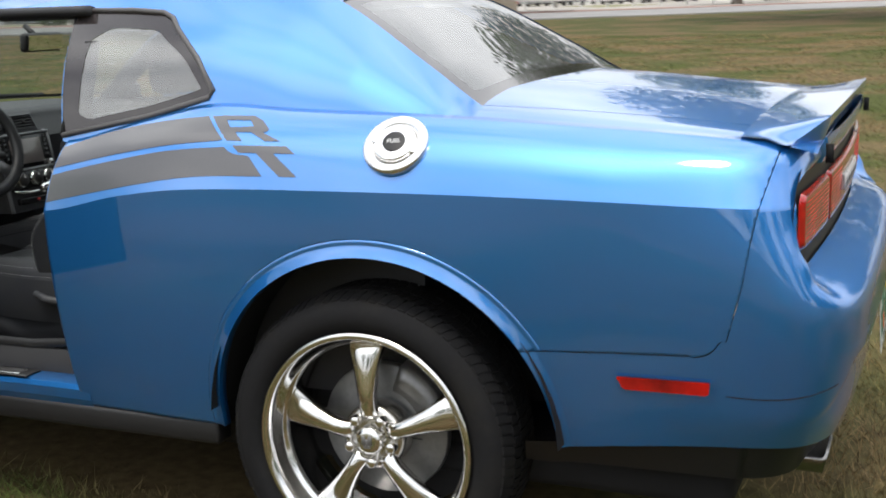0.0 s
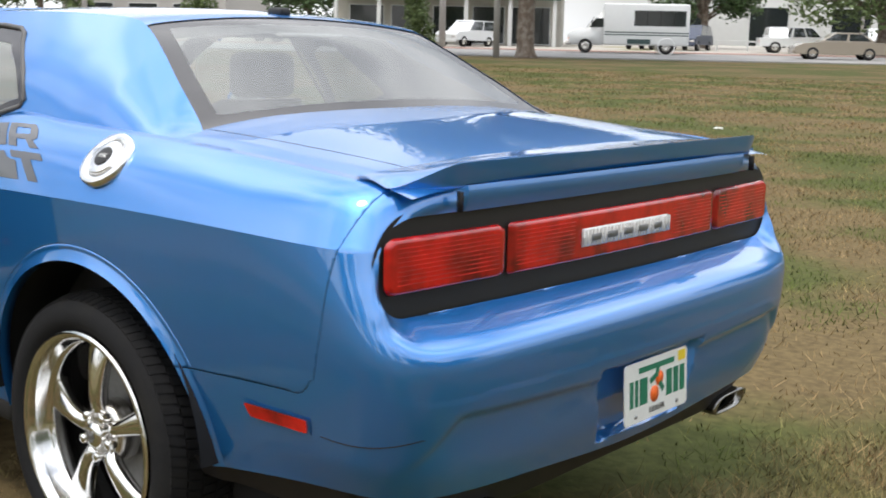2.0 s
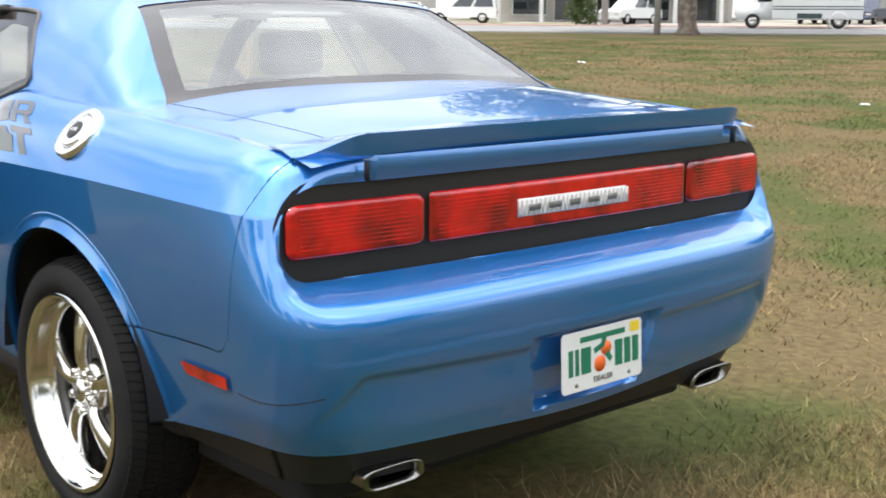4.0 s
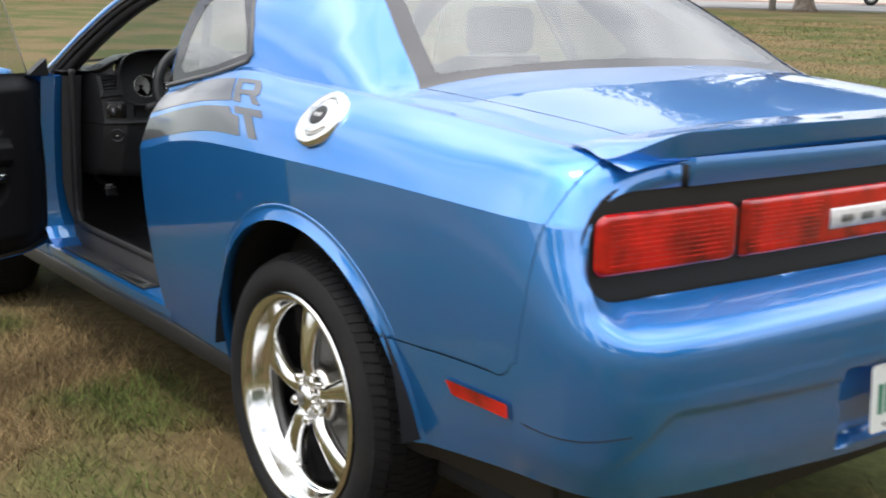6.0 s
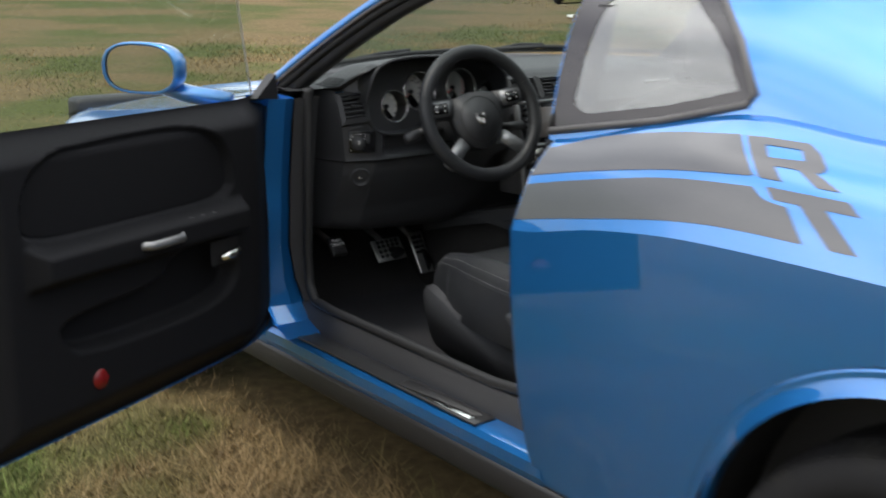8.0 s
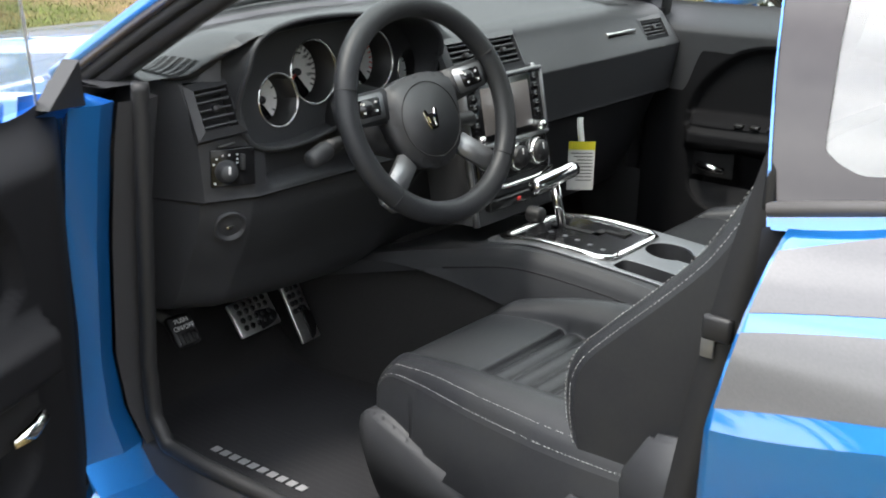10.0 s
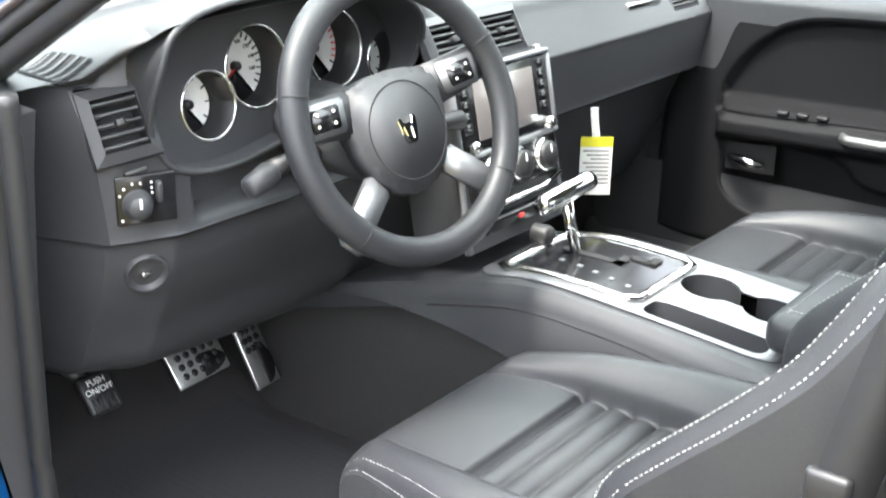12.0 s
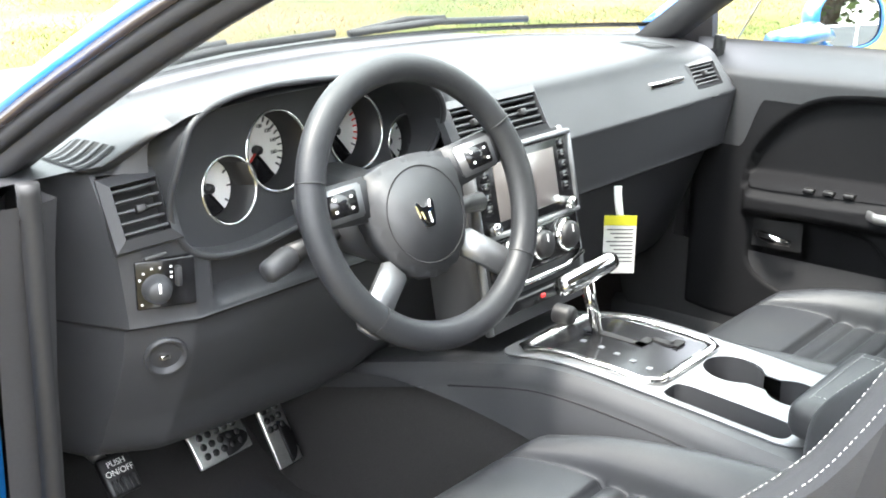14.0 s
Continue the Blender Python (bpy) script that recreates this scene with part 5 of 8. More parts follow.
def dash(y, v):
    """Sections from the windscreen over the pad, down the face and back underneath."""
    d = smooth01((y - 0.12) / 0.10)
    hood_k = smooth01((y - 0.11) / 0.10) * smooth01((0.648 - y) / 0.055)
    hood_b = smooth01((y - 0.06) / 0.15) * smooth01((0.685 - y) / 0.10)
    endk = smooth01((0.80 + y) / 0.065)
    drop = 0.018 * smooth01((abs(y) - 0.45) / 0.3)
    low = lower_edge(y)
    top = [(2.285 - 0.30 * (y / 0.8) ** 2, 1.048 - drop * 0.5), (2.10 - 0.16 * (y / 0.8) ** 2, 1.054 - drop), (1.95, 1.054 - drop + 0.040 * hood_b), (1.875 - 0.025 * hood_b, 1.051 - drop + 0.054 * hood_b), (1.848 - 0.036 * hood_b, 1.044 - drop + 0.058 * hood_b)]
    pod = 1 - hood_k
    drv = [(1.846 + 0.022 * pod - 0.044 * hood_k, 1.034 - drop * 0.5 + 0.068 * hood_k), (1.840 + 0.018 * pod + 0.016 * hood_k, 1.018 + 0.066 * hood_k), (1.827 + 0.005 * pod + 0.012 * hood_k, 0.952), (1.828 + 0.006 * hood_k, 0.848), (1.827, 0.838), (1.838, 0.830), (1.848, 0.785), (1.884, 0.705), (1.945, low), (2.12, low + 0.01)]
    pas = [(1.830, 1.032 - drop), (1.817, 1.008 - drop * 0.6), (1.783, 0.957), (1.778, 0.946), (1.781, 0.934), (1.796, 0.850), (1.800, 0.836), (1.830, 0.826), (1.95, low), (2.15, low - 0.02)]
    secs = top + [(lerp(a[0], b[0], d), lerp(a[1], b[1], d)) for a, b in zip(pas, drv)]
    x, z = curve(v, [(k, q[0]) for k, q in enumerate(secs)]), curve(v, [(k, q[1]) for k, q in enumerate(secs)])
    # the outer pod turns away towards the door, then the end cap runs back along the car
    face = smooth01((v - 2.6) / 1.6)
    x += face * (0.47 * min(max(y - 0.59, 0), 0.078) + 2.6 * max(min(y, 0.722) - 0.668, 0))
    # the hollow round the steering column
    x += 0.030 * smooth01((0.566 - y) / 0.03) * smooth01((y - 0.14) / 0.03) * smooth01((z - 0.842) / 0.016) * smooth01((0.965 - z) / 0.02) * smooth01((v - 5.5) / 0.5) * smooth01((10 - v) / 0.5)
    return (x + 0.10 * (1 - endk), y + 0.10 * min(max(z - 0.85, 0), 0.15) * smooth01((y - 0.56) / 0.09), z)


# the hole for the instruments
BINNACLE = rounded([(0.612, 0.945), (0.626, 1.000), (0.624, 1.050), (0.606, 1.088), (0.554, 1.108), (0.463, 1.114), (0.309, 1.104), (0.225, 1.094), (0.170, 1.070), (0.136, 1.021), (0.130, 0.980), (0.155, 0.950), (0.24, 0.932), (0.33, 0.927), (0.42, 0.910), (0.50, 0.898), (0.580, 0.908)])


def gauges_sd(y, z):
    return poly_sd(y, z, BINNACLE)


VENTS = ((0.645, 0.984, 0.030, 0.036), (0.078, 1.004, 0.046, 0.024), (-0.040, 1.002, 0.048, 0.024), (-0.650, 0.986, 0.049, 0.018))


def face_cut(u, v, p):
    """Below zero inside the openings of the dashboard face."""
    if v < 4.8 or v > 9 or p.x > 1.91:
        return 1.0
    return min([gauges_sd(p.y, p.z)] + [rbox(p.y, p.z, cy, cz, hy + 0.003, hz + 0.003, 0.002) for cy, cz, hy, hz in VENTS])


dy, dv = spans((-0.80, -0.70, 10), (-0.70, -0.58, 16), (-0.58, -0.10, 16), (-0.10, 0.12, 30), (0.12, 0.58, 56), (0.58, 0.668, 20), (0.668, 0.722, 8), (0.722, 0.80, 6)), spans((0, 4, 20), (4, 9, 60), (9, 14, 40))
dash_ob = part("dashboard", sheet(dash, dy, dv, [face_cut]), DASH, car, "dark grey moulded dashboard")
dash_ob.data.set_sharp_from_angle(angle=radians(38))
# seam of the knee panel
part("panel_seam", tube([Vector(dash(y, 9.72)) + Vector((-0.0004, 0, 0)) for y in spans((0.719, 0.668, 6), (0.668, 0.59, 6), (0.59, 0.25, 14))], 0.0021, 5), DARK, dash_ob)
part("panel_seam", tube([Vector(dash(y, 11.0)) + Vector((-0.0004, 0, 0)) for y in spans((-0.17, -0.72, 14))], 0.0021, 5), DARK, dash_ob)

# instrument recess
rec = bmesh.new()
outline = BINNACLE
front = [rec.verts.new((1.800 + 0.034 * smooth01((1.06 - z) / 0.1), y, z)) for y, z in outline]
def cluster_x(z):
    return 1.874 + 0.139 * (z - 0.99)


BACK = [(lerp(0.37, y, 0.965), lerp(1.0, z, 0.93)) for y, z in outline]
GAUGES = ((0.497, 0.969, 0.040, 0), (0.408, 1.004, 0.050, 1), (0.258, 1.006, 0.050, 1), (0.152, 0.974, 0.037, 0))
rear = [rec.verts.new((cluster_x(z) + 0.001, y, z)) for y, z in BACK]
for i in range(len(outline)):
    rec.faces.new((front[i], front[(i + 1) % len(outline)], rear[(i + 1) % len(outline)], rear[i]))
bmesh.ops.recalc_face_normals(rec, faces=rec.faces[:])
brow_line = [(1.803 + 0.034 * smooth01((1.06 - z_) / 0.1), y_, z_ + 0.002) for y_, z_ in outline]
cluster = part("instrument_binnacle", rec, DASH, dash_ob, "dark instrument binnacle with four white dials")
part("cluster_face", sheet(lambda y, z: (cluster_x(z), y, z), spans((0.10, 0.64, 110)), spans((0.88, 1.12, 50)),
     [lambda u, v, p: -poly_sd(p.y, p.z, BACK), lambda u, v, p: min(math.hypot(p.y - gy, p.z - gz - 0.0053) - gr - 0.004 for gy, gz, gr, _ in GAUGES)]), DASH, cluster, smooth=False)
part("binnacle_brow", tube(brow_line, 0.0045, 8, closed=True), DASH, cluster, "rounded brow round the dials")
for gy, gz, gr, full in GAUGES:
    g = part("gauge", lathe([(0.0, 0.012), (gr, 0.012)], 40, "x"), PIANO, cluster)
    g.matrix_world = pose(1.911 + 0.139 * (gz - 0.985), gy, gz, 0, 8, 0)
    part("gauge_tube", lathe([(gr + 0.001, 0.012), (gr + 0.003, -0.036), (gr + 0.009, -0.037), (gr + 0.011, 0.0)], 40, "x"), SATIN, g)
    part("chrome_ring", tube([(-0.038, math.cos(2 * math.pi * k / 40) * (gr + 0.004), math.sin(2 * math.pi * k / 40) * (gr + 0.004)) for k in range(40)], 0.0021, 8, closed=True), CHROME, g)
    face = bmesh.new()
    vs0, vs1 = [], []
    for k in range(41):
        a = lerp(radians(-52), radians(232), k / 40)
        vs0.append(face.verts.new((0.008, math.cos(a) * gr * 0.99, math.sin(a) * gr * 0.99)))
        vs1.append(face.verts.new((0.008, math.cos(a) * gr * 0.12, math.sin(a) * gr * 0.12)))
    for k in range(40):
        face.faces.new((vs0[k], vs0[k + 1], vs1[k + 1], vs1[k]))
    part("dial_face", face, DIAL, g, "white dial")
    for k in range(17 if full else 7):
        a = radians(lerp(20, 215, k / (16 if full else 6)))
        t = box_bm(0.0058, 0.0072, -0.0011, 0.0011, gr * 0.80, gr * 0.95)
        t.transform(Matrix.Rotation(a - math.pi / 2, 4, "X"))
        part("tick", t, DIAL_RED if (full and gy < 0.3 and 10 < k < 16) else SATIN, g, smooth=False)
    n_ = box_bm(0.001, 0.004, -0.0010, 0.0010, 0.0, gr * 0.80, 0.0004, 1)
    n_.transform(Matrix.Rotation(radians(-130 if full else -75), 4, "X"))
    part("needle", n_, DIAL_RED if full else SATIN, g, smooth=False)
    part("needle_hub", lathe([(0.0, -0.003), (0.006, -0.002), (0.007, 0.006)], 16, "x"), SATIN, g)
for txt, yy, zz in (("100", 0.398, 1.034), ("120", 0.384, 1.026), ("140", 0.377, 1.012), ("160", 0.378, 0.996)):
    text_mesh(txt, 0.0075, SATIN, Matrix(((0, 0.139, -0.99, 1.9190 + (zz - 1.006) * 0.14), (-1, 0, 0, yy), (0, 0.99, 0.139, zz), (0, 0, 0, 1))), cluster)


def vent(name, cy, cz, hy, hz, x, n, yaw=0.0, pitch=0.0, roll=0.0):
    """An air vent: frame, dark throat, slats and a small tab."""
    m = pose(x, cy, cz, roll, pitch, yaw)
    fr_ = bmesh.new()
    o = [fr_.verts.new((0.001, sy * (hy + 0.013), sz * (hz + 0.013))) for sy, sz in ((1, 1), (-1, 1), (-1, -1), (1, -1))]
    i_ = [fr_.verts.new((-0.006, sy * hy, sz * hz)) for sy, sz in ((1, 1), (-1, 1), (-1, -1), (1, -1))]
    b_ = [fr_.verts.new((0.030, sy * hy * 0.96, sz * hz * 0.96)) for sy, sz in ((1, 1), (-1, 1), (-1, -1), (1, -1))]
    s0 = [fr_.verts.new((0.012, sy * (hy + 0.015), sz * (hz + 0.015))) for sy, sz in ((1, 1), (-1, 1), (-1, -1), (1, -1))]
    for k in range(4):
        j = (k + 1) % 4
        fr_.faces.new((o[k], o[j], i_[j], i_[k]))
        fr_.faces.new((i_[k], i_[j], b_[j], b_[k]))
        fr_.faces.new((s0[k], s0[j], o[j], o[k]))
    bmesh.ops.recalc_face_normals(fr_, faces=fr_.faces[:])
    f_ = part(name, fr_, DASH, dash_ob, "air vent", smooth=False)
    f_.matrix_world = m
    th = bmesh.new()
    th.faces.new([th.verts.new((0.029, sy * hy, sz * hz)) for sy, sz in ((1, 1), (-1, 1), (-1, -1), (1, -1))])
    part("throat", th, DARK, f_, smooth=False)
    for k in range(n):
        z = lerp(-hz, hz, (k + 0.5) / n)
        sl = box_bm(-0.002, 0.005, -hy * 0.97, hy * 0.97, -0.0018, 0.0018, 0.0008, 1)
        sl.transform(Matrix.Translation((0, 0, z)) @ Matrix.Rotation(radians(12), 4, "Y"))
        part("slat", sl, DASH, f_, smooth=False)
    part("vent_tab", box_bm(-0.010, 0.002, -0.006, 0.006, -0.005, 0.005, 0.002), SATIN, f_)
    w_ = box_bm(-0.006, 0.004, -0.014, 0.014, -hz - 0.030, -hz - 0.024, 0.002)
    part("vent_wheel", w_, SATIN, f_)
    return f_


vent("side_vent", 0.645, 0.984, 0.0275, 0.032, 1.8575, 5, yaw=-23, pitch=22, roll=-8)
vent("centre_vent", 0.078, 1.004, 0.047, 0.027, 1.808, 5, yaw=0, pitch=29)
vent("centre_vent", -0.040, 1.002, 0.048, 0.027, 1.806, 5, yaw=0, pitch=29)
vent("side_vent", -0.650, 0.986, 0.050, 0.021, 1.8085, 5, yaw=0, pitch=33)


def demister(y0, y1, v0, v1, n):
    """A dark sheet laid on the pad as the shade of a slot, with raised ribs across it."""
    dm = part("demister_vent", sheet(lambda y, v: tuple(Vector(dash(y, v)) + Vector((0, 0, 0.0012))), spans((y0, y1, 8)), spans((v0, v1, 8))), DARK, dash_ob, "ribbed side window vent")
    for k in range(n):
        va, vb = lerp(v0, v1, (k + 0.36) / n), lerp(v0, v1, (k + 0.64) / n)
        part("slat", sheet(lambda y, v: tuple(Vector(dash(y, v)) + Vector((0, 0, 0.0040))), spans((y0, y1, 8)), [va, vb]), DASH, dm, smooth=False)


demister(0.645, 0.690, 1.70, 2.9, 6)
demister(-0.620, -0.520, 2.3, 3.6, 5)
part("dash_badge", box_bm(1.800, 1.812, -0.560, -0.438, 0.984, 0.996, 0.002), CHROME, dash_ob, "bright metal badge strip")

# light switch panel and boot release
lp = part("light_switch_panel", box_bm(-0.0035, 0.010, -0.038, 0.034, -0.034, 0.027, 0.002), PIANO, dash_ob, "gloss black light switch panel")
lp.matrix_world = pose(1.845, 0.628, 0.894, 0, 0, -25)
kn = lathe([(0.0, -0.022), (0.012, -0.022), (0.0145, -0.018), (0.0165, -0.005), (0.019, -0.0034)], 28, "x")
kn.transform(Matrix.Translation((0, 0.009, -0.009)))
part("rotary_knob", kn, DASH, lp)
part("knob_mark", box_bm(-0.0232, -0.0218, 0.0075, 0.0105, -0.009, 0.003), WHITE, lp, smooth=False)
part("thumb_wheel", box_bm(-0.011, 0.0, -0.021, -0.013, -0.008, 0.018, 0.003), DASH, lp)
for yy, zz in ((0.029, 0.004), (0.024, 0.012), (0.014, 0.017), (0.004, 0.017), (-0.009, 0.017), (-0.009, 0.010), (-0.009, 0.004), (0.028, -0.027)):
    part("switch_mark", box_bm(-0.0042, -0.0033, yy - 0.0013, yy + 0.0013, zz - 0.0013, zz + 0.0013), WHITE, lp, smooth=False)
br = lathe([(0.028, 0.004), (0.027, -0.003), (0.022, -0.002), (0.016, 0.012), (0.0, 0.014)], 32, "x")
br.transform(Matrix.Translation((1.858, 0.622, 0.788)) @ Matrix.Rotation(radians(-25), 4, "Z") @ Matrix.Rotation(radians(-14), 4, "Y"))
rb = part("boot_release", br, DASH, dash_ob, "round release recess")
part("release_button", box_bm(1.857, 1.868, 0.615, 0.629, 0.784, 0.791, 0.002), ALLOY, rb)

# steering wheel
sw_m = pose(1.668, 0.352, 0.9675, -6, 21, -8)
wheel_s = part("steering_wheel", tube([(0, math.cos(2 * math.pi * k / 72) * 0.1715, math.sin(2 * math.pi * k / 72) * 0.1715) for k in range(72)], 0.0172, 16, closed=True, squash=(1.0, 1.12)), LEATHER, car, "black leather four-spoke steering wheel")
wheel_s.matrix_world = sw_m
HUB_Y, HUB_Z = 0.010, -0.016


def plate_on_wheel(name, pts, h0, h1, mat, label="", bevel=0.004):
    return part(name, prism([(a + HUB_Y, b + HUB_Z) for a, b in pts], h0, h1, lambda a, b, h: (h, a, b), bevel), mat, wheel_s, label)


pad = [(0.074, 0.064), (0.045, 0.074), (0, 0.079), (-0.045, 0.074), (-0.074, 0.064), (-0.080, 0.036), (-0.077, 0.0), (-0.066, -0.036), (-0.046, -0.063), (-0.022, -0.078), (0, -0.081), (0.022, -0.078), (0.046, -0.063), (0.066, -0.036), (0.077, 0.0), (0.080, 0.036)]
plate_on_wheel("airbag_cover", pad, 0.044, -0.006, DASH, "", 0.010)
part("airbag_ring", tube([(-0.0058, HUB_Y + math.cos(2 * math.pi * k / 48) * 0.062, HUB_Z + math.sin(2 * math.pi * k / 48) * 0.062) for k in range(48)], 0.0010, 6, closed=True), DARK, wheel_s)
for side in (1, -1):
    sp = [(side * y, z) for y, z in ((0.060, 0.070), (0.110, 0.072), (0.164, 0.076), (0.168, 0.030), (0.120, 0.020), (0.074, 0.014))]
    plate_on_wheel("spoke", sp, 0.030, 0.003, DASH, "", 0.005)
    bz = [(side * y, z) for y, z in ((0.080, 0.066), (0.148, 0.068), (0.150, 0.026), (0.086, 0.024))]
    plate_on_wheel("switch_bezel", bz, 0.006, -0.004, SILVER, "silver switch surround", 0.003)
    bt = [(side * y, z) for y, z in ((0.092, 0.060), (0.138, 0.061), (0.140, 0.033), (0.096, 0.031))]
    pb = plate_on_wheel("switch_pad", bt, 0.0, -0.0065, PIANO, "", 0.002)
    for yy, zz in ((0.103, 0.053), (0.128, 0.054), (0.105, 0.039), (0.130, 0.040)):
        m_ = box_bm(-0.0074, -0.0064, HUB_Y + side * yy - 0.0018, HUB_Y + side * yy + 0.0018, HUB_Z + zz - 0.0016, HUB_Z + zz + 0.0016)
        part("switch_mark", m_, WHITE, wheel_s, smooth=False)
    lo = [(side * y, z) for y, z in ((0.070, -0.036), (0.048, -0.066), (0.082, -0.094), (0.118, -0.126), (0.142, -0.098), (0.104, -0.064))]
    plate_on_wheel("lower_spoke", lo, 0.022, 0.004, SILVER, "silver lower spoke", 0.004)
# leather seams round the rim
for ang in (158, 22, -42, 222):
    c_, s_ = math.cos(radians(ang)), math.sin(radians(ang))
    ring_ = [(math.cos(2 * math.pi * k / 20) * 0.0186, c_ * (0.1715 + math.sin(2 * math.pi * k / 20) * 0.0188), s_ * (0.1715 + math.sin(2 * math.pi * k / 20) * 0.0188)) for k in range(20)]
    part("rim_seam", tube(ring_, 0.0010, 5, closed=True), SEAL, wheel_s)
emb = prism([(-0.016, 0.015), (-0.009, 0.018), (-0.006, 0.009), (0.006, 0.009), (0.009, 0.018), (0.016, 0.015), (0.013, -0.003), (0.008, -0.017), (-0.008, -0.017), (-0.013, -0.003)], -0.004, -0.0095, lambda a, b, h: (h, a + HUB_Y, b + HUB_Z), 0.0015)
for sy in (1, -1):
    merge(emb, prism([(sy * 0.003, 0.002), (sy * 0.009, 0.005), (sy * 0.007, -0.006), (sy * 0.003, -0.012)], -0.009, -0.0115, lambda a, b, h: (h, a + HUB_Y, b + HUB_Z)))
part("emblem", emb, CHROME, wheel_s, "small chrome emblem", smooth=False)
part("column", tube([(0.03, HUB_Y, -0.016), (0.06, HUB_Y, -0.018), (0.20, 0, 0.03)], [0.052, 0.064, 0.066], 20, squash=(1.0, 0.85)), DASH, wheel_s)
st_ = tube([(1.77, 0.41, 0.915), (1.764, 0.47, 0.915), (1.760, 0.50, 0.911)], [0.008, 0.011, 0.015], 10)
stalk = part("indicator_stalk", st_, SATIN, car)
part("stalk_knob", tube([(1.760, 0.498, 0.911), (1.759, 0.505, 0.909), (1.757, 0.540, 0.900), (1.757, 0.544, 0.899)], [0.013, 0.0165, 0.0145, 0.009], 12), DASH, stalk)
part("wiper_stalk", tube([(1.77, 0.29, 0.912), (1.755, 0.185, 0.907), (1.752, 0.13, 0.904)], [0.008, 0.010, 0.015], 10), SATIN, car)

# centre stack
def stack(a, v):
    x = curve(v, [(0, 1.785), (0.3, 1.766), (0.6, 1.744), (1, 1.722)])
    return (x + 0.10 * max(0, abs(a) - 0.92) / 0.08, lerp(0.138, -0.128, (a + 1) / 2) * lerp(1.0, 1.04, v) + 0.0, lerp(0.972, 0.700, v))
stack_ob = part("centre_console_panel", sheet(stack, spans((-1, -0.92, 3), (-0.92, 0.92, 20), (0.92, 1, 3)), spans((0, 1, 16)), flip=True), DASH, car, "silver-edged centre stack")
for e_ in (-0.925, 0.925):
    part("edge_strip", tube([Vector(stack(e_, k / 12)) + Vector((-0.003, 0, 0)) for k in range(13)], 0.0065, 8), SILVER, stack_ob, "silver edge strip")
rad = part("radio", box_bm(-0.012, 0.01, -0.122, 0.122, -0.060, 0.058, 0.004), PIANO, stack_ob, "black radio with a dull grey screen")
rad.matrix_world = pose(1.768, 0.006, 0.903, 0, 12, 0)
part("radio_screen", box_bm(-0.0135, -0.010, -0.078, 0.078, -0.044, 0.044, 0.001), SCREEN, rad)
for side in (1, -1):
    for k in range(5):
        part("radio_key", box_bm(-0.0130, -0.010, side * 0.101 - 0.011, side * 0.101 + 0.011, -0.030 + 0.017 * k, -0.0145 + 0.017 * k, 0.001, 1), PIANO, rad)
        part("key_mark", box_bm(-0.0136, -0.0128, side * 0.101 - 0.004, side * 0.101 + 0.004, -0.0235 + 0.017 * k, -0.0215 + 0.017 * k), GREY_PRINT, rad, smooth=False)
    kb = lathe([(0.0, -0.026), (0.008, -0.026), (0.010, -0.022), (0.010, -0.010)], 20, "x")
    kb.transform(Matrix.Translation((0, side * 0.100, -0.050)))
    part("radio_knob", kb, CHROME, rad)
fr2 = bmesh.new()
for y0, y1, z0, z1 in ((-0.130, 0.130, 0.058, 0.066), (-0.130, 0.130, -0.068, -0.060), (-0.130, -0.1225, -0.060, 0.058), (0.1225, 0.130, -0.060, 0.058)):
    box_bm(-0.015, 0.008, y0, y1, z0, z1, 0.002, 1, fr2)
part("radio_frame", fr2, SILVER, rad, "silver radio surround")
cp = part("climate_panel", box_bm(-0.008, 0.01, -0.118, 0.118, -0.034, 0.034, 0.006), PIANO, stack_ob, "climate panel with three chrome-edged knobs")
cp.matrix_world = pose(1.744, 0.0, 0.806, 0, 12, 0)
for yy in (0.066, -0.004, -0.074):
    k1 = lathe([(0.0275, -0.006), (0.0275, -0.014), (0.025, -0.018)], 28, "x")
    k1.transform(Matrix.Translation((0, yy, 0.002)))
    part("knob_ring", k1, CHROME, cp)
    k2 = lathe([(0.0, -0.026), (0.018, -0.026), (0.0215, -0.022), (0.0235, -0.010)], 28, "x")
    k2.transform(Matrix.Translation((0, yy, 0.002)))
    part("climate_knob", k2, SATIN, cp)
    part("knob_mark", box_bm(-0.0268, -0.0258, yy - 0.0012, yy + 0.0012, 0.006, 0.018), WHITE, cp, smooth=False)
part("stack_lip", tube([(1.730, 0.110, 0.772), (1.722, 0.05, 0.764), (1.722, -0.06, 0.764), (1.730, -0.118, 0.772)], 0.005, 8), CHROME, stack_ob)
part("switch_strip", box_bm(1.714, 1.732, -0.10, 0.105, 0.724, 0.746, 0.003), PIANO, stack_ob)
part("hazard_switch", box_bm(1.711, 1.716, 0.010, 0.020, 0.732, 0.739, 0.001), RED_PLASTIC, stack_ob)
sock = lathe([(0.0, -0.020), (0.014, -0.020), (0.016, -0.014), (0.016, 0.01)], 20, "x")
sock.transform(Matrix.Translation((1.70, -0.02, 0.698)))
part("power_socket", sock, SATIN, stack_ob)

# warning card hung from the glovebox
tag = thing("hanging_tag", "white and yellow paper warning tag on the glovebox", "tag", at=pose(1.778, -0.316, 0.737, 0, 0, -50))
part("card", box_bm(-0.0006, 0.0006, -0.029, 0.029, -0.066, 0.042, 0), TAG_WHITE, tag, "white paper card", smooth=False)
part("card_head", box_bm(-0.0012, 0.0012, -0.029, 0.029, 0.024, 0.042, 0), TAG_YELLOW, tag, "yellow heading", smooth=False)
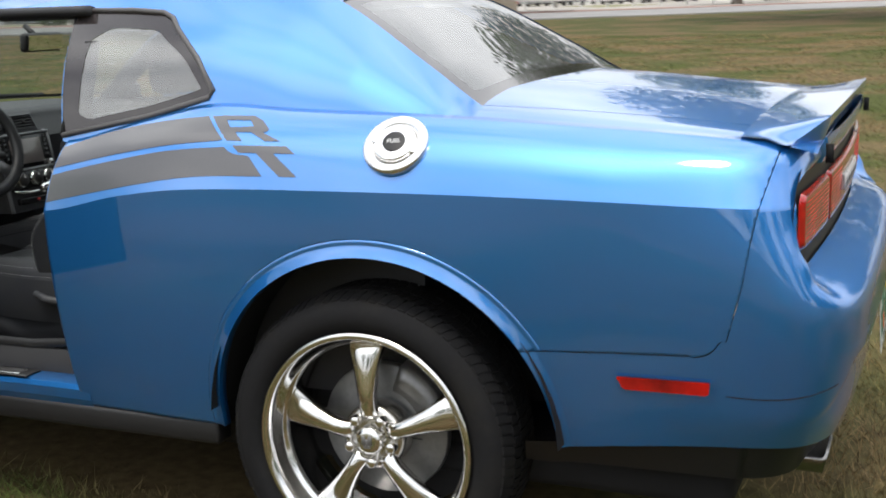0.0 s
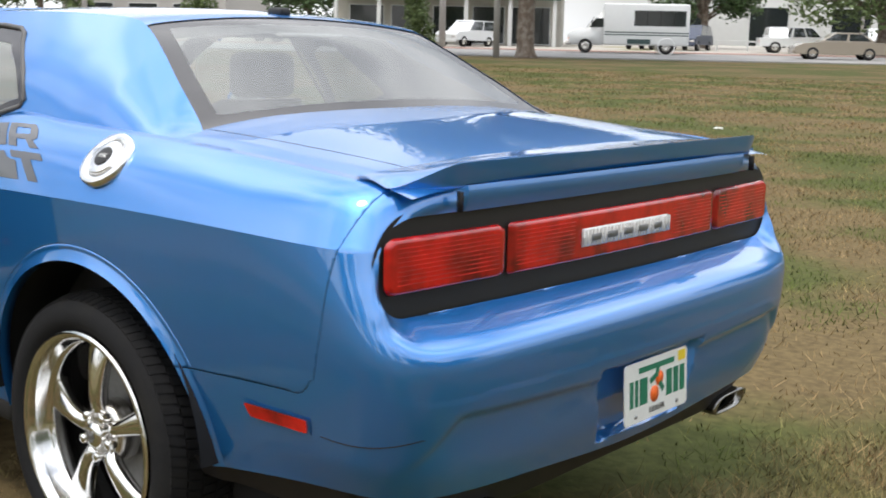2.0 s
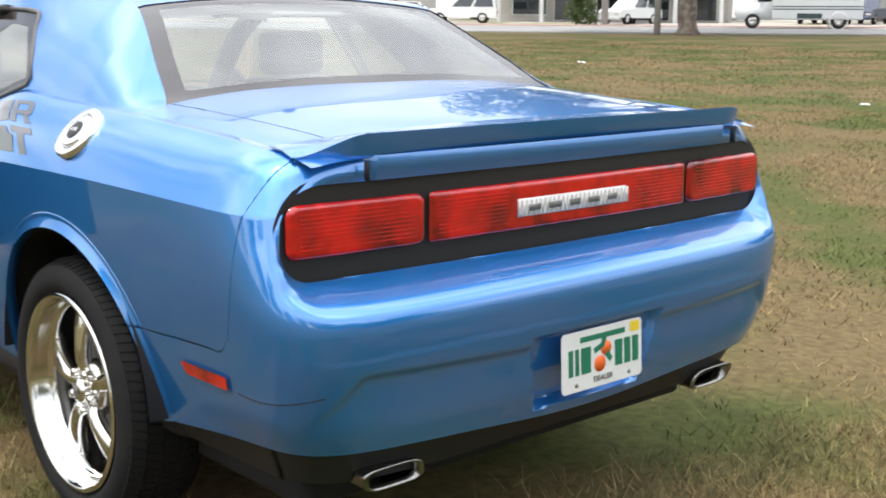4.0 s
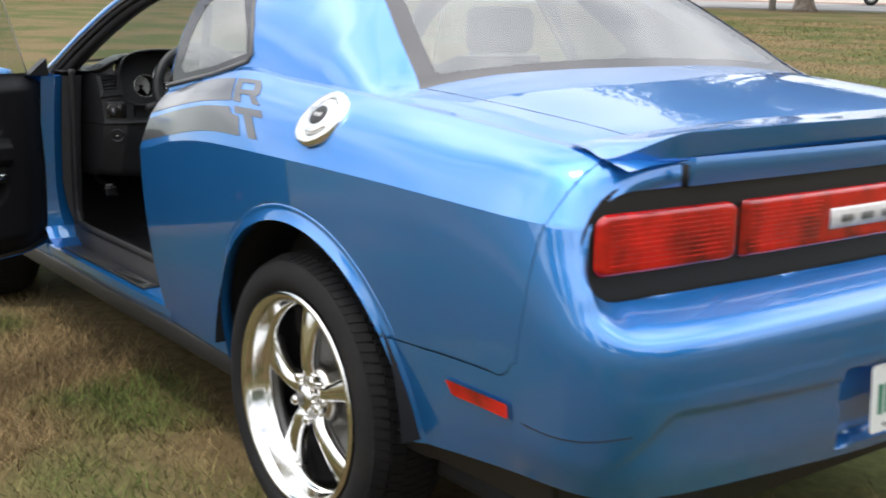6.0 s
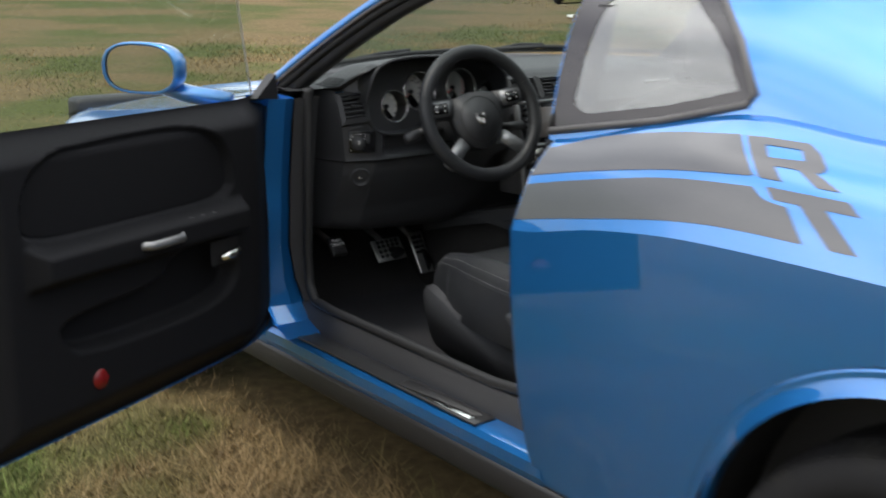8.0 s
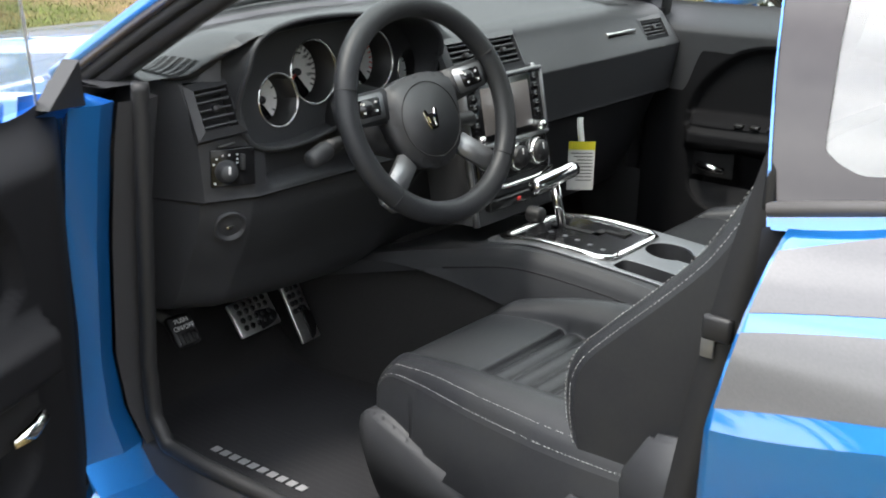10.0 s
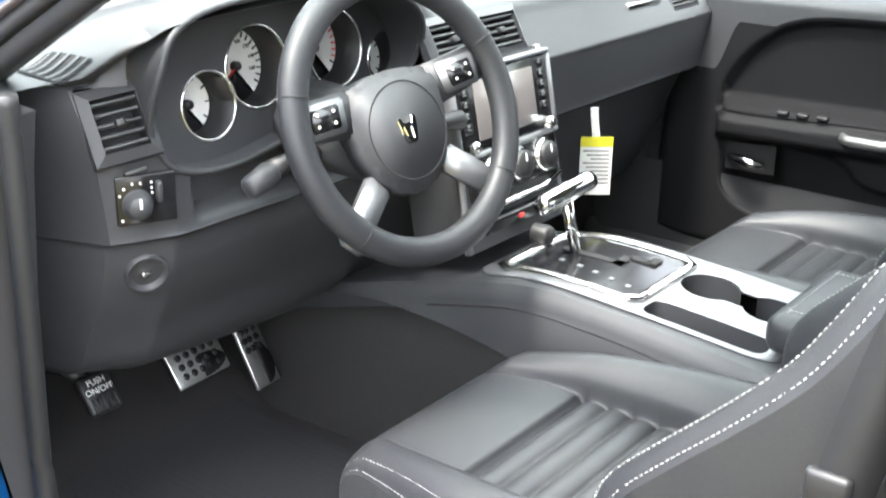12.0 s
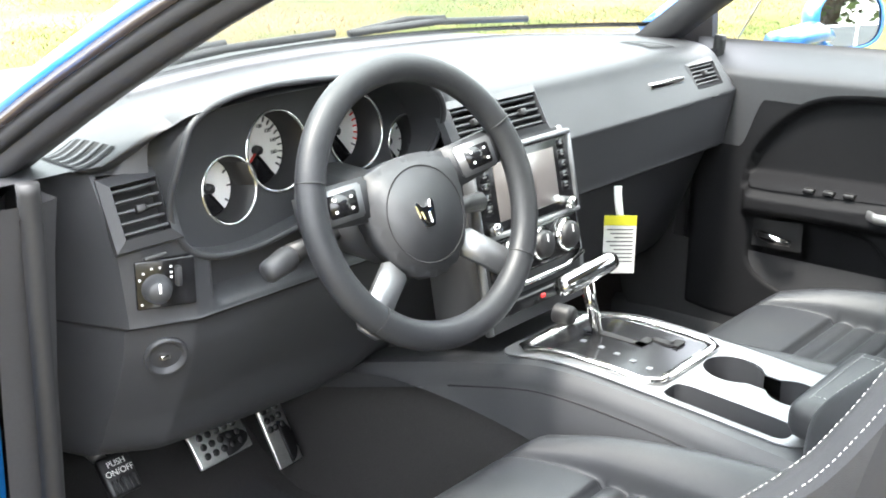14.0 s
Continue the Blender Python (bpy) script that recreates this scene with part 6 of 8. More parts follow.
for k in range(9):
    part("print_line", box_bm(-0.0010, -0.0005, -0.024, 0.024 - 0.007 * (k % 3), 0.015 - 0.0075 * k, 0.0175 - 0.0075 * k), GREY_PRINT, tag, "grey bar", smooth=False)
lp_ = bmesh.new()
prev = None
for k in range(13):
    t = k / 12
    y, z, x = 0.004 * math.sin(t * 3), 0.036 + 0.052 * math.sin(t * math.pi * 0.62), 0.006 + 0.03 * t
    cur = [lp_.verts.new((x, y - 0.007, z)), lp_.verts.new((x, y + 0.007, z))]
    if prev:
        lp_.faces.new((prev[0], prev[1], cur[1], cur[0]))
    prev = cur
thicken(part("loop", lp_, TAG_WHITE, tag, "white paper loop"), 0.0006)
part("glovebox_handle", box_bm(1.846, 1.88, -0.46, -0.28, 0.824, 0.834, 0.004), DASH, dash_ob)

# pedals
PEDAL = material("brushed_pedal", (0.72, 0.72, 0.71), rough=0.42, metal=1.0, grain=0.15, grain_scale=200)
def pedal(name, m, hw, hh, holes, label):
    p_ = part(name, box_bm(-0.004, 0.004, -hw, hw, -hh, hh, 0.003), PEDAL, car, label)
    p_.matrix_world = m
    for cy, cz in holes:
        q = lathe([(0.0, -0.0065), (0.0055, -0.0065), (0.0062, -0.004)], 12, "x")
        q.transform(Matrix.Translation((0, cy, cz)))
        part("rubber_stud", q, SATIN, p_)
    pad_ = prism([(math.cos(radians(a)) * hw * 0.95 - hw * 0.0, math.sin(radians(a)) * hh * 0.55 - hh * 0.42) for a in range(-90, 91, 15)], -0.0045, -0.006, lambda a, b, h: (h, -a, b))
    part("rubber_pad", pad_, SATIN, p_)
    part("pedal_arm", tube([(0.004, 0, hh * 0.5), (0.06, 0, hh * 0.5 + 0.08), (0.12, 0, 0.28)], 0.010, 8), STEEL, p_)
pedal("brake_pedal", pose(2.105, 0.352, 0.492, 0, 35, 4), 0.056, 0.036, [(y, z) for z in (-0.02, -0.004, 0.012, 0.026) for y in (-0.036, -0.018, 0.0, 0.018, 0.036)], "drilled metal brake pedal")
pedal("accelerator_pedal", pose(2.10, 0.232, 0.468, 0, 28, 6), 0.028, 0.068, [(y, z) for z in (0.0, 0.016, 0.032, 0.048) for y in (-0.012, 0.004, 0.016)], "drilled metal accelerator pedal")
pk = part("parking_brake_pedal", box_bm(-0.010, 0.006, -0.026, 0.026, -0.030, 0.030, 0.006), SATIN, car, "black parking brake pedal")
pk.matrix_world = pose(2.03, 0.592, 0.552, 0, 38, 0)
PMARK = Matrix(((0, 0, -1, -0.0105), (-1, 0, 0, 0), (0, 1, 0, 0), (0, 0, 0, 1)))
text_mesh("PUSH", 0.0125, WHITE, Matrix.Translation((0, 0, 0.016)) @ PMARK, pk)
text_mesh("ON/OFF", 0.0125, WHITE, Matrix.Translation((0, 0, 0.003)) @ PMARK, pk)
for k in range(5):
    part("pad_rib", box_bm(-0.0125, -0.009, -0.020 + 0.009 * k, -0.016 + 0.009 * k, -0.027, -0.006, 0.001, 1), SATIN, pk)
part("pedal_arm", tube([(0.0, 0, 0.0), (0.08, 0, 0.10), (0.12, 0, 0.22)], 0.010, 8), STEEL, pk)

# centre console
def console_top(x):
    return curve(x, [(0.95, 0.662), (1.2, 0.668), (1.47, 0.686), (1.62, 0.690), (1.72, 0.672), (1.95, 0.62), (2.12, 0.57)])
def console(x, t):
    w = curve(x, [(0.9, 0.150), (1.3, 0.150), (1.5, 0.142), (1.75, 0.155), (1.95, 0.19)])
    z = console_top(x)
    zb = curve(x, [(0.9, 0.42), (1.3, 0.48), (1.6, 0.570), (1.84, 0.612), (1.95, 0.608), (2.12, 0.562)])
    sec = [(w + 0.012, zb), (w + 0.006, z - 0.040), (w + 0.004, z - 0.036), (w, z - 0.020), (w - 0.012, z - 0.004), (w - 0.03, z), (-w + 0.03, z), (-w + 0.012, z - 0.004), (-w, z - 0.020), (-w - 0.006, z - 0.040), (-w - 0.012, zb)]
    i = min(int(t), len(sec) - 2)
    return (x, lerp(sec[i][0], sec[i + 1][0], t - i) - 0.006, lerp(sec[i][1], sec[i + 1][1], t - i))
cup_sd = lambda x, y: min(math.hypot(x - 1.415, y + 0.042) - 0.043, math.hypot(x - 1.318, y + 0.034) - 0.040, rbox(x, y, 1.365, -0.038, 0.05, 0.024, 0.01))
tray_sd = lambda x, y: rbox(x, y, 1.362, 0.078, 0.090, 0.026, 0.016)
hole = lambda u, v, p: min(cup_sd(p.x, p.y), tray_sd(p.x, p.y)) if p.z > 0.6 else 1.0
con = part("centre_console", sheet(console, spans((0.92, 1.20, 8), (1.20, 1.48, 60), (1.48, 2.12, 30)), spans((0, 5, 10), (5, 6, 60), (6, 10, 8)), [hole], flip=True), DASH, car, "grey centre console with a silver top")
con.data.set_sharp_from_angle(angle=radians(30))
def top_plate(x, y):
    return (x, y, console_top(x) + 0.0035)
sp_ = sheet(top_plate, spans((1.235, 1.735, 110)), spans((-0.128, 0.118, 70)), [hole, lambda u, v, p: -rbox(p.x, p.y, 1.485, -0.005, 0.245, 0.119, 0.045)])
thicken(part("console_plate", sp_, SILVER, con, "silver painted console top"), 0.004)
well = bmesh.new()
for fn, depth in ((cup_sd, 0.075), (tray_sd, 0.055)):
    merge(well, sheet(lambda x, y: (x, y, console_top(x) - depth), spans((1.24, 1.47, 34)), spans((-0.10, 0.115, 32)), [lambda u, v, p, fn=fn: 0.004 - fn(p.x, p.y)]))
part("cup_wells", well, DASH, con)
def wall_loop(pts, z1):
    bm = bmesh.new()
    a = [bm.verts.new((x, y, console_top(x) + 0.003)) for x, y in pts]
    b = [bm.verts.new((x, y, z1)) for x, y in pts]
    for i in range(len(pts)):
        j = (i + 1) % len(pts)
        bm.faces.new((a[i], a[j], b[j], b[i]))
    return bm
for cx_, cy_, r in ((1.415, -0.042, 0.043), (1.318, -0.034, 0.040)):
    pts = [(cx_ + math.cos(2 * math.pi * k / 48) * r, cy_ + math.sin(2 * math.pi * k / 48) * r) for k in range(48)]
    bm = wall_loop(pts, 0.60)
    bmesh.ops.delete(bm, geom=[f for f in bm.faces if cup_sd(f.calc_center_median().x, f.calc_center_median().y) < -0.004], context="FACES")
    part("cup_holder", bm, DASH, con, "dark grey cup holder")
tr = []
for k in range(40):
    a = 2 * math.pi * k / 40
    tr.append((1.362 + math.copysign(abs(math.cos(a)) ** 0.35, math.cos(a)) * 0.090, 0.078 + math.copysign(abs(math.sin(a)) ** 0.5, math.sin(a)) * 0.026))
part("coin_tray", wall_loop(tr, 0.62), DASH, con, "dark grey tray")
# gear selector
bez = bmesh.new()
outer_ = [(1.468, -0.100), (1.468, 0.090), (1.700, 0.090), (1.700, -0.100)]
prof_pts = []
loop_ = []
for i in range(4):
    a, b = outer_[i], outer_[(i + 1) % 4]
    for k in range(8):
        t = 0.08 + 0.84 * k / 7
        loop_.append((lerp(a[0], b[0], t), lerp(a[1], b[1], t)))
part("gear_bezel", tube([(x, y, console_top(x) + 0.006) for x, y in loop_], 0.0075, 8, closed=True, squash=(1.2, 0.7)), CHROME, con, "chrome gear selector surround")
part("gear_plate", sheet(lambda x, y: (x, y, console_top(x) + 0.0055), spans((1.47, 1.698, 20)), spans((-0.098, 0.088, 16))), PIANO, con, "black gear plate")
slot = bmesh.new()
for x0, x1, y0, y1 in ((1.545, 1.650, -0.022, -0.008), (1.545, 1.560, -0.045, -0.008), (1.515, 1.550, -0.052, -0.038), (1.505, 1.520, -0.065, -0.040)):
    box_bm(x0, x1, y0, y1, console_top(1.6) + 0.004, console_top(1.6) + 0.0068, 0, 1, slot)
part("gear_slot", slot, DARK, con, smooth=False)
for k, (x, y) in enumerate(((1.625, 0.028), (1.590, 0.034), (1.560, 0.040), (1.530, 0.045), (1.500, 0.05))):
    part("gear_mark", box_bm(x - 0.004, x + 0.004, y - 0.004, y + 0.004, console_top(x) + 0.0056, console_top(x) + 0.0068), SILVER, con, "pale gear window", smooth=False)
lever = part("gear_lever", tube([(1.626, -0.014, 0.690), (1.630, -0.004, 0.730), (1.637, 0.010, 0.788)], [0.0085, 0.0095, 0.0105], 14), CHROME, con, "chrome T-handle gear lever")
part("gear_handle", tube([(1.643, 0.070, 0.786), (1.641, 0.060, 0.7875), (1.630, -0.036, 0.802), (1.628, -0.048, 0.803)], [0.012, 0.0155, 0.0155, 0.013], 16), CHROME, lever)
def soft_box(x0, x1, y0, y1, z0, z1, r, seg=4):
    return box_bm(x0, x1, y0, y1, z0, z1, r, seg)
part("console_seam", tube([Vector(console(x, 1.8)) + Vector((0, 0.0006, 0)) for x in spans((1.78, 1.24, 24))] + [(1.215, 0.148, 0.690)], 0.0014, 5), DARK, con)
con.location = (-0.010, 0.020, 0)
ar = part("armrest", soft_box(0.94, 1.275, -0.118, 0.108, 0.680, 0.735, 0.020), LEATHER, con, "padded leather armrest with pale stitching")


def stitches(path, parent, r=0.00046, gap=0.7, length=0.0068):
    """A row of short pale stitches along a path."""
    bm = bmesh.new()
    pts = [Vector(p) for p in path]
    pos = 0.0
    for a, b in zip(pts, pts[1:]):
        d_ = (b - a)
        L_ = d_.length
        if L_ < 1e-5:
            continue
        d_.normalize()
        t = pos
        while t < L_:
            p0, p1 = a + d_ * t, a + d_ * min(t + length * (1 - gap * 0.6), L_)
            if (p1 - p0).length > 0.001:
                tube([p0, p1], r, 4, bm=bm)
            t += length
        pos = t - L_
    ob = part("stitching", bm, THREAD, parent, "pale stitching")
    ob["kind"] = "stuff"
    return ob


for yy in (-0.085, 0.078):
    stitches([(1.277, yy, 0.70), (1.271, yy, 0.723), (1.252, yy, 0.7365), (0.96, yy, 0.7368)], ar)
stitches([(1.252, -0.10, 0.7362), (1.252, 0.09, 0.7362)], ar)

# ---- seats ----
def seat(name, yc, label):
    """A bucket seat: ribbed cushion with bolsters, backrest, headrest, belt buckle side trim."""
    root = thing(name, label, "car seat", group="front seats", at=pose(0.014, yc, 0.006))
    W = 0.238

    def half(x):
        return curve(x, [(1.02, 0.262), (1.20, 0.262), (1.34, 0.243), (1.45, 0.218), (1.59, 0.188), (1.62, 0.183)])

    def cush(u, v):
        """u across -1..1, v from under the front lip over the top to the back."""
        a = abs(u)
        if v < 1:
            ang = lerp(-1.1, math.pi / 2, v)
            x, z0 = 1.557 + 0.047 * math.cos(ang), 0.553 + 0.047 * math.sin(ang) * (1.0 if ang > 0 else 1.5)
        else:
            x, z0 = lerp(1.557, 1.04, v - 1), 0.600
        W_ = half(x)
        y = a * W_
        inner_w = curve(x, [(1.04, 0.146), (1.43, 0.140), (1.58, 0.116), (1.60, 0.112)])
        t = min(max((y - inner_w) / (W_ - inner_w), 0), 1)
        top = smooth01((1.60 - x) / 0.05)
        mid = 0.005 * math.sin(math.pi * min(max((x - 1.436) / 0.15, 0), 1))
        if x < 1.436:
            k = (1.436 - x) / 0.0365
            mid = -0.012 + 0.0085 * abs(math.sin(math.pi * k)) ** 0.5 - 0.010 * smooth01((1.436 - x) / 0.3)
        mid -= 0.010 * math.exp(-((x - 1.437) / 0.005) ** 2)
        rise = curve(x, [(1.04, 0.056), (1.20, 0.056), (1.35, 0.050), (1.48, 0.036), (1.60, 0.008)])
        bol = rise * math.sin(math.pi * min(t * 0.93 + 0.04, 1)) ** 0.75 * top
        blend = smooth01((y - inner_w + 0.004) / 0.010)
        z = z0 + lerp(mid * top, bol, blend) - 0.007 * math.exp(-((y - inner_w) / 0.0045) ** 2) * top - 0.006 * smooth01((a - 0.95) / 0.05)
        x -= 0.026 * a ** 6 * smooth01((x - 1.40) / 0.15)
        return (x, math.copysign(y, u), z)
    c = part("seat_cushion", sheet(cush, spans((-1, -0.48, 56), (-0.48, 0.48, 12), (0.48, 1, 56)), spans((0, 1, 16), (1, 1.45, 110), (1.45, 2, 60)), flip=False), LEATHER, root, "black ribbed leather cushion")
    for side in (1, -1):
        def side_pt(k, t, side=side):
            p = Vector(cush(side, k))
            return (p.x - 0.03 * t * (1 if k < 1.1 else 0), p.y + side * 0.012 * math.sin(t * 2.6), lerp(p.z, min(p.z, 0.58) - 0.10, t))
        part("cushion_side", sheet(side_pt, spans((0.30, 1, 8), (1, 2, 40)), spans((0, 1, 8)), flip=side < 0), LEATHER, root)
        base_ = prism(rounded([(1.605, 0.515), (1.560, 0.395), (1.50, 0.368), (1.02, 0.368), (0.98, 0.52), (1.2, 0.515), (1.44, 0.505), (1.56, 0.545)], 2), W - 0.045, W + 0.006, lambda a, b, h: (a, side * (h - 0.03 * smooth01((a - 1.35) / 0.25)), b), 0.006)
        part("seat_base_trim", base_, DASH, root, "grey plastic seat base trim")
        [stitches([Vector(cush(side * g, 0.7 + 1.2 * k / 60)) + Vector((0, side * 0.0006, 0.0010)) for k in range(61)], root) for g in (0.935, 0.985)]
    part("seat_frame", box_bm(1.0, 1.53, -0.17, 0.17, 0.36, 0.52, 0.02), DARK, root)

    def back_w(z):
        return curve(z, [(0.56, 0.248), (0.75, 0.262), (0.95, 0.258), (1.07, 0.225), (1.13, 0.17)])

    def back(u, v):
        """v from the cushion up to the top; u across."""
        a = abs(u)
        z = lerp(0.56, 1.13, v)
        xe = curve(z, [(0.56, 1.19), (0.667, 1.206), (0.719, 1.205), (0.754, 1.190), (0.80, 1.148), (0.859, 1.089), (0.916, 1.037), (0.963, 1.007), (1.02, 0.975), (1.08, 0.925), (1.13, 0.83)])
        xc = curve(z, [(0.56, 1.075), (0.75, 1.00), (0.98, 0.885), (1.13, 0.80)])
        bol = smooth01((a - 0.46) / 0.40)
        rib = -0.010 * (1 - abs(math.sin(math.pi * v * 13)) ** 0.35) * (1 - bol) * smooth01((0.85 - v) / 0.1)
        edge = max(0.0, (a - 0.86) / 0.14)
        return (lerp(xc, xe, bol) + rib - 0.030 * edge ** 2, u * back_w(z), z)
    bk = part("seat_back", sheet(back, spans((-1, -0.5, 18), (-0.5, 0.5, 20), (0.5, 1, 18)), spans((0, 1, 90)), flip=True), LEATHER, root, "black ribbed leather backrest")
    def shell(u, v):
        t = u * math.pi
        w = back_w(lerp(0.56, 1.13, v))
        p = Vector(back(1 if u < 0.5 else -1, v))
        x0 = curve(v, [(0, 0.90), (0.5, 0.80), (1.0, 0.72)])
        return (lerp(p.x, x0, math.sin(t) ** 0.6), w * math.copysign(abs(math.cos(t)) ** 0.5, math.cos(t)), p.z)
    part("seat_shell", sheet(shell, spans((0, 1, 30)), spans((0, 1, 24)), flip=False), LEATHER, root)
    topc = bmesh.new()
    rowa = [topc.verts.new(back(-1 + 2 * i / 20, 1.0)) for i in range(21)]
    rowb = [topc.verts.new(shell(1 - i / 20, 1.0)) for i in range(21)]
    for i in range(20):
        topc.faces.new((rowa[i], rowa[i + 1], rowb[i + 1], rowb[i]))
    part("seat_top", topc, LEATHER, root)
    for side in (1, -1):
        stitches([Vector(back(side * 0.90, k / 40)) + Vector((0.0015, side * 0.001, 0.001)) for k in range(2, 40)], root)
        stitches([Vector(back(side * 0.98, k / 40)) + Vector((0.001, side * 0.002, 0.001)) for k in range(2, 40)], root)
    hr = box_bm(0.735, 0.835, -0.135, 0.135, 1.135, 1.300, 0.040, 5)
    hr.transform(Matrix.Translation((0, 0, 0)))
    part("headrest", hr, LEATHER, root)
    for yy in (-0.06, 0.06):
        part("headrest_post", tube([(0.785, yy, 1.09), (0.785, yy, 1.16)], 0.006, 8), CHROME, root)
    hinge_c = prism([(1.02, 0.52), (1.09, 0.545), (1.10, 0.62), (1.06, 0.69), (0.98, 0.70), (0.93, 0.62), (0.95, 0.53)], W + 0.018, W + 0.040, lambda a, b, h: (a, math.copysign(h, yc), b), 0.008)
    part("recliner_cover", hinge_c, DASH, root, "grey plastic recliner cover")
    part("recliner_lever", tube([(1.03, math.copysign(W + 0.045, yc), 0.545), (1.12, math.copysign(W + 0.055, yc), 0.555), (1.16, math.copysign(W + 0.052, yc), 0.570)], [0.012, 0.014, 0.010], 8), DASH, root)
    return root


seat("driver_seat", 0.385, "black leather driver's bucket seat with pale stitching")
seat("passenger_seat", -0.385, "black leather passenger bucket seat with pale stitching")
bk_ = part("belt_buckle", box_bm(1.238, 1.276, 0.158, 0.180, 0.580, 0.640, 0.006), SATIN, car)
part("release_button", box_bm(1.242, 1.272, 0.160, 0.178, 0.637, 0.645, 0.003), RED_PLASTIC, bk_, "red buckle button")
belt = bmesh.new()
prev = None
for k in range(16):
    t = k / 15
    p = Vector((curve(t, [(0, 0.86), (0.4, 0.949), (0.6, 0.980), (1, 1.03)]), lerp(0.715, 0.690, t), lerp(1.30, 0.50, t)))
    cur = [belt.verts.new(p + Vector((0.022, 0, 0))), belt.verts.new(p - Vector((0.022, 0.006, 0)))]
    if prev:
        belt.faces.new((prev[0], prev[1], cur[1], cur[0]))
    prev = cur
sb = part("seat_belt", belt, SEAL, car, "black seat belt webbing")
thicken(sb, 0.0015)
part("belt_tongue", box_bm(0.962, 0.998, 0.698, 0.710, 0.860, 0.890, 0.005), SATIN, sb)
part("belt_latch", box_bm(0.982, 0.998, 0.701, 0.705, 0.838, 0.862, 0.001), STEEL, sb)

# rear bench, side trim, headliner, inner mirror
rbx = bmesh.new()
box_bm(-0.02, 0.42, -0.62, 0.62, 0.45, 0.60, 0.05, 4, rbx)
rear_seat = thing("rear_seat", "black leather rear bench seat", "car seat")
part("seat_cushion", rbx, LEATHER, rear_seat)
bkx = box_bm(-0.10, 0.06, -0.62, 0.62, 0.0, 0.58, 0.05, 4)
bkx.transform(pose(0.0, 0, 0.55, 0, -22, 0))
part("seat_back", bkx, LEATHER, rear_seat)
part("parcel_shelf", sheet(lambda x, y: (x, y, 1.085 + 0.02 * (x + 0.2)), spans((-0.26, 0.0, 8)), spans((-0.68, 0.68, 12))), TRIM_BLACK, car)
for side in (1, -1):
    part("quarter_trim", sheet(lambda x, z: (x, side * lerp(0.74, rail_y(x) - 0.035, smooth01((z - 1.02) / 0.36)), z), spans((-0.1, 0.84, 30)), spans((0.40, 1.37, 24)), [lambda u, v, p: side_window(p.x, p.z) + 0.004, lambda u, v, p: p.x - 0.06 - (p.z - 1.222) * 1.85], flip=side < 0), TRIM_BLACK, car)
hl = sheet(lambda x, f: (x, f * (rail_y(x) - 0.01), lerp(rail_z(x), roof_c(x), 1 - abs(f) ** 2.2) - 0.030), spans((0.16, 1.34, 30)), spans((-1, 1, 24)), flip=True)
part("headliner", hl, HEADLINER, car, "pale grey headliner")
im = part("interior_mirror", box_bm(-0.018, 0.012, -0.125, 0.125, -0.032, 0.032, 0.014, 4), SATIN, car, "black interior mirror")
im.matrix_world = pose(1.615, 0.045, 1.288, 0, -6, 12)
part("mirror_glass", box_bm(-0.0195, -0.018, -0.112, 0.112, -0.025, 0.025), MIRROR, im, smooth=False)
part("mirror_stem", tube([(0.01, 0, 0.01), (0.06, 0, 0.05)], 0.010, 8), SATIN, im)

part("sill_trim", sheet(lambda x, z: (x, -0.748, z), spans((0.8, 2.0, 8)), spans((0.31, 0.62, 6)), flip=True), TRIM_BLACK, car, "black passenger sill trim")

# ---- ground ----
GRASS_FAR = material("dry_grass_ground", (0.128, 0.094, 0.046), rough=0.95, grain=0.7, grain_scale=22, bump=1.0, bump_scale=60, second=(0.068, 0.076, 0.024), second_scale=0.45, second_at=(0.44, 0.58), spec=0.1)


def ground_z(x, y):
    d = math.hypot(x, y)
    return 0.0172 * max(0.0, min(d, 110.0) - 5.0) * min(1.0, max(0, (d - 5) / 8)) - 0.037


def ground_sheet():
    bm = bmesh.new()
    rs = [0.0] + [0.5 * 1.12 ** i for i in range(74)]
    seg = 96
    mid = bm.verts.new((0, 0, ground_z(0, 0)))
    prev = None
    for r in rs[1:]:
        ring = [bm.verts.new((math.cos(2 * math.pi * k / seg) * r, math.sin(2 * math.pi * k / seg) * r, ground_z(r, 0))) for k in range(seg)]
        for k in range(seg):
            if prev is None:
                bm.faces.new((mid, ring[k], ring[(k + 1) % seg]))
            else:
                bm.faces.new((prev[k], ring[k], ring[(k + 1) % seg], prev[(k + 1) % seg]))
        prev = ring
    return bm


tagged(obj("ground", ground_sheet(), GRASS_FAR), "dry patchy mown grass, brown and green", "grass", kind="structure")

# ---- road, lot and far side ----
ASPHALT = material("pale_road", (0.30, 0.29, 0.28), rough=0.9, grain=0.12, grain_scale=6, second=(0.25, 0.245, 0.24), second_scale=0.4, spec=0.2)
KERB = material("worn_kerb", (0.42, 0.28, 0.24), rough=0.9, grain=0.2, grain_scale=3)
LOT = material("pale_lot", (0.40, 0.37, 0.33), rough=0.95, grain=0.15, grain_scale=2, second=(0.24, 0.23, 0.13), second_scale=0.12, second_at=(0.55, 0.62), spec=0.15)
BARK = material("grey_bark", (0.14, 0.105, 0.080), rough=0.95, grain=0.4, grain_scale=6, bump=1.0, bump_scale=14, second=(0.22, 0.19, 0.16), second_scale=3)
LEAF = material("tree_leaf", (0.045, 0.085, 0.022), rough=0.55, island=0.45)
LEAF_PALE = material("pale_leaf", (0.085, 0.125, 0.035), rough=0.55, island=0.45)
WHITE_PAINT = material("white_vehicle_paint", (0.72, 0.73, 0.73), rough=0.3, coat=0.6, grain=0.04, grain_scale=4)
